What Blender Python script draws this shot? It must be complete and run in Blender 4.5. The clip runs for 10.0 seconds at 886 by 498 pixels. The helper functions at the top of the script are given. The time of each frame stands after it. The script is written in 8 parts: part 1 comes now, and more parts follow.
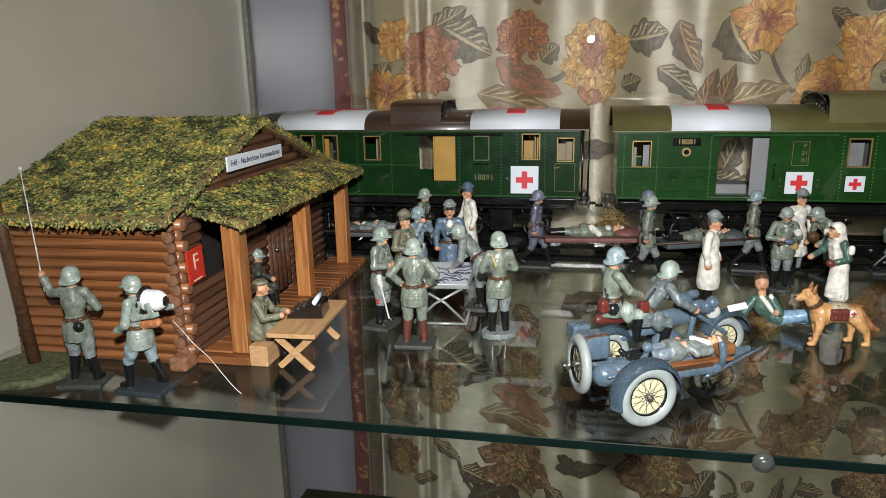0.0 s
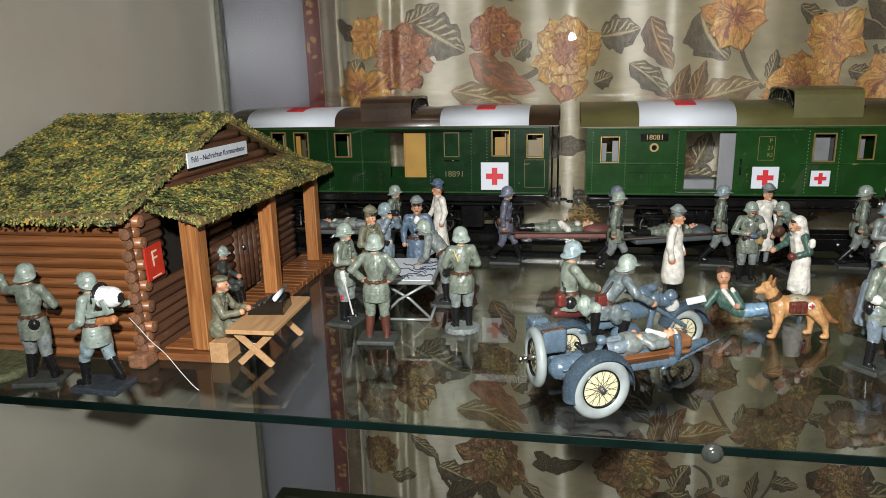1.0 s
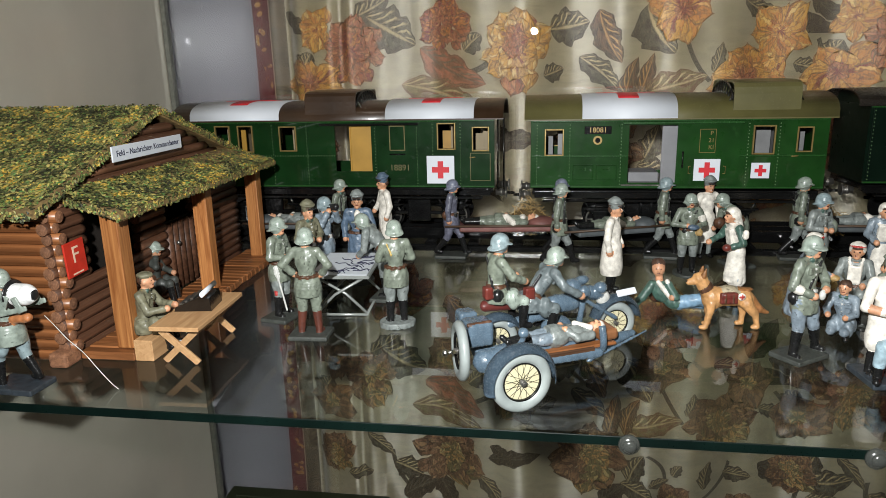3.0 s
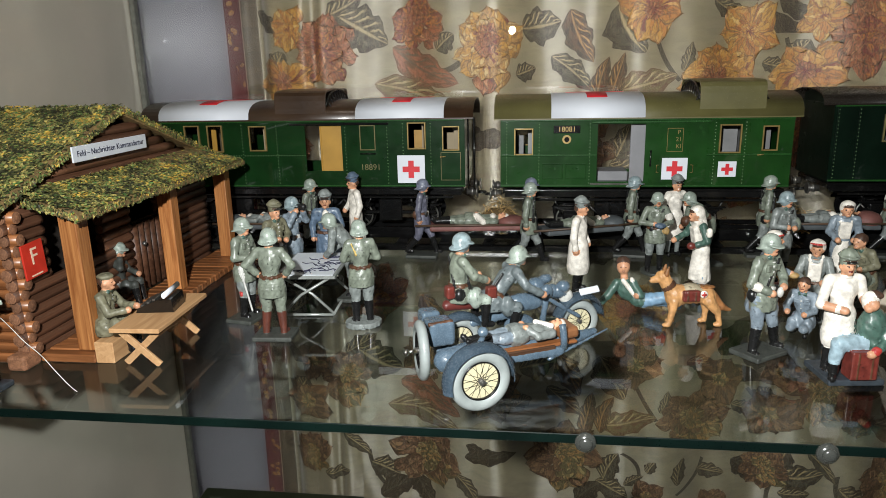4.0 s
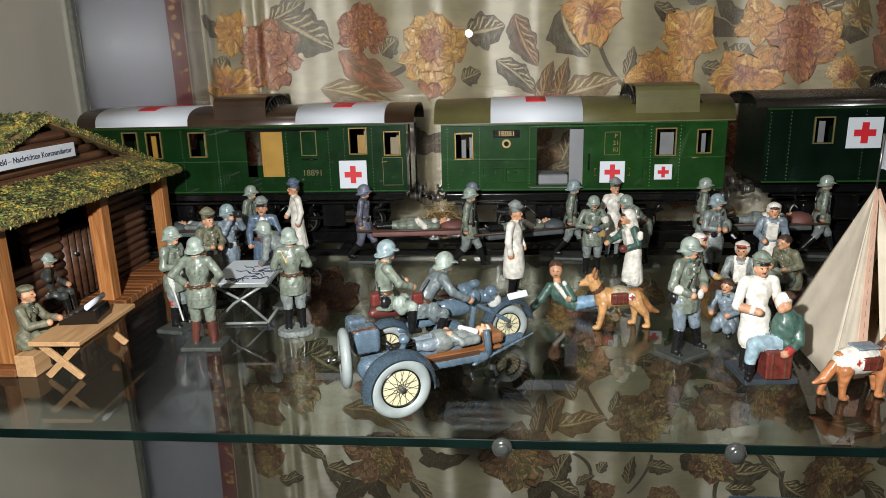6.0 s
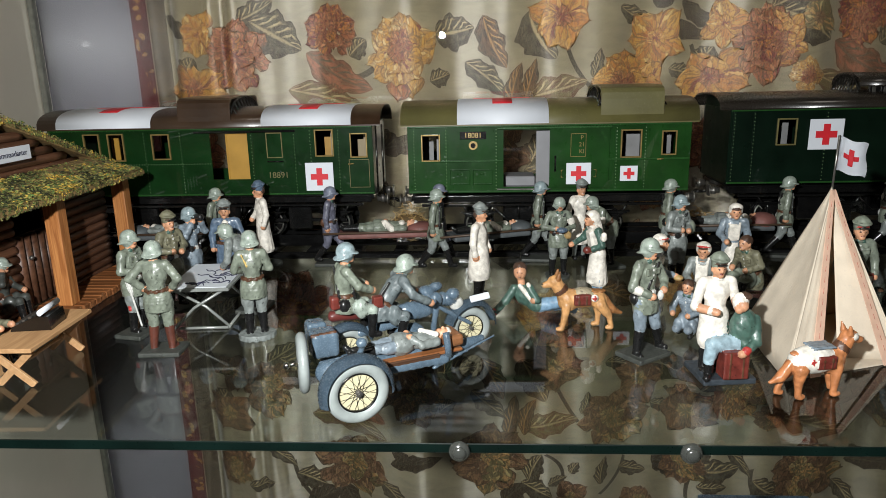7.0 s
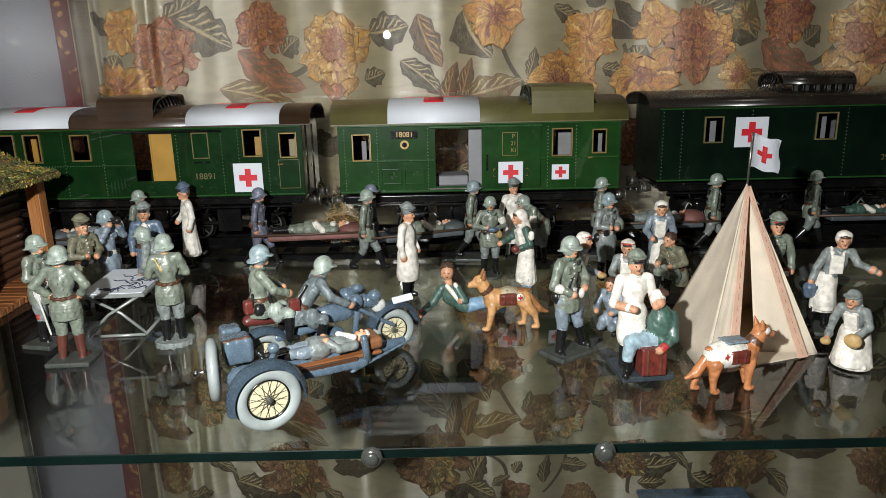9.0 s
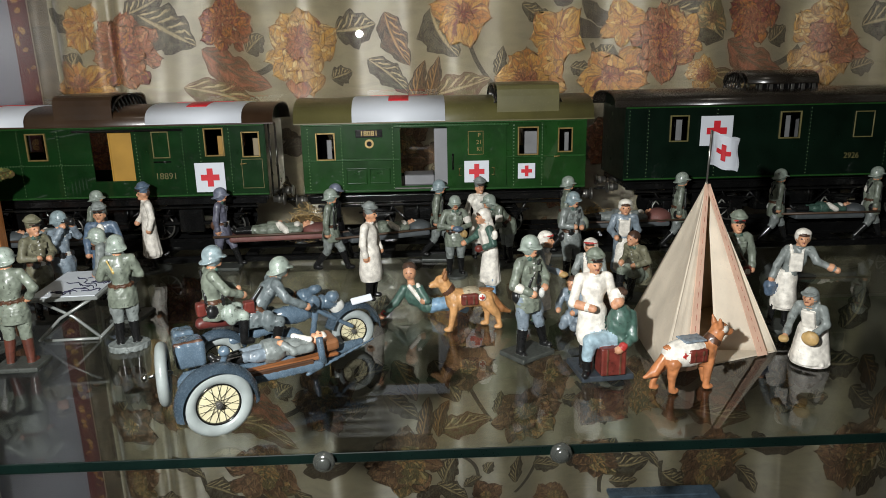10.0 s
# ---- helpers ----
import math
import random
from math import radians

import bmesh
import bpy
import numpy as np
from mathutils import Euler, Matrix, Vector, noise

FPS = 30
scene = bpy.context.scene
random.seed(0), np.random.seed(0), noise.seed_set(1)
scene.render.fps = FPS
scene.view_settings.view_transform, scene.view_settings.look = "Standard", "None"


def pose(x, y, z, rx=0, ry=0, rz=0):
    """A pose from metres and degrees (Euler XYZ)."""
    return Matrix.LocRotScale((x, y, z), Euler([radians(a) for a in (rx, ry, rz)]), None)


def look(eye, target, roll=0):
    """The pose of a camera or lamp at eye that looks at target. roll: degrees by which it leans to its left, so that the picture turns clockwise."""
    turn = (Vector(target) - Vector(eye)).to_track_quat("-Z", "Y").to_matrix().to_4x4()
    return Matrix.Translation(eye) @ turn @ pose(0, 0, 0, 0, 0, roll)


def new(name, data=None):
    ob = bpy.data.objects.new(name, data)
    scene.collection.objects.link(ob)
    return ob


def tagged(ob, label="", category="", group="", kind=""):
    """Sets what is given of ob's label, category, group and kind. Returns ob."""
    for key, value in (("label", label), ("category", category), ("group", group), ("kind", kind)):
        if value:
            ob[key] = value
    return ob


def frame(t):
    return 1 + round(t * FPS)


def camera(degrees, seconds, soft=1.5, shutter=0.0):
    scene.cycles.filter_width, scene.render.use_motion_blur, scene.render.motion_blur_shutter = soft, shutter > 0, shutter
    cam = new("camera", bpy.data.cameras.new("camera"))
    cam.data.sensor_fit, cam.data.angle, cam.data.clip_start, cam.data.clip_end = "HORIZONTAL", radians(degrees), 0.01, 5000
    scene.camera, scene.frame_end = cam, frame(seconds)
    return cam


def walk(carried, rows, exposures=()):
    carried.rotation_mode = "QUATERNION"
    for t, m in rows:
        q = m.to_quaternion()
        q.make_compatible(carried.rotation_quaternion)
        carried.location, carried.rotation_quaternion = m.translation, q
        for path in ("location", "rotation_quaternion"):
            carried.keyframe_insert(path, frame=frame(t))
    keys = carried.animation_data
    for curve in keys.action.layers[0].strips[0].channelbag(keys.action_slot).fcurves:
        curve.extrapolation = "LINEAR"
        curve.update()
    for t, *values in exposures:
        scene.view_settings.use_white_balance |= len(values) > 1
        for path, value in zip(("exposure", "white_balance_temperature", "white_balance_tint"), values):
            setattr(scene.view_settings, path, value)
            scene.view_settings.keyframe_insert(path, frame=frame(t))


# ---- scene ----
cam = camera(65.2, 10.0, soft=0.65)
PATH = [
    (0, (0.01232, -0.00739, 0.18961), (-0.36781, 1.89318, -0.3037), -1.122),
    (0.5, (0.02307, -0.00647, 0.18874), (-0.34451, 1.89593, -0.30702), -1.182),
    (1, (0.0331, -0.00444, 0.1862), (-0.32288, 1.90046, -0.30839), -1.293),
    (1.5, (0.04119, -0.00237, 0.18508), (-0.30043, 1.90392, -0.3143), -1.330),
    (2, (0.04925, 0.00043, 0.18365), (-0.27919, 1.9083, -0.31852), -1.379),
    (2.5, (0.0567, 0.00307, 0.18313), (-0.25543, 1.91251, -0.32343), -1.316),
    (4, (0.07852, 0.00684, 0.18294), (-0.17379, 1.9238, -0.32854), -1.248),
    (4.5, (0.08661, 0.00705, 0.18496), (-0.14719, 1.92523, -0.33071), -1.241),
    (5, (0.09415, 0.0079, 0.18534), (-0.12202, 1.92869, -0.32831), -1.289),
    (5.5, (0.10124, 0.00865, 0.18601), (-0.0956, 1.93192, -0.32615), -1.398),
    (7, (0.11976, 0.01366, 0.18509), (0.00439, 1.9452, -0.32072), -1.292),
    (7.5, (0.12624, 0.01535, 0.18515), (0.04123, 1.9481, -0.32206), -1.294),
    (8, (0.1334, 0.01759, 0.18474), (0.07769, 1.95133, -0.32274), -1.341),
    (8.5, (0.13922, 0.01946, 0.18323), (0.11352, 1.95467, -0.32104), -1.332),
    (9, (0.14338, 0.02146, 0.18254), (0.14931, 1.95624, -0.32401), -1.194),
    (9.5, (0.14941, 0.02368, 0.18112), (0.18391, 1.95857, -0.3239), -1.131),
    (10, (0.15665, 0.02686, 0.18052), (0.22049, 1.96043, -0.32667), -1.071),
]
walk(cam, [(t, look(eye, target, roll)) for t, eye, target, roll in PATH], exposures=[(0, 0.05), (2.5, 0.05), (5.5, 0.06), (7.5, 0.06), (8.5, 0.04), (9.5, -0.03), (10, -0.12)])

# ---- world and lamps ----
world = bpy.data.worlds.new("room_air")
scene.world = world
world.use_nodes = True
world.node_tree.nodes["Background"].inputs[0].default_value = (1.0, 0.93, 0.84, 1)
world.node_tree.nodes["Background"].inputs[1].default_value = 0.006

# small bright lamp held above the shelf front
torch = bpy.data.lights.new("torch_lamp", "SPOT")
torch.energy, torch.color, torch.shadow_soft_size = 22.0, (0.965, 0.985, 0.98), 0.007
torch.spot_size, torch.spot_blend = radians(150), 0.95
new("torch_lamp", torch).matrix_world = look((0.03, -0.03, 0.258), (0.2, 0.85, -0.16))
# ceiling lamp of the room
ceil = bpy.data.lights.new("ceiling_lamp", "AREA")
ceil.energy, ceil.color, ceil.shape, ceil.size = 1.4, (1.0, 0.93, 0.82), "DISK", 0.35
new("ceiling_lamp", ceil).matrix_world = look((0.1, 0.05, 1.2), (0.15, 0.55, 0.0))
# ---- helpers ----
def tree(name):
    m = bpy.data.materials.new(name)
    m.use_nodes = True
    return m, m.node_tree.nodes, m.node_tree.links, m.node_tree.nodes["Principled BSDF"]


def paint(name, rgb, rough=0.35, metal=0.0, vary=0.18, scale=120.0, bump=0.15, fine=900.0, coat=0.0, wear=None, spec=0.5, coat_rough=0.12):
    """Painted or natural surface: colour varied at two scales, fine relief, optional worn colour."""
    m, n, l, b = tree(name)
    co = n.new("ShaderNodeTexCoord")
    big = n.new("ShaderNodeTexNoise")
    big.inputs["Scale"].default_value, big.inputs["Detail"].default_value = scale, 4
    sm = n.new("ShaderNodeTexNoise")
    sm.inputs["Scale"].default_value, sm.inputs["Detail"].default_value = fine, 3
    for t in (big, sm):
        l.new(co.outputs["Object"], t.inputs["Vector"])
    ramp = n.new("ShaderNodeMapRange")
    ramp.inputs["From Min"].default_value, ramp.inputs["From Max"].default_value = 0.3, 0.7
    ramp.inputs["To Min"].default_value, ramp.inputs["To Max"].default_value = 1 - vary, 1 + vary
    l.new(big.outputs[0], ramp.inputs["Value"])
    hsv = n.new("ShaderNodeHueSaturation")
    hsv.inputs["Color"].default_value = (*rgb, 1)
    l.new(ramp.outputs[0], hsv.inputs["Value"])
    out = hsv.outputs[0]
    if wear:
        mix = n.new("ShaderNodeMix")
        mix.data_type = "RGBA"
        mr = n.new("ShaderNodeMapRange")
        mr.inputs["From Min"].default_value, mr.inputs["From Max"].default_value = 0.62, 0.7
        l.new(sm.outputs[0], mr.inputs["Value"])
        l.new(mr.outputs[0], mix.inputs["Factor"])
        l.new(out, mix.inputs[6])
        mix.inputs[7].default_value = (*wear, 1)
        out = mix.outputs[2]
    l.new(out, b.inputs["Base Color"])
    r2 = n.new("ShaderNodeMapRange")
    r2.inputs["To Min"].default_value, r2.inputs["To Max"].default_value = rough * 0.7, min(1, rough * 1.35)
    l.new(sm.outputs[0], r2.inputs["Value"])
    l.new(r2.outputs[0], b.inputs["Roughness"])
    b.inputs["Metallic"].default_value = metal
    b.inputs["Coat Weight"].default_value = coat
    b.inputs["Coat Roughness"].default_value = coat_rough
    b.inputs["Specular IOR Level"].default_value = spec
    if bump:
        bp = n.new("ShaderNodeBump")
        bp.inputs["Strength"].default_value, bp.inputs["Distance"].default_value = bump, 0.0006
        l.new(sm.outputs[0], bp.inputs["Height"])
        l.new(bp.outputs[0], b.inputs["Normal"])
    return m


def wood(name, dark, light, scale=60.0, stretch=(1, 1, 0.06), rough=0.45, piece=True, bump=0.25):
    """Timber with grain along one axis, each piece a little different."""
    m, n, l, b = tree(name)
    co, mp = n.new("ShaderNodeTexCoord"), n.new("ShaderNodeMapping")
    mp.inputs["Scale"].default_value = stretch
    l.new(co.outputs["Object"], mp.inputs["Vector"])
    no = n.new("ShaderNodeTexNoise")
    no.inputs["Scale"].default_value, no.inputs["Detail"].default_value, no.inputs["Distortion"].default_value = scale * 9, 5, 1.2
    l.new(mp.outputs[0], no.inputs["Vector"])
    cr = n.new("ShaderNodeValToRGB")
    cr.color_ramp.elements[0].position, cr.color_ramp.elements[1].position = 0.3, 0.72
    cr.color_ramp.elements[0].color, cr.color_ramp.elements[1].color = (*dark, 1), (*light, 1)
    l.new(no.outputs[0], cr.inputs[0])
    out = cr.outputs[0]
    if piece:
        info, mr, hs = n.new("ShaderNodeObjectInfo"), n.new("ShaderNodeMapRange"), n.new("ShaderNodeHueSaturation")
        mr.inputs["To Min"].default_value, mr.inputs["To Max"].default_value = 0.78, 1.2
        l.new(info.outputs["Random"], mr.inputs["Value"])
        l.new(mr.outputs[0], hs.inputs["Value"])
        l.new(out, hs.inputs["Color"])
        out = hs.outputs[0]
    l.new(out, b.inputs["Base Color"])
    b.inputs["Roughness"].default_value = rough
    bp = n.new("ShaderNodeBump")
    bp.inputs["Strength"].default_value, bp.inputs["Distance"].default_value = bump, 0.0005
    l.new(no.outputs[0], bp.inputs["Height"])
    l.new(bp.outputs[0], b.inputs["Normal"])
    return m


def glass(name, tint=(0.93, 0.97, 0.95), rough=0.0):
    m, n, l, b = tree(name)
    b.inputs["Base Color"].default_value = (*tint, 1)
    b.inputs["Transmission Weight"].default_value = 1
    b.inputs["Roughness"].default_value = rough
    b.inputs["IOR"].default_value = 1.5
    return m


def shelf_glass(name, tint):
    """Clear plate glass: gloss that grows towards grazing, the rest passes straight through."""
    m, n, l, b = tree(name)
    n.remove(b)
    lw = n.new("ShaderNodeLayerWeight")
    lw.inputs["Blend"].default_value = 0.5
    pw, ml = n.new("ShaderNodeMath"), n.new("ShaderNodeMath")
    pw.operation, ml.operation, ml.use_clamp = "POWER", "MULTIPLY_ADD", True
    pw.inputs[1].default_value = 4.4
    l.new(lw.outputs["Facing"], pw.inputs[0])
    l.new(pw.outputs[0], ml.inputs[0])
    ml.inputs[1].default_value, ml.inputs[2].default_value = 0.9, 0.045
    tr, gl, mx = n.new("ShaderNodeBsdfTransparent"), n.new("ShaderNodeBsdfGlossy"), n.new("ShaderNodeMixShader")
    tr.inputs["Color"].default_value = (*tint, 1)
    gl.inputs["Roughness"].default_value = 0.0
    l.new(ml.outputs[0], mx.inputs[0])
    l.new(tr.outputs[0], mx.inputs[1])
    l.new(gl.outputs[0], mx.inputs[2])
    l.new(mx.outputs[0], n["Material Output"].inputs["Surface"])
    return m


def clear(name, tint):
    m, n, l, b = tree(name)
    n.remove(b)
    tr = n.new("ShaderNodeBsdfTransparent")
    tr.inputs["Color"].default_value = (*tint, 1)
    l.new(tr.outputs[0], n["Material Output"].inputs["Surface"])
    return m


def mesh_of(name, bm, mats, smooth=False):
    me = bpy.data.meshes.new(name)
    bmesh.ops.recalc_face_normals(bm, faces=bm.faces)
    bm.to_mesh(me)
    bm.free()
    for m in (mats if isinstance(mats, (list, tuple)) else [mats]):
        me.materials.append(m)
    if smooth:
        me.shade_smooth()
    return me


def part(name, bm, mats, parent=None, label="", at=None, smooth=False):
    """Links a bmesh as one object, under a thing or part if given."""
    ob = new(name, mesh_of(name, bm, mats, smooth))
    if at is not None:
        ob.matrix_basis = at
    if parent is not None:
        ob.parent = parent
    if label:
        ob["label"] = label
    return ob


def thing(name, label, category, group="", at=None, kind=""):
    ob = new(name)
    ob.empty_display_size = 0.01
    if at is not None:
        ob.matrix_basis = at
    return tagged(ob, label, category, group, kind)


def box(bm, lo, hi, bevel=0.0, seg=1, m=None, mat=0):
    c = [(a + b) / 2 for a, b in zip(lo, hi)]
    s = [abs(b - a) for a, b in zip(lo, hi)]
    mm = Matrix.Translation(c) @ Matrix.Diagonal((*s, 1))
    g = bmesh.ops.create_cube(bm, size=1, matrix=mm)
    vs = g["verts"]
    fs = list({f for v in vs for f in v.link_faces})
    if bevel:
        es = list({e for v in vs for e in v.link_edges})
        r = bmesh.ops.bevel(bm, geom=es, offset=bevel, segments=seg, affect="EDGES", profile=0.5)
        fs = list({f for f in r["faces"]} | {f for v in r["verts"] for f in v.link_faces})
        vs = list({v for f in fs for v in f.verts})
    for f in fs:
        f.material_index = mat
    if m is not None:
        bmesh.ops.transform(bm, matrix=m, verts=vs)
    return vs


def rod(bm, a, b, r1, r2=None, seg=12, mat=0, caps=True):
    a, b = Vector(a), Vector(b)
    d = b - a
    mm = Matrix.Translation((a + b) / 2) @ d.to_track_quat("Z", "Y").to_matrix().to_4x4()
    g = bmesh.ops.create_cone(bm, cap_ends=caps, segments=seg, radius1=r1, radius2=r1 if r2 is None else r2, depth=d.length, matrix=mm)
    for f in {f for v in g["verts"] for f in v.link_faces}:
        f.material_index = mat
        f.smooth = len(f.verts) == 4
    return g["verts"]


def ball(bm, c, r, seg=12, mat=0, squash=(1, 1, 1)):
    g = bmesh.ops.create_uvsphere(bm, u_segments=seg, v_segments=max(6, seg // 2), radius=1, matrix=Matrix.Translation(c) @ Matrix.Diagonal((r * squash[0], r * squash[1], r * squash[2], 1)))
    for f in {f for v in g["verts"] for f in v.link_faces}:
        f.material_index, f.smooth = mat, True
    return g["verts"]


def ring(bm, c, axis, R, r, seg=40, sub=12, mat=0, squash=1.0, arc=(0, 2 * math.pi), open_arc=False):
    """A torus, or an arc of one, about an axis."""
    q = Vector(axis).to_track_quat("Z", "Y").to_matrix()
    n = seg + (1 if open_arc else 0)
    grid = []
    for i in range(n):
        a = arc[0] + (arc[1] - arc[0]) * i / seg
        row = []
        for j in range(sub):
            p = 2 * math.pi * j / sub
            v = Vector(((R + r * math.cos(p)) * math.cos(a), (R + r * math.cos(p)) * math.sin(a), r * squash * math.sin(p)))
            row.append(bm.verts.new(Vector(c) + q @ v))
        grid.append(row)
    for i in range(seg):
        A, B = grid[i], grid[(i + 1) % n]
        for j in range(sub):
            f = bm.faces.new((A[j], B[j], B[(j + 1) % sub], A[(j + 1) % sub]))
            f.smooth, f.material_index = True, mat
    if open_arc:
        bm.faces.new(grid[0]), bm.faces.new(grid[-1])


def sweep(bm, pts, r, seg=8, mat=0, closed_caps=True):
    """A round cord through points."""
    pts = [Vector(p) for p in pts]
    rows = []
    for i, p in enumerate(pts):
        d = (pts[min(i + 1, len(pts) - 1)] - pts[max(i - 1, 0)]).normalized()
        q = d.to_track_quat("Z", "Y").to_matrix()
        rows.append([bm.verts.new(p + q @ Vector((r * math.cos(a), r * math.sin(a), 0))) for a in (2 * math.pi * k / seg for k in range(seg))])
    for A, B in zip(rows, rows[1:]):
        for j in range(seg):
            f = bm.faces.new((A[j], A[(j + 1) % seg], B[(j + 1) % seg], B[j]))
            f.smooth, f.material_index = True, mat
    if closed_caps:
        for R in (rows[0], rows[-1]):
            bm.faces.new(R).material_index = mat


def prism(bm, outline, axis, lo, hi, mat=0):
    """Extrudes a closed 2D outline; axis 'x': outline is (y, z); 'y': (x, z); 'z': (x, y)."""
    def at(u, v, w):
        return {"x": (w, u, v), "y": (u, w, v), "z": (u, v, w)}[axis]
    A = [bm.verts.new(at(u, v, lo)) for u, v in outline]
    B = [bm.verts.new(at(u, v, hi)) for u, v in outline]
    fs = [bm.faces.new(A), bm.faces.new(B[::-1])]
    for i in range(len(A)):
        j = (i + 1) % len(A)
        fs.append(bm.faces.new((A[i], B[i], B[j], A[j])))
    for f in fs:
        f.material_index = mat
    return A + B


def letters(name, text, size, depth, mat, at, parent, label="", align="CENTER", font_shear=0.0):
    cu = bpy.data.curves.new(name, "FONT")
    cu.body, cu.size, cu.extrude, cu.align_x, cu.align_y, cu.shear = text, size, depth, align, "CENTER", font_shear
    tmp = bpy.data.objects.new(name, cu)
    me = bpy.data.meshes.new_from_object(tmp)
    me.materials.clear()
    me.materials.append(mat)
    bpy.data.objects.remove(tmp)
    ob = new(name, me)
    ob.matrix_basis = at
    ob.parent = parent
    if label:
        ob["label"] = label
    return ob


UPRIGHT = pose(0, 0, 0, 90, 0, 0)   # text that faces the front
M = {}
M["wall_beige"] = paint("wall_beige", (0.53, 0.49, 0.405), 0.35, vary=0.06, scale=9, bump=0.05, fine=220, coat=0.8, coat_rough=0.01)
M["wall_grey"] = paint("wall_grey", (0.135, 0.133, 0.150), 0.4, vary=0.05, scale=7, bump=0.04, fine=160)
M["room"] = paint("room_plaster", (0.3, 0.27, 0.22), 0.8, vary=0.08, scale=4, bump=0.1, fine=90)
M["floorwood"] = wood("floor_wood", (0.12, 0.06, 0.03), (0.25, 0.14, 0.07), 6, (1, 0.08, 1), 0.4, False)
M["shelf"] = shelf_glass("shelf_glass", (0.965, 0.985, 0.975))
M["shelf_under"] = clear("shelf_underside", (0.965, 0.985, 0.975))
M["edge"] = paint("glass_edge", (0.002, 0.007, 0.0055), 0.3, vary=0.3, scale=40, bump=0.02)
M["pane"] = glass("back_glass", (0.985, 0.99, 0.985))
M["strip"] = paint("strip_metal", (0.2, 0.2, 0.17), 0.35, 0.6, bump=0.05)
M["chrome"] = paint("chrome", (0.7, 0.7, 0.68), 0.15, 1.0, vary=0.05, bump=0.03)
M["bead"] = paint("clip_plastic", (0.09, 0.095, 0.085), 0.2, vary=0.1, bump=0.02, coat=0.5)
M["bead"].node_tree.nodes["Principled BSDF"].inputs["Transmission Weight"].default_value = 0.55
M["green"] = paint("carriage_green", (0.0095, 0.044, 0.008), 0.3, vary=0.3, scale=35, bump=0.12, fine=90, coat=0.6, coat_rough=0.03, wear=(0.012, 0.053, 0.01), spec=0.15)
M["green_a"] = paint("carriage_bottle_green", (0.005, 0.026, 0.006), 0.3, vary=0.3, scale=35, bump=0.15, fine=90, coat=0.6, coat_rough=0.03, wear=(0.0065, 0.032, 0.0075), spec=0.15)
M["green_dark"] = paint("carriage_dark_green", (0.003, 0.009, 0.005), 0.3, vary=0.3, scale=35, bump=0.15, fine=90, coat=0.6, coat_rough=0.03, spec=0.15)
# bead green lightened so the mouldings carry a painted highlight
M["green_line"] = paint("carriage_bead", (0.016, 0.065, 0.014), 0.25, vary=0.2, coat=0.5)
M["rivet"] = paint("rivet_paint", (0.16, 0.26, 0.12), 0.3, vary=0.3, coat=0.3)
M["brown"] = paint("roof_brown", (0.038, 0.02, 0.01), 0.35, vary=0.2, scale=40, bump=0.08, fine=400, coat=0.3)
M["olive"] = paint("roof_olive", (0.10, 0.09, 0.03), 0.42, vary=0.15, scale=40, bump=0.08, fine=500, coat=0.2, wear=(0.12, 0.105, 0.04))
M["roof_dark"] = paint("roof_dark", (0.016, 0.013, 0.01), 0.25, vary=0.25, scale=40, bump=0.08, coat=0.4)
M["white"] = paint("white_paper", (0.66, 0.69, 0.74), 0.5, vary=0.04, scale=30, bump=0.06)
M["red"] = paint("red_print", (0.6, 0.02, 0.03), 0.45, vary=0.08, scale=50, bump=0.05)
M["black"] = paint("black_lacquer", (0.005, 0.005, 0.005), 0.16, vary=0.3, bump=0.3, fine=600, coat=0.6)
M["steel"] = paint("dull_steel", (0.25, 0.24, 0.22), 0.3, 0.85, vary=0.2, bump=0.1)
M["gold"] = paint("brass_frame", (0.30, 0.21, 0.075), 0.35, 0.5, vary=0.2, bump=0.08)
M["gold_dim"] = paint("worn_gilt", (0.14, 0.12, 0.045), 0.4, vary=0.3, bump=0.05)
M["ochre"] = paint("ochre_door", (0.4, 0.22, 0.035), 0.45, vary=0.12, scale=50, bump=0.06)
M["cream"] = paint("cream_inside", (0.28, 0.22, 0.13), 0.6, vary=0.12, scale=40)
M["grey_panel"] = paint("grey_panel", (0.22, 0.22, 0.23), 0.5, vary=0.1, scale=60)
M["greyin"] = paint("grey_inside", (0.2, 0.2, 0.2), 0.5, vary=0.15, scale=60)
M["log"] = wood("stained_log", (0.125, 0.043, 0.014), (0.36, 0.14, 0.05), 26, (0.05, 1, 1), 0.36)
# darker wood for the side wall, gable logs and door poles
M["log_side"] = wood("dark_log", (0.05, 0.021, 0.011), (0.14, 0.062, 0.033), 26, (0.05, 1, 1), 0.45)
M["logend"] = wood("log_end", (0.12, 0.05, 0.024), (0.27, 0.125, 0.062), 50, (1, 1, 1), 0.75)
M["post"] = wood("oak_post", (0.24, 0.08, 0.022), (0.5, 0.215, 0.07), 40, (1, 1, 0.05), 0.4)
M["pine"] = wood("pine_plank", (0.36, 0.195, 0.085), (0.52, 0.315, 0.155), 30, (1, 0.06, 1), 0.5)
M["boards"] = wood("brown_board", (0.045, 0.02, 0.01), (0.12, 0.055, 0.025), 30, (0.06, 1, 1), 0.5)
# ---- the room and the cabinet ----
FRONT, BACK, LEFT, RIGHT = 0.331, 0.825, -0.395, 1.25
LOW = -0.40


def slab(name, lo, hi, mat, kind="structure", label="", category="", bevel=0.0):
    bm = bmesh.new()
    box(bm, lo, hi, bevel)
    ob = part(name, bm, mat)
    return tagged(ob, label, category, "", kind)


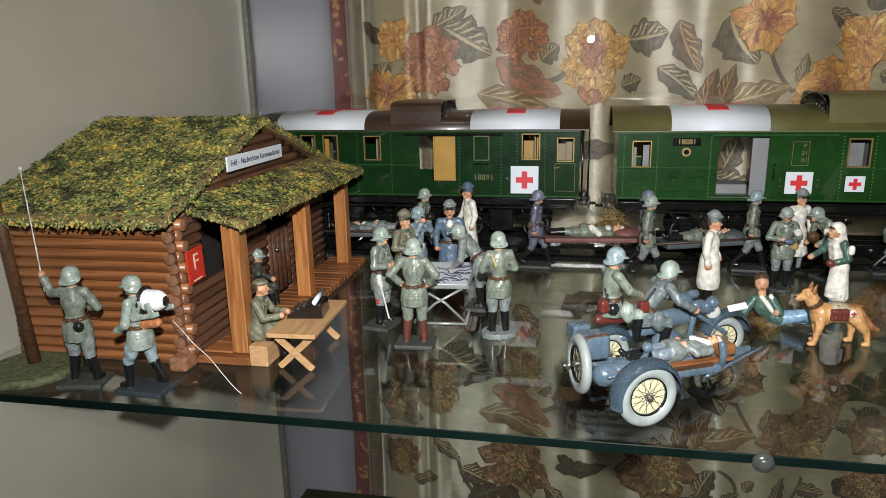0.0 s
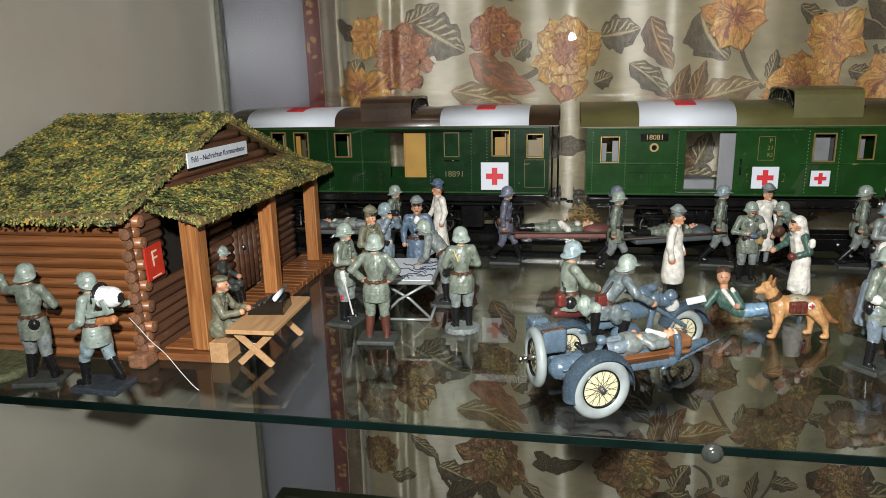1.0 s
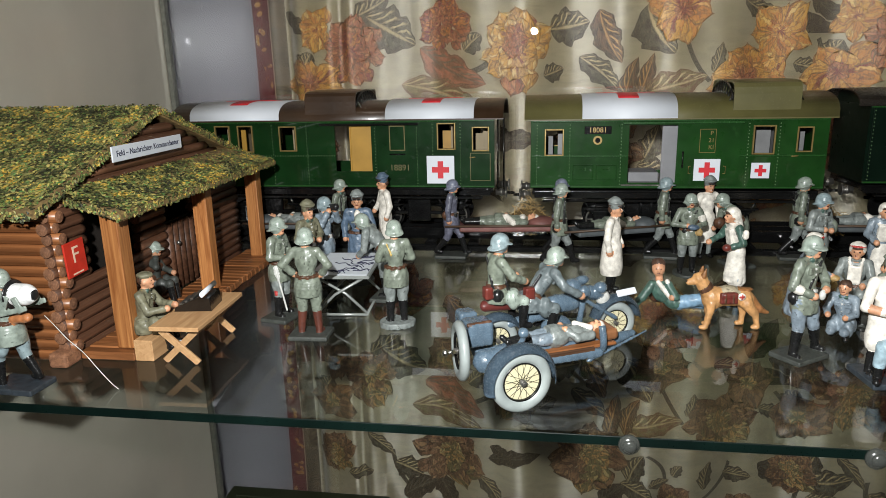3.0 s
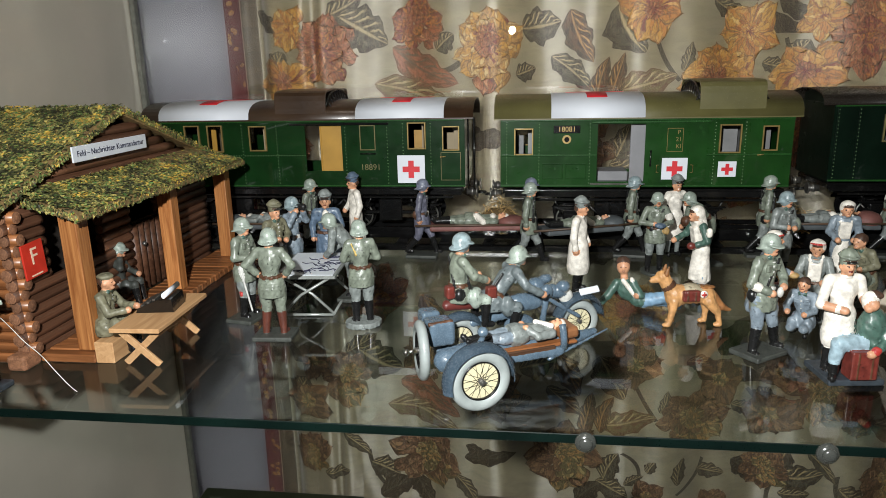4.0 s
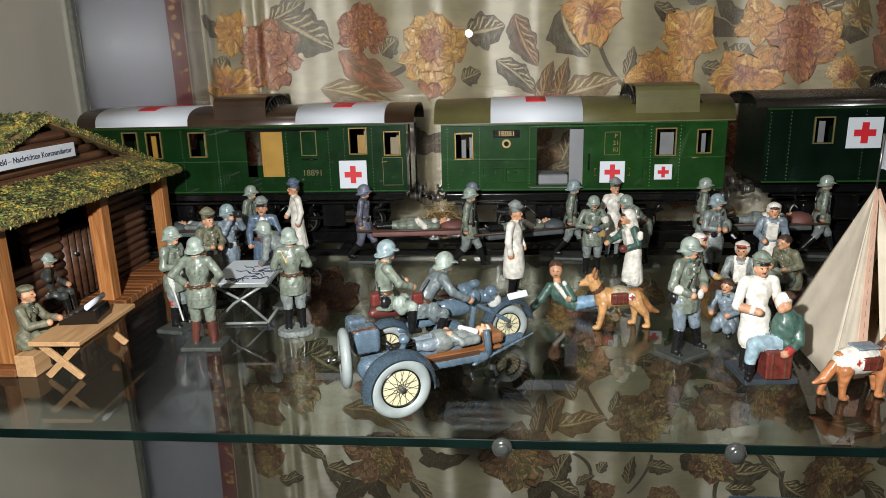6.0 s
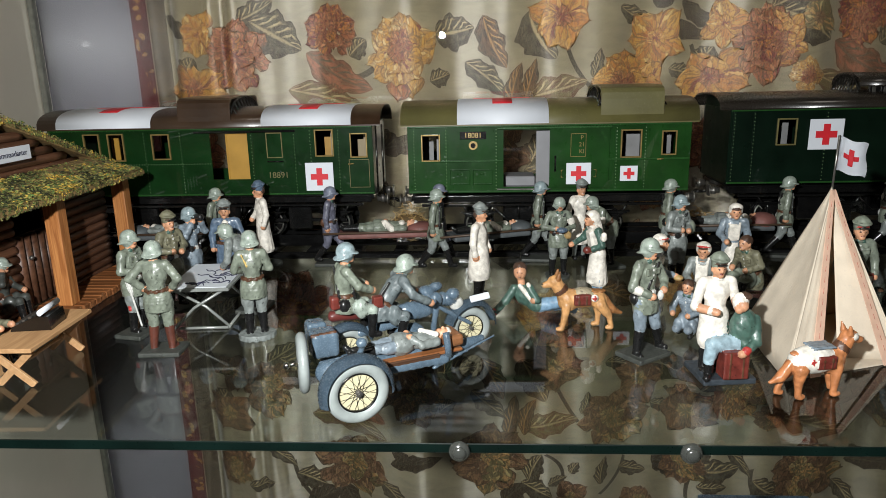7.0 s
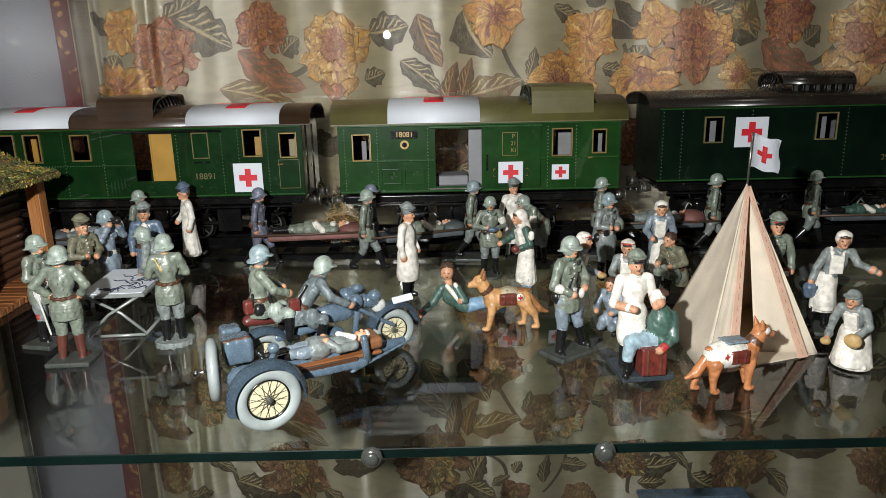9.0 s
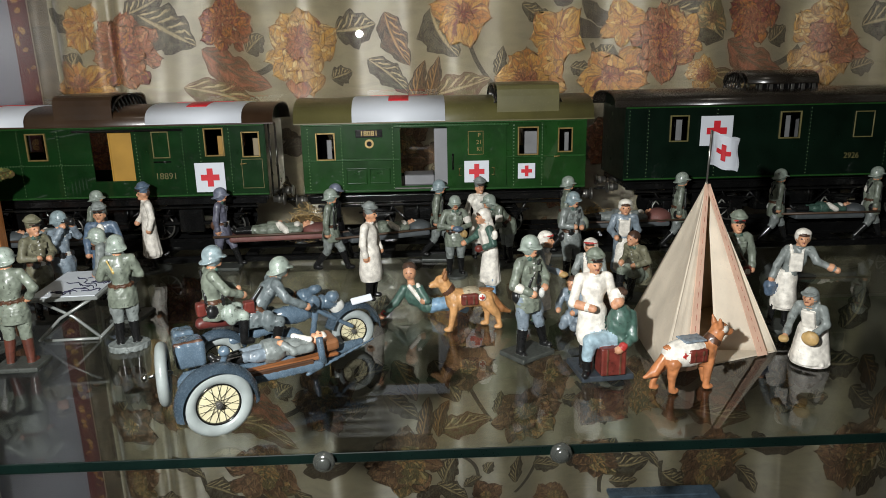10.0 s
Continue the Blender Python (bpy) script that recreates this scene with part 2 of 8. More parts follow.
slab("floor", (-2.2, -2.4, -1.3), (2.8, 1.1, -1.25), M["floorwood"], label="brown wooden room floor", category="floor")
slab("ceiling", (-2.2, -2.4, 1.35), (2.8, 1.1, 1.4), M["room"], label="plain plaster ceiling", category="ceiling")
slab("wall_north", (-2.2, 0.98, -1.25), (2.8, 1.1, 1.35), M["wall_grey"], label="blue-grey painted wall behind the curtain", category="wall")
slab("wall_south", (-2.2, -2.4, -1.25), (2.8, -2.3, 1.35), M["room"], label="plain plaster wall", category="wall")
slab("wall_west", (-2.2, -2.3, -1.25), (-2.1, 0.98, 1.35), M["room"], label="plain plaster wall", category="wall")
slab("wall_east", (2.7, -2.3, -1.25), (2.8, 0.98, 1.35), M["room"], label="plain plaster wall", category="wall")

side = slab("cabinet_side", (LEFT - 0.018, FRONT - 0.03, -0.9), (LEFT, BACK + 0.012, 0.75), M["wall_beige"], label="beige lacquered side panel of the display cabinet", category="panel")
slab("cabinet_side", (RIGHT, FRONT - 0.03, -0.9), (RIGHT + 0.018, BACK + 0.012, 0.75), M["wall_beige"], label="beige lacquered side panel of the display cabinet", category="panel")
slab("cabinet_base", (LEFT - 0.018, FRONT - 0.03, -1.25), (RIGHT + 0.018, BACK + 0.012, -0.9), M["wall_beige"], label="closed base of the display cabinet", category="cabinet")
back = slab("glass_back", (LEFT + 0.002, BACK, -0.9), (RIGHT - 0.002, BACK + 0.005, 0.75), M["pane"], label="clear glass back pane of the cabinet", category="glass")
back.visible_shadow = False
bm = bmesh.new()
box(bm, (LEFT + 0.0, BACK - 0.009, -0.9), (LEFT + 0.007, BACK - 0.001, 0.75), 0.001)
tagged(part("trim", bm, M["strip"]), "thin grey corner strip of the cabinet", "trim", "", "structure")

# the grey board left of the curtain
slab("backdrop_board", (-0.62, 0.93, -0.95), (-0.1, 0.945, 0.9), M["wall_grey"], label="smooth blue-grey board behind the glass back", category="panel")


def glass_shelf(z, name, label):
    bm = bmesh.new()
    box(bm, (LEFT + 0.003, FRONT, z - 0.006), (RIGHT - 0.003, BACK - 0.01, z), 0.0008)
    for f in bm.faces:
        f.normal_update()
        f.material_index = 0 if f.normal.z > 0.5 else 1
    ob = part(name, bm, [M["shelf"], M["shelf_under"]])
    tagged(ob, label, "shelf", "", "structure")
    return ob


shelf = glass_shelf(0.0, "glass_shelf", "clear glass shelf that carries the toy scene")
glass_shelf(LOW, "glass_shelf", "lower clear glass shelf of the cabinet")
# dark polished front edge
bm = bmesh.new()
box(bm, (LEFT + 0.003, FRONT - 0.0012, -0.0057), (RIGHT - 0.003, FRONT - 0.0002, -0.0004), 0.0003)
edge = part("shelf_edge", bm, M["edge"], shelf, "dark green polished glass edge")
edge.visible_shadow = False


def shelf_clip(x):
    t = thing("shelf_clip", "round clear plastic stop on the glass shelf edge", "clip", "shelf clips", at=pose(x, FRONT - 0.004, -0.003))
    bm = bmesh.new()
    ball(bm, (0, 0, 0), 0.0055, 20, 0, (1, 0.6, 1))
    part("bead", bm, M["bead"], t, smooth=True)
    bm = bmesh.new()
    ball(bm, (0, -0.0028, 0.0004), 0.0036, 14, 0, (1, 0.5, 1))
    part("pin", bm, M["bead"], t, "small clear inner knob")


for x in (0.107, 0.2225):
    shelf_clip(x)

# ---- curtain ----
def drape(x, z):
    """The curtain's surface: soft vertical folds."""
    broad = math.cos(27.4 * (x + 0.098) + 0.5 * math.sin(7 * x) + 0.15 * z)
    return 0.868 + 0.0135 * broad + 0.0032 * math.sin(x * 83 + 1.3) + 0.0012 * math.sin(z * 25 + x * 30) + 0.012 * math.exp(-((x + 0.187) / 0.008) ** 2) + 0.022 * math.exp(-((x + 0.262) / 0.012) ** 2)


CX0, CX1, CZ0, CZ1 = -0.306, 1.3, -0.85, 0.7


def cloth_patch(bm, fx, nu, nv, lift, mat=0, thick=0.0):
    grid = []
    for i in range(nu + 1):
        row = []
        for j in range(nv + 1):
            x, z = fx(i / nu, j / nv)
            row.append(bm.verts.new((x, drape(x, z) - lift, z)))
        grid.append(row)
    for i in range(nu):
        for j in range(nv):
            f = bm.faces.new((grid[i][j], grid[i + 1][j], grid[i + 1][j + 1], grid[i][j + 1]))
            f.smooth, f.material_index = True, mat


def satin(name, c1, c2, rough, spec, scale, aniso=False):
    m, n, l, b = tree(name)
    co, mp, no = n.new("ShaderNodeTexCoord"), n.new("ShaderNodeMapping"), n.new("ShaderNodeTexNoise")
    mp.inputs["Scale"].default_value = (1, 1, 3.0)
    mp.inputs["Rotation"].default_value = (0, 0.5, 0)
    l.new(co.outputs["Object"], mp.inputs["Vector"])
    l.new(mp.outputs[0], no.inputs["Vector"])
    no.inputs["Scale"].default_value, no.inputs["Detail"].default_value, no.inputs["Distortion"].default_value = scale, 6, 1.5
    cr = n.new("ShaderNodeValToRGB")
    cr.color_ramp.elements[0].position, cr.color_ramp.elements[1].position = 0.38, 0.62
    cr.color_ramp.elements[0].color, cr.color_ramp.elements[1].color = (*c1, 1), (*c2, 1)
    l.new(no.outputs[0], cr.inputs[0])
    l.new(cr.outputs[0], b.inputs["Base Color"])
    b.inputs["Roughness"].default_value = rough
    b.inputs["Specular IOR Level"].default_value = spec
    b.inputs["Sheen Weight"].default_value = 0.15
    if aniso:
        tg = n.new("ShaderNodeTangent")
        tg.direction_type, tg.axis = "RADIAL", "Z"
        l.new(tg.outputs[0], b.inputs["Tangent"])
        b.inputs["Anisotropic"].default_value, b.inputs["Anisotropic Rotation"].default_value = 0.95, 0.25
    wv = n.new("ShaderNodeTexNoise")
    wv.inputs["Scale"].default_value = 1400
    l.new(co.outputs["Object"], wv.inputs["Vector"])
    bp = n.new("ShaderNodeBump")
    bp.inputs["Strength"].default_value, bp.inputs["Distance"].default_value = 0.12, 0.0005
    l.new(wv.outputs[0], bp.inputs["Height"])
    l.new(bp.outputs[0], b.inputs["Normal"])
    return m


M["satin"] = satin("curtain_satin", (0.118, 0.099, 0.060), (0.146, 0.123, 0.075), 0.55, 1.0, 25, True)
M["satin"].node_tree.nodes["Principled BSDF"].inputs["Metallic"].default_value = 0.12
M["maroon"] = satin("maroon_border", (0.036, 0.006, 0.007), (0.064, 0.011, 0.011), 0.5, 0.3, 90)
M["fold_shade"] = satin("brown_fold_shade", (0.026, 0.018, 0.010), (0.060, 0.044, 0.026), 0.6, 0.3, 60)
curtain = thing("curtain", "cream satin curtain with woven rust and brown flowers", "curtain", kind="structure")
bm = bmesh.new()
cloth_patch(bm, lambda u, v: (CX0 + u * (CX1 - CX0), CZ0 + v * (CZ1 - CZ0)), 420, 40, 0.0)
cl = part("cloth", bm, M["satin"], curtain, smooth=True)
bm = bmesh.new()
cloth_patch(bm, lambda u, v: (CX0 - 0.001 + u * 0.023, CZ0 + v * (CZ1 - CZ0)), 8, 40, 0.0012)
part("border", bm, M["maroon"], curtain, "maroon woven border", smooth=True)
# dark strip that paints the shadowed fold next to the border
bm = bmesh.new()
cloth_patch(bm, lambda u, v: (CX0 + 0.0235 + u * 0.017, CZ0 + v * (CZ1 - CZ0)), 8, 40, 0.0010)
part("fold_shade", bm, M["fold_shade"], curtain, "dark brown strip of painted fold shade beside the border", smooth=True)
# ---- toy train ----
def cross_sign(name, w, h, at, parent, arm=0.62, bar=0.2, group=""):
    """White plate with a red cross, facing -y."""
    bm = bmesh.new()
    box(bm, (-w / 2, -0.0006, -h / 2), (w / 2, 0, h / 2), 0.0002)
    p = part(name, bm, M["white"], parent, "white plate with a red cross", at)
    a, b = w * arm / 2, w * bar / 2
    bm = bmesh.new()
    prism(bm, [(-a, -b), (-b, -b), (-b, -a), (b, -a), (b, -b), (a, -b), (a, b), (b, b), (b, a), (-b, a), (-b, b), (-a, b)], "y", -0.0011, -0.0007)
    part("red_cross", bm, M["red"], p)
    return p


def wall_with_holes(bm, x0, x1, z0, z1, holes, y0, y1, mat=0):
    """A sheet between y0 and y1 with rectangular holes (xa, xb, za, zb)."""
    xs = sorted({x0, x1, *[v for h in holes for v in h[:2]]})
    zs = sorted({z0, z1, *[v for h in holes for v in h[2:]]})
    for i in range(len(xs) - 1):
        for j in range(len(zs) - 1):
            cx, cz = (xs[i] + xs[i + 1]) / 2, (zs[j] + zs[j + 1]) / 2
            if any(h[0] < cx < h[1] and h[2] < cz < h[3] for h in holes):
                continue
            v = [[bm.verts.new((x, y, z)) for x, z in ((xs[i], zs[j]), (xs[i + 1], zs[j]), (xs[i + 1], zs[j + 1]), (xs[i], zs[j + 1]))] for y in (y0, y1)]
            for a in v:
                bm.faces.new(a).material_index = mat
    for xa, xb, za, zb in holes:
        c = [(xa, za), (xb, za), (xb, zb), (xa, zb)]
        for k in range(4):
            (p, q), (r, s) = c[k], c[(k + 1) % 4]
            bm.faces.new([bm.verts.new(w) for w in ((p, y0, q), (r, y0, s), (r, y1, s), (p, y1, q))]).material_index = mat
    bmesh.ops.remove_doubles(bm, verts=bm.verts, dist=1e-6)


def frame_bars(bm, xa, xb, za, zb, w, y0, y1):
    box(bm, (xa - w, y0, za - w), (xa, y1, zb + w), w * 0.25)
    box(bm, (xb, y0, za - w), (xb + w, y1, zb + w), w * 0.25)
    box(bm, (xa, y0, za - w), (xb, y1, za), w * 0.25)
    box(bm, (xa, y0, zb), (xb, y1, zb + w), w * 0.25)


def rivet_line(bm, a, b, n, r=0.00055):
    for i in range(n):
        p = Vector(a).lerp(Vector(b), i / max(1, n - 1))
        bmesh.ops.create_icosphere(bm, subdivisions=1, radius=r, matrix=Matrix.Translation(p) @ Matrix.Diagonal((1, 0.6, 1, 1)))


def roof_profile(w, z0, rise, over, n=14):
    pts = []
    for i in range(n + 1):
        a = math.pi * i / n
        c = math.cos(a)
        pts.append((w / 2 - (w / 2 + over) * math.copysign(abs(c) ** 0.8, c), z0 + rise * math.sin(a) ** 0.75))
    return pts


def roof_sheet(bm, x0, x1, prof, thick, mat=0, nx=1):
    """A bent sheet along x that follows the profile (y, z)."""
    out = [prof, [(y, z - thick) for y, z in prof]]
    rows = []
    for pr in out:
        rows.append([[bm.verts.new((x0 + (x1 - x0) * k / nx, y, z)) for y, z in pr] for k in range(nx + 1)])
    for s in range(2):
        for k in range(nx):
            for j in range(len(prof) - 1):
                f = bm.faces.new((rows[s][k][j], rows[s][k + 1][j], rows[s][k + 1][j + 1], rows[s][k][j + 1]))
                f.smooth, f.material_index = True, mat
    for k in (0, nx):
        for j in range(len(prof) - 1):
            bm.faces.new((rows[0][k][j], rows[0][k][j + 1], rows[1][k][j + 1], rows[1][k][j])).material_index = mat
    for j in (0, len(prof) - 1):
        for k in range(nx):
            bm.faces.new((rows[0][k][j], rows[0][k + 1][j], rows[1][k + 1][j], rows[1][k][j])).material_index = mat


def wheel_set(x, y, parent, r=0.0135, w=0.045):
    ws = thing("wheelset", "", "", at=pose(x, y, 0.0185 + r))
    ws.parent = parent
    for k in list(ws.keys()):
        del ws[k]
    for side in (0, 1):
        bm = bmesh.new()
        yy = side * w
        rod(bm, (0, yy - 0.0025, 0), (0, yy + 0.0025, 0), r, seg=28)
        rod(bm, (0, yy + (0.0025 if side == 0 else -0.004), 0), (0, yy + (0.004 if side == 0 else -0.0025), 0), r + 0.0018, seg=28)
        rod(bm, (0, yy - 0.0045, 0), (0, yy + 0.0045, 0), 0.003, seg=12)
        part("wheel", bm, M["black"], ws)
        bm = bmesh.new()
        s = -1 if side == 0 else 1
        ring(bm, (0, yy + s * 0.0027, 0), (0, 1, 0), r - 0.001, 0.0009, 28, 6)
        for k in range(8):
            a = k * math.pi / 4
            rod(bm, (0, yy + s * 0.0028, 0), ((r - 0.001) * math.cos(a), yy + s * 0.0028, (r - 0.001) * math.sin(a)), 0.0007, seg=6)
        part("rim", bm, M["steel"], ws)
    bm = bmesh.new()
    rod(bm, (0, 0, 0), (0, w, 0), 0.0016)
    part("axle", bm, M["steel"], ws)


def underframe(t, L, y0, W, wheels):
    bm = bmesh.new()
    box(bm, (0.004, 0.002, 0.056), (L - 0.004, 0.006, 0.0625), 0.0006)
    box(bm, (0.004, W - 0.006, 0.056), (L - 0.004, W - 0.002, 0.0625), 0.0006)
    box(bm, (0.002, 0.004, 0.059), (L - 0.002, W - 0.004, 0.0638), 0.0004)
    part("underframe", bm, M["black"], t)
    bm = bmesh.new()
    box(bm, (0.012, -0.004, 0.0535), (L - 0.012, 0.002, 0.0555), 0.0004)
    box(bm, (0.012, W - 0.002, 0.0535), (L - 0.012, W + 0.004, 0.0555), 0.0004)
    part("footboard", bm, M["black"], t)
    for x in wheels:
        wheel_set(x, W / 2 - 0.0225, t)
        for s in (0.0, W - 0.0):
            bm = bmesh.new()
            yy = 0.005 if s == 0 else W - 0.005
            for dx in (-0.017, 0.017):
                rod(bm, (x + dx, yy, 0.057), (x + dx * 0.5, yy, 0.040), 0.0012, seg=8)
            box(bm, (x - 0.007, yy - 0.003, 0.026), (x + 0.007, yy + 0.003, 0.044), 0.0015, 2)
            for k in range(4):
                box(bm, (x - 0.018 + k * 0.003, yy - 0.0022, 0.0455 - k * 0.0014), (x + 0.018 - k * 0.003, yy + 0.0022, 0.0467 - k * 0.0014), 0.0003)
            ball(bm, (x, yy - 0.003, 0.033), 0.0035, 12)
            part("axle_box", bm, M["black"], t)
    mid = [x for x in wheels]
    for xa, xb in zip(mid, mid[1:]):
        if xb - xa > 0.08:
            # added black block that puts the dark under the carriage into a solid
            bm = bmesh.new()
            box(bm, (xa + 0.024, 0.012, 0.030), (xb - 0.024, W - 0.012, 0.0562), 0.002, 2)
            part("gap_filler", bm, M["black"], t)
            for yy in (0.006, W - 0.006):
                bm = bmesh.new()
                sweep(bm, [(xa + 0.010, yy, 0.055), (xa + 0.028, yy, 0.038), (xb - 0.028, yy, 0.038), (xb - 0.010, yy, 0.055)], 0.0011, 8)
                for q in (0.3, 0.7):
                    xx = xa + (xb - xa) * q
                    rod(bm, (xx, yy, 0.038), (xx, yy, 0.056), 0.0009, seg=8)
                part("truss_rod", bm, M["black"], t)
        else:
            for yy in (0.004, W - 0.004):
                bm = bmesh.new()
                box(bm, (xa - 0.012, yy - 0.0012, 0.036), (xb + 0.012, yy + 0.0012, 0.0395), 0.0006)
                box(bm, ((xa + xb) / 2 - 0.012, yy - 0.002, 0.029), ((xa + xb) / 2 + 0.012, yy + 0.002, 0.052), 0.001)
                part("bogie_frame", bm, M["black"], t)
    for e, d in ((0, -1), (L, 1)):
        for yy in (0.018, W - 0.018):
            bm = bmesh.new()
            rod(bm, (e, yy, 0.057), (e + d * 0.010, yy, 0.057), 0.0032, seg=14)
            rod(bm, (e + d * 0.004, yy, 0.057), (e + d * 0.0075, yy, 0.057), 0.0042, seg=14)
            rod(bm, (e + d * 0.010, yy, 0.057), (e + d * 0.0115, yy, 0.057), 0.006, 0.0055, seg=18)
            part("buffer", bm, M["steel"], t)
        bm = bmesh.new()
        rod(bm, (e, W / 2, 0.052), (e + d * 0.012, W / 2, 0.052), 0.0015, seg=8)
        ring(bm, (e + d * 0.014, W / 2, 0.052), (0, 0, 1), 0.004, 0.001, 16, 6)
        part("coupling", bm, M["black"], t)


def carriage(label, x0, y0, L, W, z0, z1, body, windows, doorway, roofmat, rise, roof_over, patches, monitor, frame_mat, number, wheels, doors, seams, crosses, interior, belt=None):
    t = thing("train_carriage", label, "carriage", "toy train", at=pose(x0, y0, 0))
    holes = [(a, b, c, d) for a, b, c, d in windows] + ([doorway] if doorway else [])
    for nm, ya, yb in (("front_wall", 0.0, 0.0012), ("rear_wall", W - 0.0012, W)):
        bm = bmesh.new()
        far = holes[:-1] + [(holes[-1][0] - 0.04, holes[-1][1] + 0.004, *holes[-1][2:])] if doorway and nm == "rear_wall" else holes
        wall_with_holes(bm, 0, L, z0, z1, [h for h in far if h is far[-1] or nm == "front_wall" or not doorway or not (far[-1][0] < h[1] and h[0] < far[-1][1])], ya, yb)
        part(nm, bm, M[body], t)
    for xa, xb in ((0, 0.0012), (L - 0.0012, L)):
        bm = bmesh.new()
        box(bm, (xa, 0.0013, z0), (xb, W - 0.0013, z1))
        part("end_wall", bm, M[body], t)
    bm = bmesh.new()
    box(bm, (0.002, 0.0014, z0), (L - 0.002, W - 0.0014, z0 + 0.0025))
    part("carriage_floor", bm, M[interior], t)
    for xx in (0.12, 0.33 if not doorway else doorway[0] / L - 0.16, 0.62 if not doorway else doorway[1] / L + 0.02, 0.86):
        bm = bmesh.new()
        box(bm, (L * xx, W * 0.25, z0 + 0.0026), (L * xx + 0.0015, W - 0.0016, z1 - 0.001))
        part("partition", bm, M[interior], t)
    # windows
    for i, (a, b, c, d) in enumerate(windows):
        for yy, s in ((-0.0008, 1), (W - 0.0006, 1)):
            bm = bmesh.new()
            frame_bars(bm, a, b, c, d, 0.0014, yy - 0.0010, yy + 0.0014)
            part("window_frame", bm, M[frame_mat], t)
    # boards seen inside the windows
    for i, (a, b, c, d) in enumerate(windows):
        bm = bmesh.new()
        w = b - a
        box(bm, (a + w * (0.75, 0.5, 0.6)[i % 3], 0.030, z0 + 0.003), (b + w * 0.35, 0.0315, z1 - 0.002))
        box(bm, (a - w * 0.2, W * 0.6, z0 + 0.003), (a + w * 0.45, W * 0.6 + 0.0012, c + (d - c) * 0.55))
        part("inner_board", bm, M[("ochre", "cream", "greyin")[i % 3] if interior == "cream" else interior], t)
    # doors
    for (a, b, c, d, kind) in doors:
        bm = bmesh.new()
        y = -0.0022 if kind == "slide" else -0.0008
        wall_with_holes(bm, a, b, c, d, [h for h in windows if a < h[0] and h[1] < b], y, -0.0001)
        dd = part("door", bm, M[body], t)
        bm = bmesh.new()
        if kind == "slide":
            rod(bm, (a + 0.005, y - 0.0018, c + 0.030), (a + 0.005, y - 0.0018, c + 0.017), 0.0007, seg=8)
            box(bm, (a + 0.0042, y - 0.002, c + 0.029), (a + 0.0058, y, c + 0.031))
            box(bm, (a + 0.0042, y - 0.002, c + 0.016), (a + 0.0058, y, c + 0.018))
        else:
            rod(bm, (a + 0.004, y - 0.0012, c + 0.028), (a + 0.009, y - 0.0012, c + 0.0285), 0.0006, seg=8)
            rod(bm, (a + 0.004, y, c + 0.028), (a + 0.004, y - 0.0012, c + 0.028), 0.0008, seg=8)
        part("door_handle", bm, M["gold" if kind != "slide" else "black"], dd)
    # beads, seams and rivets
    bm = bmesh.new()
    box(bm, (0, -0.0012, z1 - 0.0024), (L, 0, z1 - 0.0006), 0.0005, 2)
    box(bm, (0, -0.0012, z0 + 0.0004), (L, 0, z0 + 0.0022), 0.0005, 2)
    if belt:
        spans, px = [], 0.0
        for h in sorted([h for h in holes if h[2] < belt < h[3]]):
            spans.append((px, h[0])), 
            px = h[1]
        spans.append((px, L))
        for a, b in spans:
            if b - a > 0.004:
                box(bm, (a + 0.0005, -0.0014, belt - 0.0009), (b - 0.0005, 0, belt + 0.0009), 0.0005, 2)
    part("beading", bm, M["green_line"], t)
    for s in seams:
        bm = bmesh.new()
        box(bm, (s - 0.0012, -0.0004, z0 + 0.002), (s + 0.0012, 0.0, z1 - 0.003))
        part("seam_strip", bm, M[body], t)
    bm = bmesh.new()
    for s in seams:
        rivet_line(bm, (s, -0.0005, z0 + 0.004), (s, -0.0005, z1 - 0.005), 19)
    if seams:
        part("rivets", bm, M["rivet"], t)["kind"] = "stuff"
    # roof
    prof = roof_profile(W, z1 + 0.0005, rise, 0.003)
    bm = bmesh.new()
    roof_sheet(bm, -roof_over, L + roof_over, prof, 0.0012)
    n = len(prof) // 2
    roof = part("roof", bm, M[roofmat], t)
    for e in (0.0013, L - 0.0025):
        bm = bmesh.new()
        prism(bm, [(max(0.0005, min(W - 0.0005, y)), z - 0.0014) for y, z in prof], "x", e, e + 0.0012)
        part("gable", bm, M[body], t)
    for a, b in patches:
        lifted = [(y + (-0.0006 if y < W / 2 else 0.0006), z + 0.0006) for y, z in prof]
        bm = bmesh.new()
        roof_sheet(bm, a, b, lifted, 0.0004)
        pw = part("white_sheet", bm, M["white"], roof, "white paper sheet bent over the roof")
        mid = (a + b) / 2
        top = [(y, z + 0.0005) for y, z in lifted]
        k = len(top) // 2
        bm = bmesh.new()
        roof_sheet(bm, mid - 0.0095, mid + 0.0095, top[k - 3:k + 5], 0.0003)
        roof_sheet(bm, mid - 0.028, mid + 0.028, top[k:k + 3], 0.0003)
        part("red_cross", bm, M["red"], pw)
    if monitor:
        a, b, h, closed, mw = monitor
        bm = bmesh.new()
        ya, yb = W / 2 * (1 - mw), W / 2 * (1 + mw)
        foot0, shoulder, crown = z1 + rise * (0.16 if closed else 0.7), z1 + rise * (0.62 if closed else 0.7) + h * 0.55, z1 + rise + h
        arch = [(W / 2 - (W / 2 * mw) * math.copysign(abs(math.cos(math.pi * k / 22)) ** 0.85, math.cos(math.pi * k / 22)), shoulder + (crown - shoulder) * math.sin(math.pi * k / 22) ** 0.8) for k in range(23)]
        if not closed:
            arch = [(W / 2 + (y - W / 2) * 1.1, z) for y, z in arch]
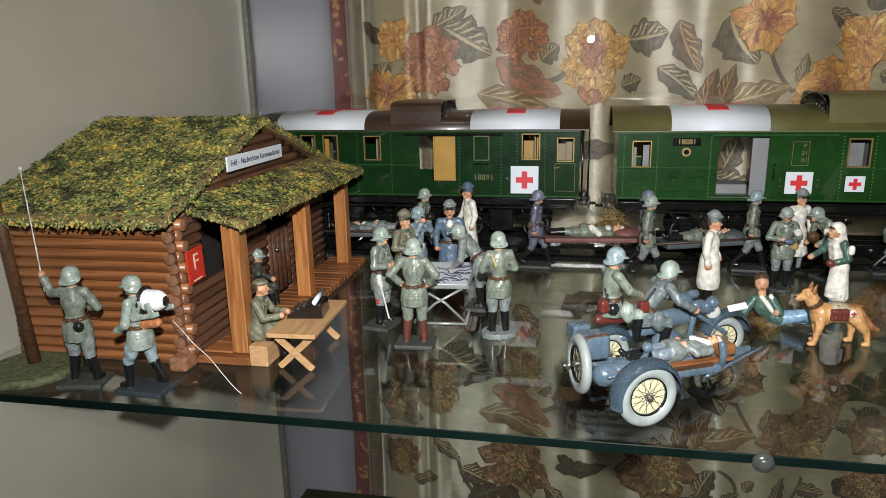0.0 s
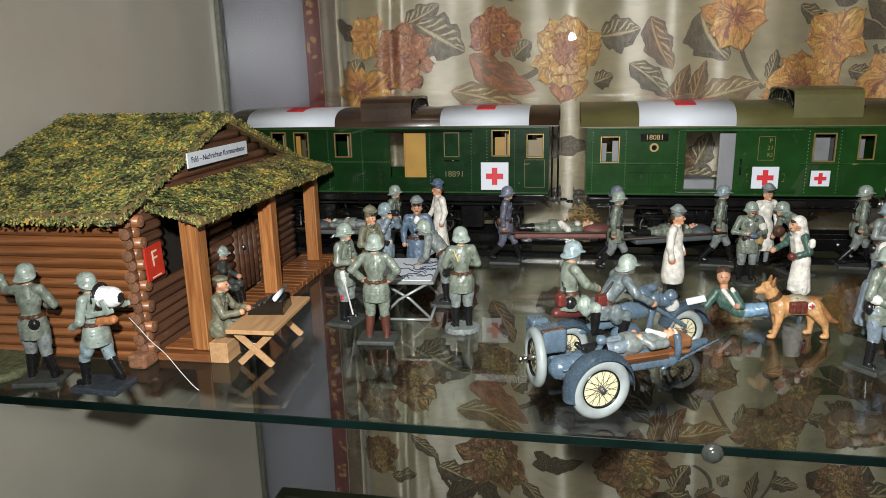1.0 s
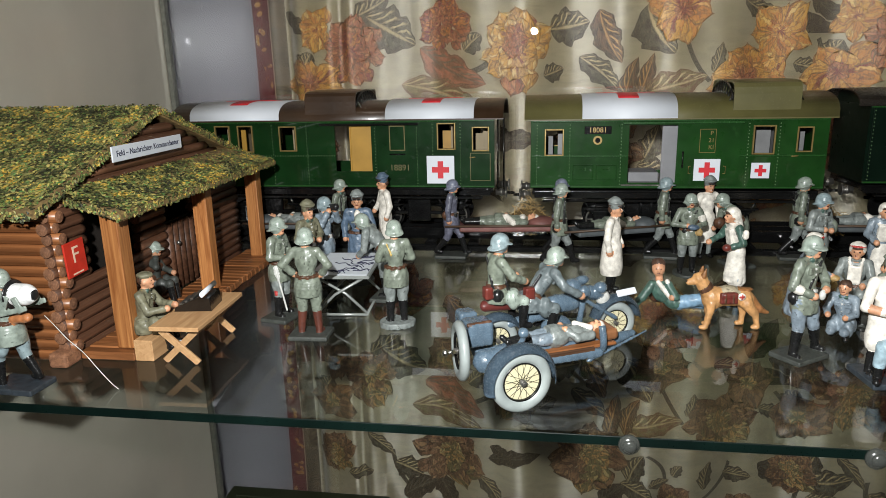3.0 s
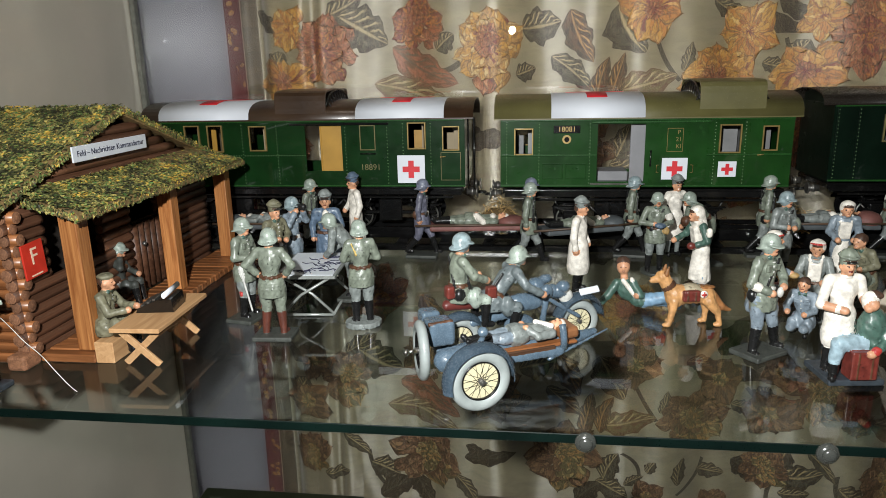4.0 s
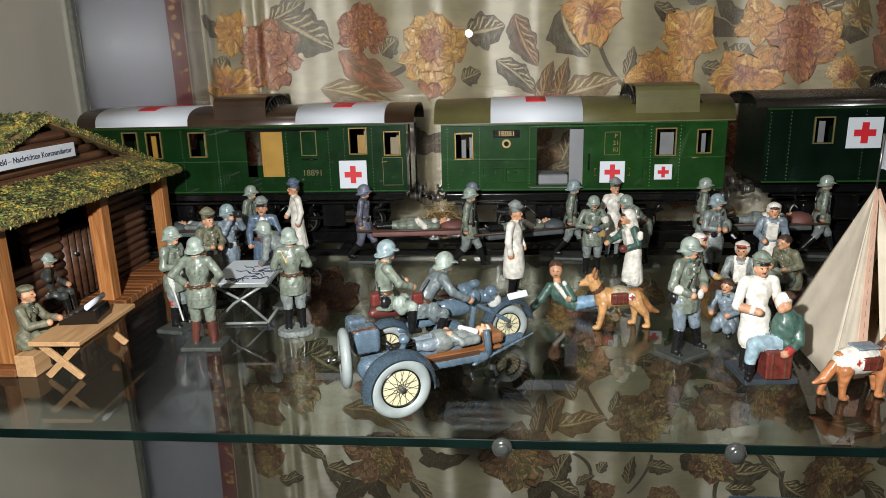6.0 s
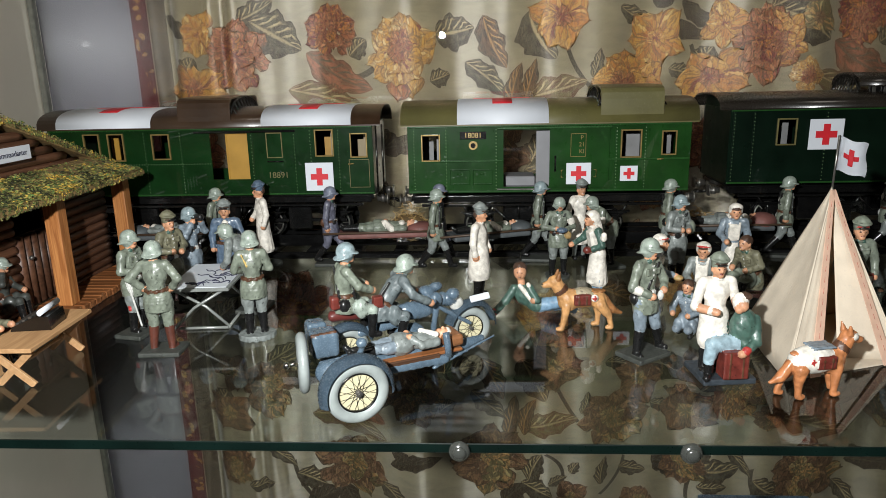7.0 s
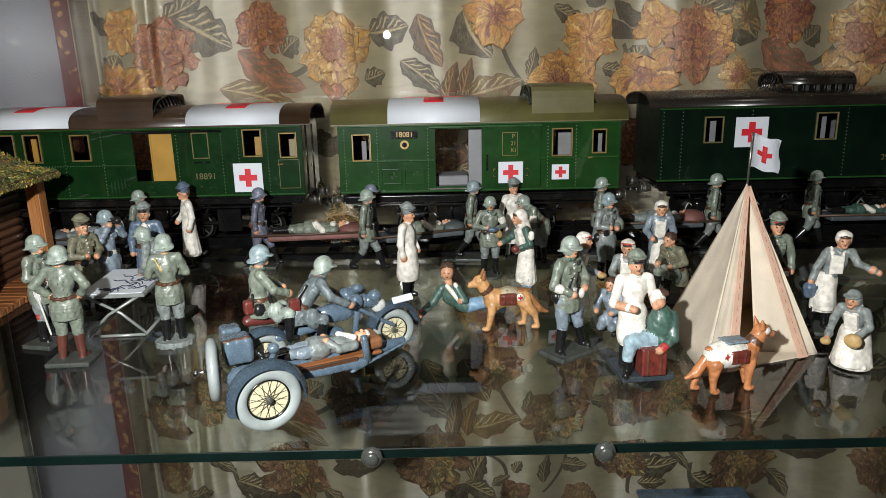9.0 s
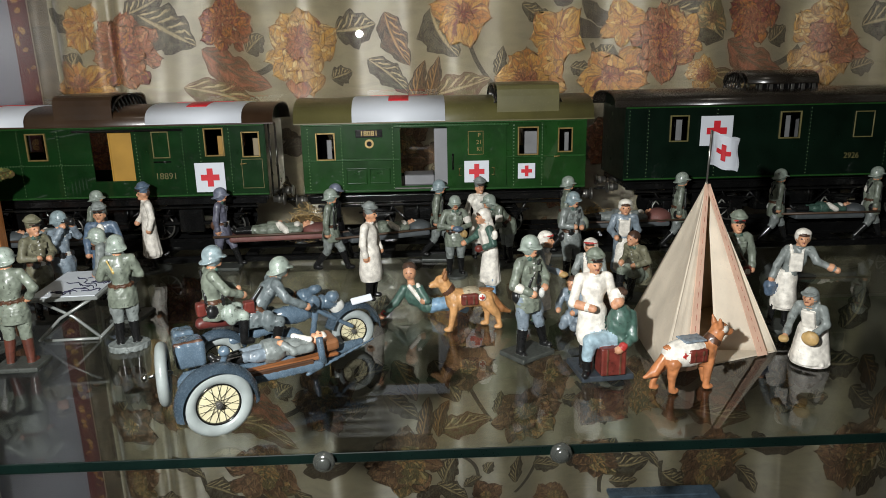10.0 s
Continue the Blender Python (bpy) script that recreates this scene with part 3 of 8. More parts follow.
        if closed:
            # an upright, slightly bowed front plate under a flat crown
            hh = crown - foot0
            side_pts = [(ya - 0.0004, foot0), (ya - 0.0004, foot0 + 0.3 * hh), (ya - 0.0001, foot0 + 0.6 * hh), (ya + 0.0012, foot0 + 0.8 * hh), (ya + 0.0035, foot0 + 0.91 * hh), (ya + 0.008, foot0 + 0.965 * hh), (ya + 0.02, foot0 + 0.99 * hh)]
            mp = side_pts + [(W / 2, crown)] + [(W - y, z) for y, z in reversed(side_pts)]
        else:
            mp = arch
        if closed:
            inner = [(W / 2 + (y - W / 2) * 0.96, foot0 + (z - foot0) * 0.95) for y, z in mp]
            prism(bm, mp + inner[::-1], "x", a, b)
        else:
            roof_sheet(bm, a, b, mp, 0.0012)
        mo = part("roof_monitor", bm, M[roofmat], roof)
        if not closed:
            for yy in (ya + 0.001, yb - 0.002):
                for i in range(6):
                    bm = bmesh.new()
                    xx = a + 0.014 + (b - a - 0.018) * i / 5
                    box(bm, (xx, yy, z1 + rise * 0.6), (xx + 0.003, yy + 0.0012, shoulder + 0.001))
                    part("monitor_post", bm, M["steel"], mo)
            bm = bmesh.new()
            box(bm, (a + 0.012, ya + 0.004, z1 + rise * 0.8), (b - 0.002, ya + 0.005, shoulder))
            part("monitor_wall", bm, M["black"], mo)
        half = (mp[-1][0] - mp[0][0]) / 2 - 0.003
        foot = z1 + rise * 0.75
        for e, d in ((a, -1), (b, 1)):
            bm = bmesh.new()
            hgt = max(z for y, z in mp) - foot - 0.001
            for k in range(9):
                u = -0.9 + 1.8 * k / 8
                rod(bm, (e + d * (0.006 if d > 0 or not closed else 0.003), W / 2 + u * half, foot - 0.004), (e - d * 0.001, W / 2 + u * half * 0.95, foot + hgt * math.sqrt(1 - u * u) * 0.95), 0.0008, seg=6)
            pts = [(e + d * 0.0005, W / 2 + half * math.cos(math.pi * k / 16), foot + hgt * math.sin(math.pi * k / 16)) for k in range(17)]
            sweep(bm, pts, 0.0009, 6)
            part("end_grille", bm, M["black"], mo)
    for (cx, cz, w, h) in crosses:
        cross_sign("cross_plate", w, h, pose(cx, -0.0026, cz), t)
    if number:
        text, nx, nz, size, plate, colour = number
        if plate:
            bm = bmesh.new()
            box(bm, (nx - 0.0125, -0.0012, nz - 0.0036), (nx + 0.0125, -0.0001, nz + 0.0036), 0.0003)
            pl = part("number_plate", bm, M["black"], t, "black plate with brass figures")
            letters("numerals", text, size, 0.0002, M[colour], pose(nx, -0.0015, nz, 90), pl)
        else:
            letters("numerals", text, size, 0.0001, M[colour], pose(nx, -0.0003, nz, 90), t)
    underframe(t, L, y0, W, wheels)
    return t


# brown-roofed carriage
def shutter(car, a, b, c, d, frame_mat, body):
    bm = bmesh.new()
    frame_bars(bm, a, b, c, d, 0.0011, -0.0014, -0.0001)
    fr = part("shutter_frame", bm, M[frame_mat], car)
    bm = bmesh.new()
    box(bm, (a, -0.0006, c), (b, -0.0001, d))
    part("shutter", bm, M[body], fr, "closed green shutter")


carA = carriage("dark green tin carriage with brown roof and white sheets", -0.316, 0.694, 0.328, 0.085, 0.0645, 0.133, "green_a",
    [(0.037, 0.051, 0.102, 0.127), (0.062, 0.076, 0.102, 0.127), (0.107, 0.123, 0.103, 0.126), (0.272, 0.288, 0.104, 0.128), (0.307, 0.3215, 0.1025, 0.124)],
    (0.165, 0.203, 0.081, 0.127), "brown", 0.0172, 0.009, [(0.011, 0.108), (0.219, 0.308)], (0.136, 0.189, 0.0118, True, 1.04), "gold",
    ("18891", 0.232, 0.0845, 0.0085, False, "gold_dim"), (0.055, 0.125, 0.215, 0.285), [(0.300, 0.327, 0.067, 0.131, "hinge")], (0.098, 0.135, 0.207, 0.25, 0.266, 0.294), [(0.274, 0.083, 0.028, 0.028)], "cream")
bm = bmesh.new()
box(bm, (0.180, 0.006, 0.0675), (0.2035, 0.0085, 0.126), 0.0004)
part("inner_door", bm, M["ochre"], carA, "ochre yellow inner door standing open")
bm = bmesh.new()
rivet_line(bm, (0.060, -0.0005, 0.097), (0.096, -0.0005, 0.097), 14)
rivet_line(bm, (0.100, -0.0005, 0.097), (0.164, -0.0005, 0.097), 24)
part("rivets", bm, M["rivet"], carA)["kind"] = "stuff"
bm = bmesh.new()
rod(bm, (0.222, -0.0012, 0.0985), (0.238, -0.0012, 0.0985), 0.0007, seg=8)
part("grab_rail", bm, M["black"], carA)
shutter(carA, 0.223, 0.237, 0.103, 0.126, "gold_dim", "green_a")
bm = bmesh.new()
frame_bars(bm, 0.3045, 0.3235, 0.072, 0.099, 0.0006, -0.0012, -0.0008)
part("door_moulding", bm, M["gold_dim"], carA)
bm = bmesh.new()
box(bm, (0.150, -0.003, 0.1275), (0.252, -0.0002, 0.1295), 0.0003)
part("door_track", bm, M["black"], carA)
bm = bmesh.new()
box(bm, (0.1785, 0.006, 0.0675), (0.1800, 0.0075, 0.126), 0.0003)
part("inner_post", bm, M["ochre"], carA)
# open end platform rails
for xx in (0.331, 0.337):
    bm = bmesh.new()
    rod(bm, (xx, 0.004, 0.062), (xx, 0.004, 0.133), 0.0009, seg=8)
    part("end_post", bm, M["black"], carA)

# olive-roofed carriage
carB = carriage("bright green tin carriage with olive roof and brass plate", 0.048, 0.682, 0.268, 0.085, 0.0665, 0.132, "green",
    [(0.0145, 0.030, 0.099, 0.122), (0.204, 0.221, 0.1, 0.124), (0.242, 0.2535, 0.102, 0.1225)],
    (0.092, 0.136, 0.072, 0.1265), "olive", 0.0212, 0.006, [(0.048, 0.1345)], (0.183, 0.241, 0.0125, True, 1.04), "gold",
    ("18081", 0.063, 0.122, 0.0068, True, "gold"), (0.068, 0.197), [(0.136, 0.192, 0.071, 0.1275, "slide"), (0.234, 0.262, 0.069, 0.130, "hinge")], (0.006, 0.037, 0.085, 0.199, 0.226), [(0.1635, 0.0845, 0.0235, 0.0205), (0.211, 0.084, 0.0165, 0.0145)], "greyin", belt=0.0975)
bm = bmesh.new()
rod(bm, (0.063, -0.001, 0.1125), (0.063, -0.0002, 0.1125), 0.0042, seg=20)
part("round_badge", bm, M["gold"], carB, "small round brass badge")
bm = bmesh.new()
rod(bm, (0.063, -0.0014, 0.1125), (0.063, -0.001, 0.1125), 0.0024, seg=16)
part("badge_centre", bm, M["black"], carB)
for hx in (0.050, 0.072):
    bm = bmesh.new()
    frame_bars(bm, hx - 0.009, hx + 0.009, 0.0755, 0.0885, 0.0008, -0.0013, 0)
    box(bm, (hx - 0.0085, -0.0003, 0.076), (hx + 0.0085, 0.0, 0.088))
    hatch = part("hatch", bm, M["green"], carB)
    bm = bmesh.new()
    rod(bm, (hx - 0.003, -0.0012, 0.085), (hx + 0.002, -0.0012, 0.085), 0.0005, seg=6)
    box(bm, (hx + 0.0015, -0.0014, 0.0835), (hx + 0.003, -0.0004, 0.0865))
    part("hatch_handle", bm, M["green_line"], hatch)
bm = bmesh.new()
frame_bars(bm, 0.156, 0.1695, 0.101, 0.122, 0.0005, -0.0027, -0.0022)
part("door_panel", bm, M["gold"], carB, "thin brass panel line on the sliding door")
for k, txt in enumerate(("P", "21", "KI")):
    letters("numerals", txt, 0.0055, 0.0001, M["gold"], pose(0.166, -0.0026, 0.1185 - k * 0.0065, 90), carB)
for s in (-1, 1):
    bm = bmesh.new()
    sweep(bm, [(0.1635 + s * 0.0145, -0.0022, 0.081), (0.1635 + s * 0.0165, -0.0032, 0.081), (0.1635 + s * 0.0165, -0.0032, 0.088), (0.1635 + s * 0.0145, -0.0022, 0.088)], 0.0005, 6)
    part("grab_rail", bm, M["gold"], carB)
bm = bmesh.new()
box(bm, (0.124, 0.012, 0.0695), (0.139, 0.0135, 0.1265), 0.0004)
part("inner_door", bm, M["grey_panel"], carB, "pale grey inner door")
bm = bmesh.new()
box(bm, (0.094, 0.020, 0.0692), (0.124, 0.05, 0.079), 0.001)
part("bench", bm, M["grey_panel"], carB, "pale grey inner bench")
bm = bmesh.new()
box(bm, (0.086, -0.003, 0.0695), (0.137, 0.0, 0.0705))
part("door_sill", bm, M["steel"], carB)
bm = bmesh.new()
box(bm, (0.086, -0.0028, 0.1275), (0.194, -0.0004, 0.1295), 0.0003)
part("door_track", bm, M["green_line"], carB)

# dark carriage with an open clerestory
carC = carriage("blackish green tin carriage with an open clerestory roof", 0.363, 0.716, 0.347, 0.085, 0.066, 0.140, "green_dark",
    [(0.046, 0.0625, 0.1055, 0.129), (0.157, 0.176, 0.1065, 0.131)],
    None, "roof_dark", 0.014, 0.012, [], (0.126, 0.199, 0.018, False, 0.62), "gold_dim",
    ("2926", 0.233, 0.0865, 0.008, False, "gold_dim"), (0.05, 0.12, 0.23, 0.30), [], (0.004, 0.023, 0.092, 0.187, 0.267), [(0.091, 0.1145, 0.0325, 0.0295)], "greyin")

shutter(carC, 0.233, 0.251, 0.106, 0.130, "gold_dim", "green_dark")


# ---- track ----
def track():
    t = thing("toy_track", "black tin toy railway track with sleepers", "track")
    y0 = 0.714
    for dy in (0.0, 0.0225, 0.045):
        bm = bmesh.new()
        prism(bm, [(y0 + dy - 0.004, 0.0075), (y0 + dy + 0.004, 0.0075), (y0 + dy + 0.0012, 0.010), (y0 + dy + 0.0018, 0.0185), (y0 + dy - 0.0018, 0.0185), (y0 + dy - 0.0012, 0.010)], "x", -0.385, 1.2)
        part("rail", bm, M["black"], t)
    for i in range(36):
        x = -0.37 + i * 0.045
        bm = bmesh.new()
        box(bm, (x - 0.006, y0 - 0.022, 0.0), (x + 0.006, y0 + 0.067, 0.0075), 0.0012)
        part("sleeper", bm, M["black"], t)
    bm = bmesh.new()
    box(bm, (-0.385, y0 - 0.03, 0.0002), (1.2, y0 - 0.0225, 0.006), 0.001)
    part("edge_strip", bm, M["black"], t)


track()
# ---- log cabin ----
M["thatch"] = None


def thatch_mat():
    m, n, l, b = tree("painted_moss")
    geo, co = n.new("ShaderNodeNewGeometry"), n.new("ShaderNodeTexCoord")
    cr = n.new("ShaderNodeValToRGB")
    e = cr.color_ramp.elements
    e[0].position, e[0].color = 0.0, (0.030, 0.032, 0.013, 1)
    e[1].position, e[1].color = 1.0, (0.640, 0.410, 0.070, 1)
    for p, c in ((0.2, (0.092, 0.100, 0.030, 1)), (0.36, (0.250, 0.225, 0.072, 1)), (0.5, (0.062, 0.140, 0.034, 1)), (0.62, (0.310, 0.275, 0.088, 1)), (0.76, (0.50, 0.38, 0.105, 1)), (0.88, (0.07, 0.24, 0.065, 1))):
        e.new(p).color = c
    no = n.new("ShaderNodeTexNoise")
    no.inputs["Scale"].default_value, no.inputs["Detail"].default_value = 62, 2
    l.new(co.outputs["Object"], no.inputs["Vector"])
    mr = n.new("ShaderNodeMapRange")
    mr.inputs["From Min"].default_value, mr.inputs["From Max"].default_value = 0.35, 0.7
    mr.inputs["To Min"].default_value, mr.inputs["To Max"].default_value = -0.42, 0.44
    l.new(no.outputs[0], mr.inputs["Value"])
    ad = n.new("ShaderNodeMath")
    l.new(mr.outputs[0], ad.inputs[0])
    l.new(geo.outputs["Random Per Island"], ad.inputs[1])
    l.new(ad.outputs[0], cr.inputs[0])
    l.new(cr.outputs[0], b.inputs["Base Color"])
    b.inputs["Roughness"].default_value = 0.6
    return m


M["thatch"] = thatch_mat()
M["soil"] = paint("roof_underlay", (0.22, 0.145, 0.055), 0.8, vary=0.4, scale=200, bump=0.5)
M["dark"] = paint("inside_shade", (0.02, 0.014, 0.01), 0.8)
M["redsign"] = paint("red_board", (0.5, 0.03, 0.015), 0.4, vary=0.12, bump=0.06)
M["cream_paint"] = paint("cream_paint", (0.75, 0.55, 0.4), 0.4, vary=0.05)
M["ink"] = paint("dark_ink", (0.02, 0.02, 0.05), 0.5, vary=0.05, bump=0)


def flakes(name, origin, u, v, count, parent, seed, lift=0.0022, size=(0.0016, 0.0048)):
    """Loose shreds of painted moss scattered over a slope, hanging over its edges."""
    rng = np.random.default_rng(seed)
    o, u, v = Vector(origin), Vector(u), Vector(v)
    nrm = u.cross(v).normalized()
    if nrm.z < 0:
        nrm = -nrm
    verts, faces = [], []
    for i in range(count):
        a, b = rng.random() * 0.97 + 0.015, rng.random() * 0.965 + 0.03
        p = o + u * a + v * b + nrm * (lift * rng.random() - 0.0004)
        th = rng.random() * 6.283
        d = (u.normalized() * math.cos(th) + v.normalized() * math.sin(th) + nrm * rng.uniform(-0.15, 0.28)).normalized()
        w = d.cross(nrm).normalized()
        ln, wd = rng.uniform(*size), rng.uniform(0.0005, 0.0017)
        k = len(verts)
        bend = nrm * rng.uniform(-0.0006, 0.0008)
        for q in (p - w * wd * 0.4, p + w * wd * 0.4, p + d * ln * 0.5 + w * wd + bend, p + d * ln * 0.5 - w * wd + bend, p + d * ln - nrm * 0.0003):
            verts.append(tuple(q))
        faces += [(k, k + 1, k + 2, k + 3), (k + 3, k + 2, k + 4)]
    me = bpy.data.meshes.new(name)
    me.from_pydata(verts, [], faces)
    me.materials.append(M["thatch"])
    ob = new(name, me)
    ob.parent = parent
    ob["kind"] = "stuff"
    return ob


def log_mesh(length, r, seed, bark="log"):
    """A log along x with knobbly ends."""
    rng = random.Random(seed)
    bm = bmesh.new()
    n, seg = 10, 12
    rows = []
    for i in range(n + 1):
        x = length * i / n
        rr = r * (1 + rng.uniform(-0.04, 0.04))
        dz, dy = rng.uniform(-1, 1) * r * 0.04, rng.uniform(-1, 1) * r * 0.04
        rows.append([bm.verts.new((x, dy + rr * math.cos(2 * math.pi * k / seg), dz + rr * math.sin(2 * math.pi * k / seg))) for k in range(seg)])
    for A, B in zip(rows, rows[1:]):
        for k in range(seg):
            f = bm.faces.new((A[k], A[(k + 1) % seg], B[(k + 1) % seg], B[k]))
            f.smooth = True
    for R, dx in ((rows[0], -0.0008), (rows[-1], 0.0008)):
        c = bm.verts.new((R[0].co.x + dx, 0, 0))
        for k in range(seg):
            f = bm.faces.new((R[k], R[(k + 1) % seg], c))
            f.material_index = 1
    return mesh_of("log", bm, [M[bark], M["logend"]])


cabin = thing("log_cabin", "toy log cabin with mossy green roof and open porch", "cabin", at=pose(0, 0, 0))
CX0_, CX1_, CY0_, CY1_ = -0.368, -0.246, 0.388, 0.648
LR, LP = 0.0038, 0.0072


def log(a, b, r, seed, parent=cabin, name="log", bark="log"):
    a, b = Vector(a), Vector(b)
    ob = new(name, log_mesh((b - a).length, r, seed, bark))
    ob.matrix_basis = Matrix.Translation(a) @ (b - a).to_track_quat("X", "Z").to_matrix().to_4x4()
    ob.parent = parent


for i in range(14):
    z = LR + i * LP
    jut = 0.007 if i % 2 else 0.013
    log((CX0_ - 0.006, CY0_ + 0.002, z), (CX1_ + 0.0045 + (0.0035 if i % 2 else 0), CY0_ + 0.002, z), LR * random.uniform(0.95, 1.05), i)
    log((CX0_, CY1_, z), (CX1_, CY1_, z), LR, 20 + i)
for i in range(14):
    z = LR + i * LP
    zc = z
    spans = [(CY0_ - (0.0055 if i % 2 == 0 else 0.003), CY1_ + 0.004)]
    if 0.050 < zc < 0.092:
        spans = [(spans[0][0], 0.419), (0.480, 0.518), (0.562, spans[0][1])]
    elif zc < 0.066:
        spans = [(spans[0][0], 0.518), (0.562, spans[0][1])]
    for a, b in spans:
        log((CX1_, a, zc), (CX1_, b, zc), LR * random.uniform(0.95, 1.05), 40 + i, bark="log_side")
    log((CX0_, CY0_, zc), (CX0_, CY1_, zc), LR, 70 + i)
# front projecting butt at the foot of the corner
bm = bmesh.new()
box(bm, (CX1_ - 0.006, CY0_ - 0.012, 0.0), (CX1_ + 0.007, CY0_ + 0.004, 0.010), 0.002, 2)
part("corner_butt", bm, M["logend"], cabin)
bm = bmesh.new()
box(bm, (CX0_, CY0_ + 0.012, 0.0004), (CX1_ - 0.008, CY1_ - 0.012, 0.002))
part("cabin_floor", bm, M["boards"], cabin)
# added near-black sheet behind the openings, painting the unlit inside
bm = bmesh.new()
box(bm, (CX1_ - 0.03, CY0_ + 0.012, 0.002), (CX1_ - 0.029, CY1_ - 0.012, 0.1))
part("shade_sheet", bm, M["dark"], cabin)
# door of upright half-round poles
door = part("door", (lambda b: (box(b, (CX1_ - 0.003, 0.5185, 0.006), (CX1_, 0.5615, 0.064)), b)[1])(bmesh.new()), M["boards"], cabin, "brown plank door")
for k in range(5):
    bm = bmesh.new()
    rod(bm, (CX1_ + 0.0005, 0.5225 + k * 0.0088, 0.0065), (CX1_ + 0.0005, 0.5225 + k * 0.0088, 0.0635), 0.0043, seg=10)
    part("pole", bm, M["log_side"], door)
bm = bmesh.new()
ball(bm, (CX1_ + 0.007, 0.527, 0.046), 0.002, 12)
part("knob", bm, M["steel"], door)
# gable
for side_x, nm in ((CX1_ + 0.001, "gable"), (CX0_, "gable")):
    k = 0
    while k < 8:
        z = LR + (14 + k) * LP
        half = 0.13 * (1 - (z + 0.004 - 0.104) / 0.052)
        if half < 0.012:
            break
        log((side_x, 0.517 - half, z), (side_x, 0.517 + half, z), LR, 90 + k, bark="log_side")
        k += 1
RY, RZ = 0.517, 0.158
RX0, RX1 = -0.384, -0.236
for nm, ya, za in (("roof", 0.366, 0.105), ("roof", 0.668, 0.105)):
    d = Vector((0, RY - ya, RZ - za))
    nn = Vector((0, -d.z, d.y)) if ya < RY else Vector((0, d.z, -d.y))
    nn.normalize()
    if nn.z < 0:
        nn = -nn
    bm = bmesh.new()
    q = [Vector((RX0, ya, za)), Vector((RX1, ya, za)), Vector((RX1, RY, RZ)), Vector((RX0, RY, RZ))]
    lo = [bm.verts.new(p - nn * 0.006) for p in q]
    hi = [bm.verts.new(p) for p in q]
    bm.faces.new(lo), bm.faces.new(hi)
    for i in range(4):
        bm.faces.new((lo[i], lo[(i + 1) % 4], hi[(i + 1) % 4], hi[i]))
    bmesh.ops.bevel(bm, geom=bm.edges[:], offset=0.0015, segments=2, affect="EDGES")
    rf = part(nm, bm, M["soil"], cabin)
    flakes("moss", (RX0, ya, za), (RX1 - RX0, 0, 0), tuple(d), 15500 if ya < RY else 4000, rf, 5 if ya < RY else 6)
    if ya < RY:
        flakes("moss", (RX0, ya - 0.001, za - 0.006), (RX1 - RX0, 0, 0), (0, 0.0005, 0.0065), 500, rf, 9, 0.001, (0.001, 0.0022))
    flakes("moss", (RX1 + 0.0004, ya, za - 0.005), (0, RY - ya, RZ - za), (0, 0, 0.005), 500, rf, 10, 0.001, (0.001, 0.0022))
# porch roof
PZ0, PZ1 = 0.1005, 0.1145
bm = bmesh.new()
q = [Vector((-0.194, 0.386, PZ0)), Vector((-0.194, 0.640, PZ0)), Vector((-0.247, 0.628, PZ1)), Vector((-0.247, 0.402, PZ1 - 0.006))]
hi = [bm.verts.new(p) for p in q]
lo = [bm.verts.new(p - Vector((0, 0, 0.0055))) for p in q]
bm.faces.new(hi), bm.faces.new(lo)
for i in range(4):
    bm.faces.new((lo[i], lo[(i + 1) % 4], hi[(i + 1) % 4], hi[i]))
bmesh.ops.bevel(bm, geom=bm.edges[:], offset=0.0012, segments=2, affect="EDGES")
porch = part("porch_roof", bm, M["soil"], cabin)
flakes("moss", (-0.194, 0.388, PZ0), (0, 0.250, 0), (-0.053, 0.004, 0.0115), 9500, porch, 21)
flakes("moss", (-0.194, 0.386, PZ0 - 0.005), (0, 0.252, 0), (0.0004, 0, 0.0055), 700, porch, 22, 0.001, (0.001, 0.0024))
flakes("moss", (-0.194, 0.386, PZ0 - 0.005), (-0.05, 0.014, 0.008), (0, -0.0004, 0.0055), 220, porch, 23, 0.001, (0.001, 0.0024))
# posts and porch floor
for y, w, dx in ((0.405, 0.0125, 0.004), (0.530, 0.0115, -0.0005), (0.637, 0.0115, -0.003)):
    bm = bmesh.new()
    vs = box(bm, (-0.2215 + dx, y - w / 2, 0.0062), (-0.2095 + dx, y + w / 2, 0.0975), 0.0007, 2)
    part("porch_post", bm, M["post"], cabin)
for k in range(30):
    y = 0.392 + k * 0.0089
    bm = bmesh.new()
    box(bm, (CX1_ + 0.0055, y, 0.0), (-0.202 + random.uniform(-0.0008, 0.0008), y + 0.0084, 0.006 + random.uniform(-0.0004, 0.0003)), 0.0008)
    part("porch_plank", bm, M["log"], cabin)
# name board on the gable
bm = bmesh.new()
box(bm, (0, 0.452, 0.1235), (0.0012, 0.546, 0.1345), 0.0003)
sg = part("name_board", bm, M["white"], cabin, "white board with black lettering", at=pose(CX1_ + 0.0112, -0.006, 0))
letters("lettering", "Feld – Nachrichten Kommandantur", 0.0059, 0.0001, M["ink"], pose(0.0014, 0.499, 0.129, 90, 0, 90), sg)
# red board with an F
bm = bmesh.new()
box(bm, (0, -0.0098, -0.0115), (0.0013, 0.0098, 0.0115), 0.0003)
fb = part("red_board", bm, M["redsign"], cabin, "red board with a pale letter F", at=pose(CX1_ + 0.008, 0.3975, 0.0685, 3, 0, 0))
letters("lettering", "F", 0.0155, 0.0001, M["cream_paint"], pose(0.0015, 0, 0.002, 90, 0, 90), fb)
bm = bmesh.new()
box(bm, (0.0013, -0.005, -0.0102), (0.0016, 0.005, -0.0093))
part("underline", bm, M["cream_paint"], fb)

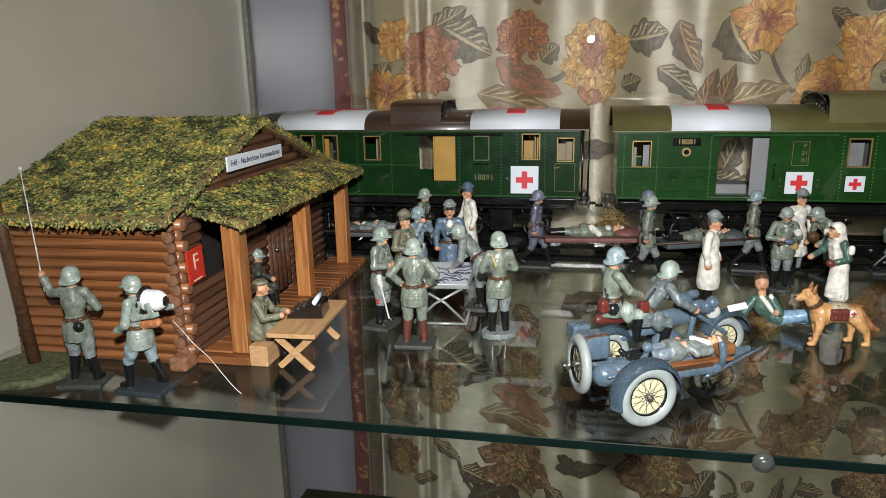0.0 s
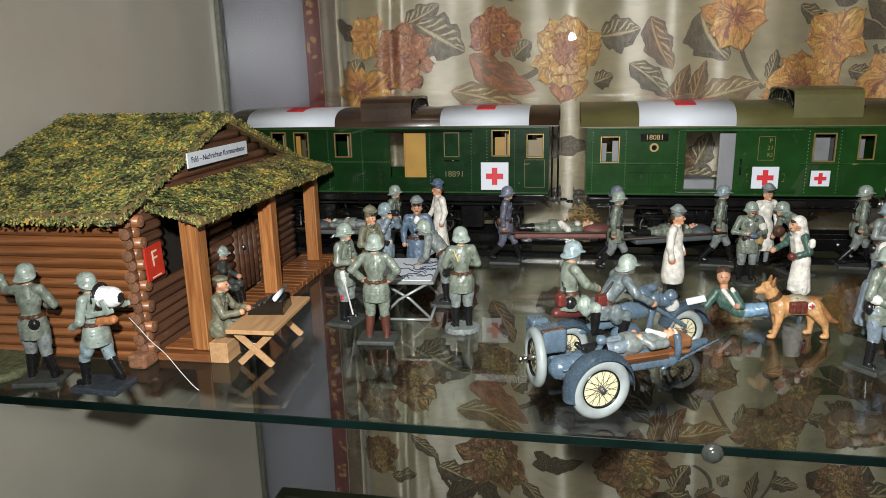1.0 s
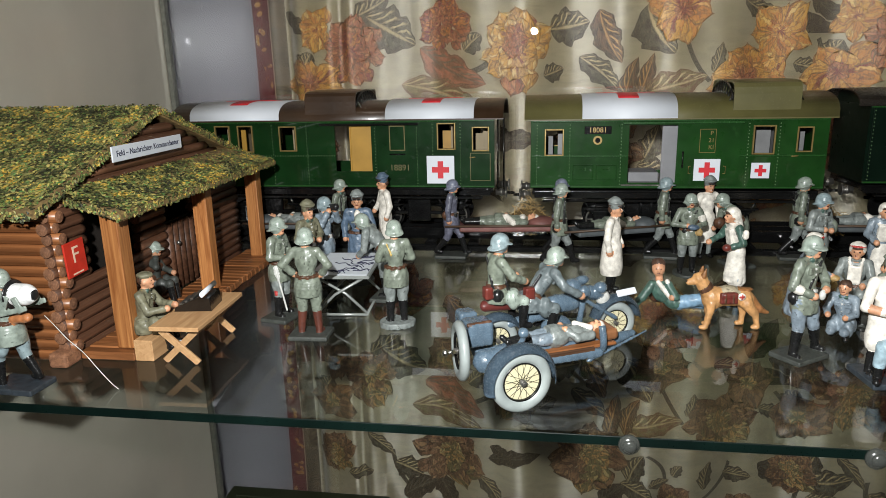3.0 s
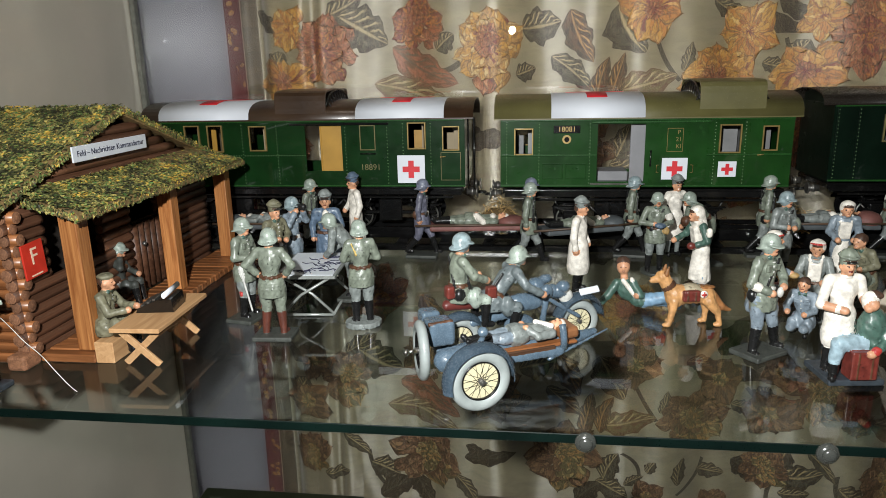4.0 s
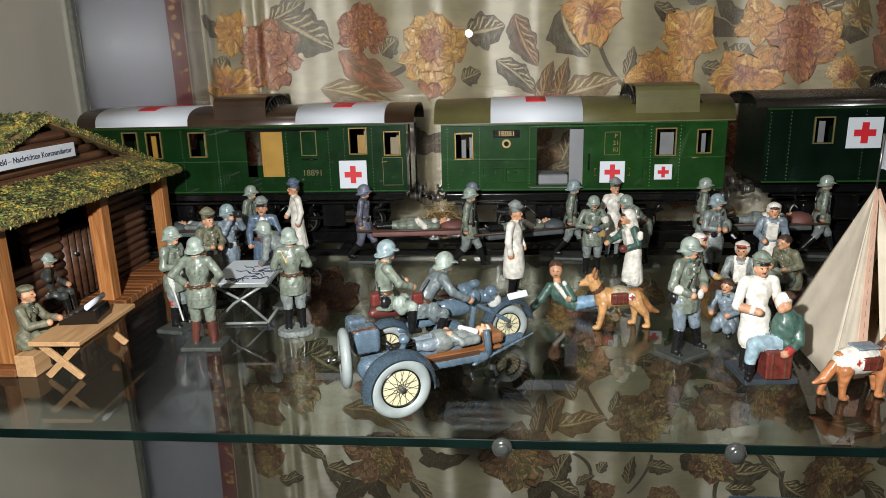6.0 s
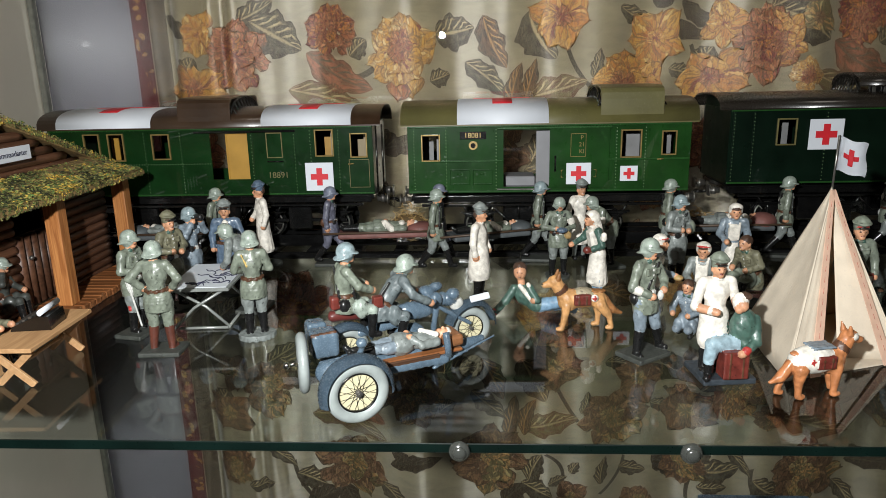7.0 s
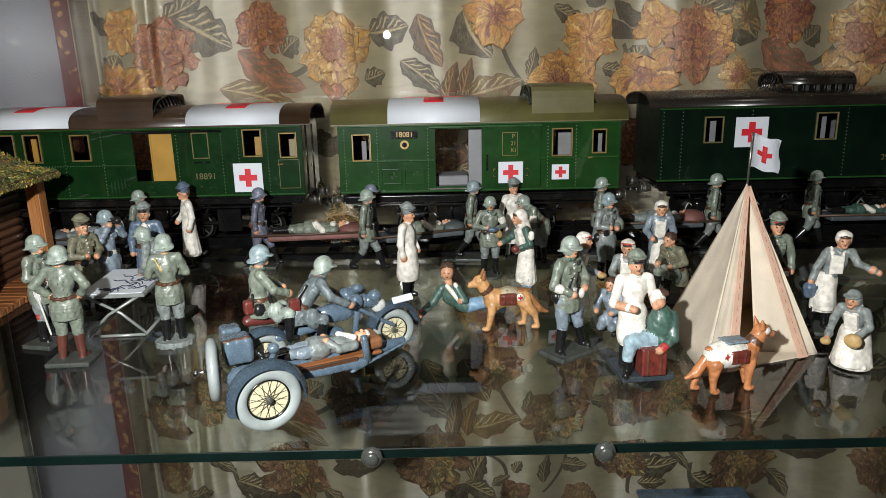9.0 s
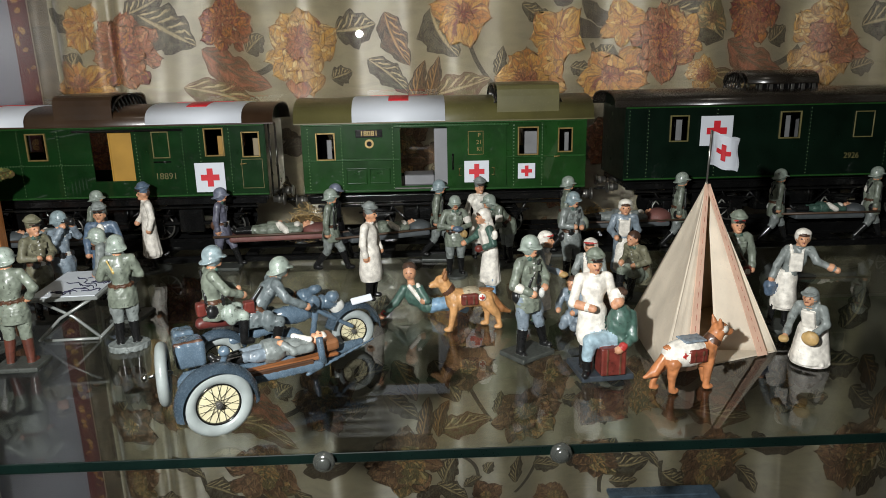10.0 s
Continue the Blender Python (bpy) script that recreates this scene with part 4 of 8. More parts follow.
# ---- pole on a grassy disc ----
M["moss"] = paint("grass_paint", (0.09, 0.1, 0.045), 0.7, vary=0.5, scale=260, bump=0.7, fine=700)
pole = thing("toy_pole", "dark pole on a round mossy base", "pole", at=pose(-0.345, 0.364, 0))
bm = bmesh.new()
rod(bm, (0, 0, 0), (0, 0, 0.0045), 0.031, 0.028, seg=40)
part("round_base", bm, M["moss"], pole)
bm = bmesh.new()
rod(bm, (-0.002, 0.004, 0.0045), (-0.0185, 0.004, 0.2), 0.0042, 0.0032, seg=12)
part("shaft", bm, M["boards"], pole)

# ---- desk, bench and typewriter ----
desk = thing("field_desk", "small pine desk with crossed legs", "desk", at=pose(-0.1695, 0.4215, 0, 0, 0, 2))
bm = bmesh.new()
box(bm, (-0.0165, -0.036, 0.0245), (0.0165, 0.036, 0.0275), 0.0004)
part("desktop", bm, M["pine"], desk)
for y in (-0.029, 0.027):
    for s in (-1, 1):
        bm = bmesh.new()
        mm = pose(0, y + s * 0.0011, 0.0122) @ pose(0, 0, 0, 0, s * 47, 0)
        box(bm, (-0.0022, -0.001, -0.0162), (0.0022, 0.001, 0.0162), 0.0002, m=mm)
        bmesh.ops.bisect_plane(bm, geom=bm.verts[:] + bm.edges[:] + bm.faces[:], plane_co=(0, 0, 0.0004), plane_no=(0, 0, -1), clear_outer=True)
        bmesh.ops.holes_fill(bm, edges=bm.edges[:])
        part("leg", bm, M["pine"], desk)
bm = bmesh.new()
rod(bm, (0, -0.028, 0.0122), (0, 0.026, 0.0122), 0.0012, seg=8)
part("stretcher", bm, M["pine"], desk)
bench = thing("bench_block", "pale pine block used as a bench", "bench", at=pose(-0.1955, 0.411, 0))
bm = bmesh.new()
box(bm, (-0.0065, -0.018, 0), (0.0065, 0.018, 0.0145), 0.0005)
part("block", bm, M["pine"], bench)
tw = thing("typewriter", "black toy typewriter with a white roller", "typewriter", at=pose(-0.1715, 0.426, 0.0276, 0, 0, -82) @ Matrix.Diagonal((1.15, 1.15, 1.5, 1)))
bm = bmesh.new()
prism(bm, [(-0.011, 0.0), (0.011, 0.0), (0.010, 0.006), (0.004, 0.0065), (-0.010, 0.002)], "x", -0.0095, 0.0095)
part("case", bm, M["black"], tw)
bm = bmesh.new()
rod(bm, (-0.0115, 0.0068, 0.0082), (0.0115, 0.0068, 0.0082), 0.0013, seg=14)
part("roller", bm, M["white"], tw, "white paper roller")
for k in range(3):
    bm = bmesh.new()
    box(bm, (-0.008, -0.0085 + k * 0.0035, 0.0024 + k * 0.0013), (0.008, -0.0068 + k * 0.0035, 0.0034 + k * 0.0013), 0.0002)
    part("key_row", bm, M["steel"], tw)

# ---- map table ----
M["map"] = paint("map_paper", (0.62, 0.66, 0.7), 0.5, vary=0.06, scale=80)
M["tube"] = paint("grey_tube", (0.32, 0.34, 0.32), 0.3, 0.4, vary=0.1)
mt = thing("map_table", "grey folding table with a map sheet on top", "table", at=pose(-0.0925, 0.52, 0, 0, 0, 4))
bm = bmesh.new()
box(bm, (-0.0235, -0.034, 0.030), (0.0235, 0.034, 0.0325), 0.0005)
part("tabletop", bm, M["tube"], mt)
bm = bmesh.new()
box(bm, (-0.0215, -0.032, 0.0326), (0.0215, 0.032, 0.0331))
sheet = part("map_sheet", bm, M["map"], mt, "pale blue map sheet with dark lines")
rng = random.Random(4)
for k in range(16):
    bm = bmesh.new()
    x, y, a = rng.uniform(-0.016, 0.012), rng.uniform(-0.026, 0.024), rng.uniform(-0.9, 0.9)
    pts = [(x + 0.0022 * j * math.cos(a + 0.25 * math.sin(j + k)), y + 0.0022 * j * math.sin(a + 0.3 * math.sin(j * 1.3 + k)), 0.0334) for j in range(8)]
    pts = [(max(-0.021, min(0.021, p[0])), max(-0.031, min(0.031, p[1])), p[2]) for p in pts]
    sweep(bm, pts, 0.00035, 6)
    part("map_line", bm, M["ink"], sheet)
for y in (-0.03, 0.028):
    for s in (-1, 1):
        bm = bmesh.new()
        sweep(bm, [(-s * 0.018, y + s * 0.0012, 0.030), (s * 0.004, y + s * 0.0012, 0.017), (s * 0.020, y + s * 0.0012, 0.0012)], 0.0011, 8)
        part("leg", bm, M["tube"], mt)
for s in (-1, 1):
    bm = bmesh.new()
    rod(bm, (s * 0.020, -0.030, 0.0012), (s * 0.020, 0.029, 0.0012), 0.0011, seg=8)
    part("foot_rail", bm, M["tube"], mt)
bm = bmesh.new()
rod(bm, (-0.016, -0.0315, 0.0012), (0.020, -0.0315, 0.0012), 0.0011, seg=8)
part("foot_rail", bm, M["tube"], mt)
# ---- moulded figures: blended solids turned into one surface ----
VOX = 0.00055


def surface_net(val, origin, step):
    """Quads on the zero level of a sampled field."""
    inside = val < 0
    nx, ny, nz = val.shape
    corners = [(i, j, k) for i in (0, 1) for j in (0, 1) for k in (0, 1)]
    cnt = sum(inside[i:nx - 1 + i, j:ny - 1 + j, k:nz - 1 + k].astype(np.int8) for i, j, k in corners)
    act = (cnt > 0) & (cnt < 8)
    idx = np.full(act.shape, -1, dtype=np.int64)
    cells = np.argwhere(act)
    idx[act] = np.arange(len(cells))
    acc, num = np.zeros((len(cells), 3)), np.zeros(len(cells))
    for a in corners:
        for ax in range(3):
            if a[ax]:
                continue
            b = list(a)
            b[ax] = 1
            va = val[cells[:, 0] + a[0], cells[:, 1] + a[1], cells[:, 2] + a[2]]
            vb = val[cells[:, 0] + b[0], cells[:, 1] + b[1], cells[:, 2] + b[2]]
            x = (va < 0) != (vb < 0)
            t = va[x] / (va[x] - vb[x])
            p = np.tile(np.array(a, float), (x.sum(), 1))
            p[:, ax] += t
            acc[x] += p
            num[x] += 1
    verts = origin + (cells + acc / num[:, None]) * step
    quads = []
    for ax in range(3):
        u, v = (ax + 1) % 3, (ax + 2) % 3
        sl0 = [slice(1, -1)] * 3
        sl0[ax] = slice(0, val.shape[ax] - 1)
        sl1 = list(sl0)
        sl1[ax] = slice(1, val.shape[ax])
        ch = inside[tuple(sl0)] != inside[tuple(sl1)]
        e = np.argwhere(ch) + np.array([0 if k == ax else 1 for k in range(3)])
        if not len(e):
            continue
        flip = inside[tuple(sl0)][ch]
        def cell(du, dv):
            c = e.copy()
            c[:, u] -= du
            c[:, v] -= dv
            return idx[c[:, 0], c[:, 1], c[:, 2]]
        q = np.stack([cell(1, 1), cell(0, 1), cell(0, 0), cell(1, 0)], 1)
        q[~flip] = q[~flip][:, ::-1]
        quads.append(q)
    return verts, np.concatenate(quads)


class Clay:
    """Collects solids in millimetres and turns them into one mesh."""

    def __init__(self):
        self.s, self.m = [], []

    def cap(self, a, b, ra, rb, mat, k=0.8):
        self.s.append(("c", np.array(a, float), np.array(b, float), ra, rb, k))
        self.m.append(mat)

    def ell(self, c, r, mat, rot=(0, 0, 0), k=0.8):
        R = np.array(Euler([radians(v) for v in rot]).to_matrix())
        self.s.append(("e", np.array(c, float), np.array(r, float), R, None, k))
        self.m.append(mat)

    def box(self, c, h, mat, rot=(0, 0, 0), rnd=0.6, k=0.3):
        R = np.array(Euler([radians(v) for v in rot]).to_matrix())
        self.s.append(("b", np.array(c, float), np.array(h, float), R, rnd, k))
        self.m.append(mat)

    def disc(self, c, rx, ry, h, mat, k=0.3):
        self.s.append(("d", np.array(c, float), np.array((rx, ry, h), float), None, None, k))
        self.m.append(mat)

    def dist(self, s, P):
        if s[0] == "c":
            ab = s[2] - s[1]
            t = np.clip(((P - s[1]) @ ab) / max(1e-9, ab @ ab), 0, 1)
            return np.linalg.norm(P - s[1] - t[:, None] * ab, axis=1) - (s[3] + (s[4] - s[3]) * t)
        if s[0] == "e":
            q = (P - s[1]) @ s[3]
            k0 = np.linalg.norm(q / s[2], axis=1)
            k1 = np.linalg.norm(q / s[2] ** 2, axis=1) + 1e-9
            return k0 * (k0 - 1) / k1
        if s[0] == "b":
            q = np.abs((P - s[1]) @ s[3]) - s[2] + s[4]
            return np.linalg.norm(np.maximum(q, 0), axis=1) + np.minimum(q.max(1), 0) - s[4]
        q = P - s[1]
        e = np.hypot(q[:, 0] / s[2][0], q[:, 1] / s[2][1])
        return np.maximum((e - 1) * min(s[2][0], s[2][1]), np.abs(q[:, 2]) - s[2][2])

    def reach(self, s):
        if s[0] == "c":
            r = max(s[3], s[4]) + 1.5
            return np.minimum(s[1], s[2]) - r, np.maximum(s[1], s[2]) + r
        if s[0] == "e" or s[0] == "b":
            r = np.abs(s[3]) @ s[2] + 1.5
            return s[1] - r, s[1] + r
        return s[1] - s[2] - 1.5, s[1] + s[2] + 1.5

    def mesh(self, name, mats, turn, scale, vox=None):
        step = (vox or VOX) * 1000 / scale
        R = np.array([self.reach(s) for s in self.s])
        lo, hi = R[:, 0].min(0), R[:, 1].max(0)
        n = np.ceil((hi - lo) / step).astype(int) + 2
        val = np.full(n, 9.0)
        own = np.zeros(n, np.int16)
        raw = np.full(n, 9.0)
        for i, s in enumerate(self.s):
            a = np.maximum(((R[i, 0] - lo) / step).astype(int) - 1, 0)
            b = np.minimum(((R[i, 1] - lo) / step).astype(int) + 2, n)
            g = np.stack(np.meshgrid(*[lo[k] + np.arange(a[k], b[k]) * step for k in range(3)], indexing="ij"), -1)
            d = self.dist(s, g.reshape(-1, 3)).reshape(g.shape[:3])
            sl = tuple(slice(a[k], b[k]) for k in range(3))
            old, k = val[sl], s[5]
            h = np.maximum(k - np.abs(old - d), 0) / k
            val[sl] = np.minimum(old, d) - h * h * k * 0.25
            w = d < raw[sl] - 0.02
            own[sl][w] = i
            raw[sl][w] = d[w]
        gx, gy, gz = np.meshgrid(*[(lo[k] + np.arange(n[k]) * step) for k in range(3)], indexing="ij")
        fold = np.sin(gx * 1.25 + 0.5 * np.sin(gz * 0.3) + 0.25 * gz) * np.cos(gy * 0.9 - 0.2 * gz) + 0.55 * np.sin(gz * 1.25 + 0.9 * gx) * np.sin(gy * 1.1 + gx * 0.5)
        val += np.array([0.0 if m in SMOOTH else 0.05 if m == FI["whitecoat"] else 0.2 for m in self.m])[own] * fold
        v, q = surface_net(val, lo, step)
        mid = np.clip(np.round((v[q].mean(1) - lo) / step).astype(int), 0, n - 1)
        face_mat = np.array(self.m)[own[mid[:, 0], mid[:, 1], mid[:, 2]]]
        me = bpy.data.meshes.new(name)
        T = np.array(turn.to_3x3())
        me.from_pydata((v * scale / 1000) @ T.T, [], q.tolist())
        used = sorted(set(face_mat.tolist()))
        for m in used:
            me.materials.append(FM[m][1])
        look_up = np.zeros(len(FM), int)
        for i, m in enumerate(used):
            look_up[m] = i
        me.polygons.foreach_set("material_index", look_up[face_mat].astype(np.int32))
        me.shade_smooth()
        return me


FM, FI = [], {}
for key, rgb, ro in (
    ("field", (0.165, 0.188, 0.147), 0.29), ("grey", (0.185, 0.205, 0.195), 0.31), ("bluegrey", (0.175, 0.215, 0.25), 0.29), ("violet", (0.11, 0.112, 0.15), 0.34),
    ("helmet", (0.27, 0.315, 0.27), 0.22), ("helmet_blue", (0.235, 0.3, 0.315), 0.22), ("helmet_violet", (0.15, 0.165, 0.22), 0.26), ("olive", (0.145, 0.138, 0.087), 0.42),
    ("skin", (0.529, 0.265, 0.149), 0.36), ("hair", (0.0575, 0.0287, 0.0172), 0.38), ("boot", (0.0092, 0.0092, 0.0092), 0.17), ("boot_brown", (0.09, 0.028, 0.018), 0.26),
    ("leather", (0.0805, 0.0345, 0.0172), 0.3), ("whitecoat", (0.69, 0.65, 0.575), 0.36), ("redstripe", (0.402, 0.0345, 0.0287), 0.34), ("base", (0.042, 0.046, 0.04), 0.38),
    ("base_blue", (0.03, 0.038, 0.046), 0.3), ("blue", (0.085, 0.125, 0.18), 0.3), ("tan", (0.5, 0.26, 0.1), 0.36), ("tan_dark", (0.26, 0.11, 0.035), 0.38), ("redbag", (0.13, 0.025, 0.018), 0.26),
    ("greenjacket", (0.0508, 0.102, 0.0798), 0.3), ("jeans", (0.174, 0.29, 0.406), 0.34), ("straw", (0.40, 0.26, 0.10), 0.51), ("black", (0.0115, 0.0115, 0.0115), 0.21), ("reel_white", (0.8, 0.8, 0.782), 0.38),
    ("lavender", (0.483, 0.483, 0.598), 0.38), ("silver", (0.517, 0.517, 0.483), 0.26), ("rust", (0.42, 0.16, 0.06), 0.3), ("khaki", (0.377, 0.319, 0.217), 0.38), ("gold_", (0.507, 0.362, 0.116), 0.34), ("paleblue", (0.27, 0.37, 0.42), 0.34), ("slate", (0.115, 0.138, 0.142), 0.34)):
    FI[key] = len(FM)
    FM.append((key, paint("figure_" + key, rgb, min(0.6, ro * 1.45), vary=0.3, scale=230, bump=0.28, fine=520, coat=0.2 if ro < 0.36 else 0.08, coat_rough=0.12, wear=tuple(v * 0.45 for v in rgb) if max(rgb) < 0.4 else tuple(v * 0.88 for v in rgb))))


def F(k):
    return FI[k]


SMOOTH = {FI[k] for k in ("helmet", "helmet_blue", "helmet_violet", "skin", "boot", "boot_brown", "base", "base_blue", "black", "reel_white", "silver", "redbag")}


STAND = dict(pelvis=(0, 0, 38), chest=(0, 0, 53.5), neck=(0, -0.6, 62), head=(0, -1.4, 67.6), lk=(4.2, -1, 20.5), la=(4.8, 0.5, 5.5), rk=(-4.2, -1, 20.5), ra=(-4.8, 0.5, 5.5),
             le=(11.5, 1, 48), lh=(11, -2.5, 37.5), re=(-11.5, 1, 48), rh=(-11, -2.5, 37.5))
POSES = {
    "stand": {},
    "stride": dict(lk=(4, -7.5, 21.5), la=(4.5, -12.5, 6), rk=(-4, 3.5, 20.5), ra=(-4.2, 14, 8), le=(11, 2.5, 48), lh=(10.5, 1, 37), re=(-11, 2.5, 48), rh=(-10.5, 1, 37)),
    "hips": dict(le=(15.5, 3, 51), lh=(9, -2, 43), re=(-15.5, 3, 51), rh=(-9, -2, 43), lk=(4.8, -1, 20.5), la=(6, 0.5, 5.5), rk=(-4.8, -1, 20.5), ra=(-6, 0.5, 5.5)),
    "front": dict(le=(11.5, -1, 48.5), lh=(3.5, -8.5, 46), re=(-11.5, -1, 48.5), rh=(-3.5, -8.5, 47.5)),
    "bino": dict(le=(11, -6, 54), lh=(4, -8.5, 64.5), re=(-11, -6, 54), rh=(-4, -8.5, 64.5)),
    "bend": dict(chest=(0, -9, 49), neck=(0, -15, 55), head=(0, -18.5, 58.5), le=(10, -14, 40), lh=(6, -20, 34), re=(-10, -14, 40), rh=(-6, -21, 34)),
    "give": dict(le=(11, -4, 49), lh=(7, -15, 46), re=(-11, -2, 48.5), rh=(-4, -9, 46)),
    "reach": dict(chest=(0, -3, 52.5), neck=(0, -5, 61), head=(0, -7, 66), re=(-11, -8, 49), rh=(-7, -20, 45), le=(11, -2, 47), lh=(6, -9, 43)),
    "seat": dict(pelvis=(0, 4, 22), chest=(0, 3, 37.5), neck=(0, 1.5, 46), head=(0, 0.2, 51.5), lk=(5.5, -11, 24), la=(5.5, -13, 8), rk=(-5.5, -11, 24), ra=(-5.5, -13, 8), le=(10.5, -1, 33), lh=(6, -11, 30), re=(-10.5, -1, 33), rh=(-6, -11, 30)),
    "ride": dict(pelvis=(0, 4, 22), chest=(0, 0, 36), neck=(0, -2, 44), head=(0, -3.5, 49.5), lk=(9, -9, 18), la=(9, -6, 4), rk=(-9, -9, 18), ra=(-9, -6, 4), le=(11, -9, 33), lh=(11, -20, 30), re=(-11, -9, 33), rh=(-11, -20, 30)),
    "kneel": dict(pelvis=(0, 3, 24), chest=(0, 0, 39), neck=(0, -2, 47.5), head=(0, -3.5, 53), lk=(5, -10, 20), la=(5, -8, 5), rk=(-5, -2, 6), ra=(-5, 11, 5), le=(11, -6, 34), lh=(6, -15, 30), re=(-11, -6, 34), rh=(-6, -15, 30)),
    "lie": dict(le=(9.5, 0, 48), lh=(4, -5, 42), re=(-9.5, 0, 48), rh=(-4, -5, 42), lk=(3.2, -0.5, 20), la=(3, 0, 5), rk=(-3.2, -0.5, 20), ra=(-3, 0, 5)),
}


def figure(label, x, y, yaw, pose_name="stand", coat="field", legs="grey", boots="boot", hat="helmet", tall=0.078, base="plate", z=0.0, skirt=7.0, skirt_w=1.0, belt="leather", extra=None, change=None, category="figurine",
           sleeve=None, hands_bare="skin", lay=None, group="toy figures", armband=False, wide=1.0, name="toy_figure", vox=None, apron=None, skirt_mat=None):
    """One moulded and painted figure, all of a piece with its base. Faces -y before it is turned."""
    J = dict(STAND)
    J.update(POSES[pose_name])
    J.update(change or {})
    J = {k: np.array(v, float) for k, v in J.items()}
    c = Clay()
    C, L, B = F(coat), F(legs), F(boots)
    S = F(sleeve) if sleeve else C
    pe, ch, ne, he = J["pelvis"], J["chest"], J["neck"], J["head"]
    up = (ch - pe) / np.linalg.norm(ch - pe)
    tilt = math.degrees(math.atan2(-up[1], up[2]))
    # trunk
    c.ell(ch, (7.3 * wide, 4.9, 9.2), C, (tilt, 0, 0))
    c.cap(pe + up * 3, ch, 5.1 * wide, 5.5 * wide, C)
    c.ell(pe, (7.4 * wide, 5.6, 6), F(skirt_mat) if skirt_mat else C if skirt > 0 else L, (tilt, 0, 0))
    c.cap(ch + up * 6 + np.array((6.5, 0, 0)) * wide, ch + up * 6 - np.array((6.5, 0, 0)) * wide, 3.0, 3.0, C)
    if belt:
        c.ell(pe + up * 5.2, (7.1 * wide, 6.3 * wide, 1.0), F(belt), (tilt, 0, 0), k=0.15)
    K = F(skirt_mat) if skirt_mat else C
    for s, kn, an in ((1, J["lk"], J["la"]), (-1, J["rk"], J["ra"])):
        hip = pe + np.array((3.6 * s, 0, -2))
        if skirt < 20:
            c.cap(hip, kn, 4.2, 3.3, L)
            c.ell(hip * 0.45 + kn * 0.55 + np.array((1.2 * s, 0, 0)), (3.8, 4.1, 6.5), L, k=1.2)
            c.cap(kn, kn * 0.8 + an * 0.2, 3.25, 3.1, L)
            c.cap(kn * 0.78 + an * 0.22, an, 3.25, 2.4, B, 0.3)
        else:
            c.cap(hip, kn, 3.5, 3.2, K)
            c.cap(kn, an, 2.5, 2.0, L)
        fw = np.array((s * 0.9, -4.2, 0)) if pose_name != "lie" else np.array((s * 1.5, -2.5, -2.5))
        c.cap(an + np.array((0, 0.5, -1.6)), an + fw + np.array((0, 0, -1.9)), 2.2, 1.9, B, 0.5)
    if 0 < skirt < 20:
        rows = max(6, int(skirt * 0.8))
        for k in range(rows):
            t = k / (rows - 1)
            c.disc(pe + np.array((0, 0, 3 - (skirt + 3) * t)), (6.6 + 1.9 * t) * wide * skirt_w, (5.6 + 1.8 * t) * wide * skirt_w, 1.9, C, 2.2 if k < rows - 1 else 0.8)
    elif skirt >= 20:
        for k in range(16):
            t = k / 15
            c.disc((pe[0], pe[1] + 0.6 * t, pe[2] + 4 - t * (skirt + 3.4)), (6.0 + 3.2 * t) * skirt_w * (1 if skirt_w > 0.75 else 1.15 - 0.15 * t), (5.4 + 2.9 * t) * skirt_w * (1 if skirt_w > 0.75 else 1.2 - 0.2 * t), 1.7, K, 2.0 if k < 15 else 0.6)
        for k in range(11):
            a = 2 * math.pi * k / 11
            c.cap((pe[0] + 5.5 * math.cos(a), pe[1] + 5 * math.sin(a), pe[2] - 2), (pe[0] + 9.3 * skirt_w * math.cos(a), pe[1] + 0.6 + 8.4 * skirt_w * math.sin(a), pe[2] - skirt + 1.5), 0.5, 1.15, K, 0.9)
    if apron:
        A = F(apron)
        c.box(ch + np.array((0, -4.3, -2.5)), (4.3, 1.3, 6.6), A, (tilt, 0, 0), rnd=0.9, k=0.3)
        for q in (-1, 1):
            c.cap(ch + np.array((3.4 * q, -4.6, 3)), ch + np.array((4.2 * q, -1.5, 9)), 0.9, 0.9, A, 0.15)
        if skirt >= 20:
            for k in range(14):
                t = k / 13
                c.disc((pe[0], pe[1] - 1.8 - 1.2 * t, pe[2] + 3 - t * (skirt * 0.92 + 2)), (5.0 + 2.6 * t) * skirt_w, (5.0 + 2.9 * t) * skirt_w, 1.6, A, 1.6 if k < 13 else 0.4)
    # uniform details: pockets, buttons, collar, buckle
    if coat in ("field", "grey", "bluegrey", "olive", "violet", "helmet", "slate") and not apron and pose_name != "lie":
        front = np.array((0, -math.cos(radians(tilt)), -math.sin(radians(tilt))))
        for s in (-1, 1):
            c.box(ch + up * 1.6 + front * 4.5 + np.array((3.5 * s * wide, 0, 0)), (2.0, 0.75, 2.0), C, (tilt, 0, 0), rnd=0.4, k=0.1)
            c.box(ch + up * 3.2 + front * 4.7 + np.array((3.5 * s * wide, 0, 0)), (2.1, 0.8, 0.6), C, (tilt, 0, 0), rnd=0.3, k=0.1)
            c.cap(ch + up * 7.6 + np.array((3.6 * s, 0, 0)), ch + up * 7.0 + np.array((7.2 * s * wide, 0.4, 0)), 1.0, 0.9, F("greenjacket"), 0.15)
            c.ell(ne + front * 2.2 + np.array((1.7 * s, 0, -0.6)), (1.5, 1.2, 1.3), F("greenjacket"), k=0.15)
            if belt:
                c.box(pe + up * 4.6 + front * 5.4 + np.array((4.2 * s * wide, 0.8, 0)), (1.7, 1.1, 1.8), F("black"), (tilt, 0, 0), rnd=0.4, k=0.15)
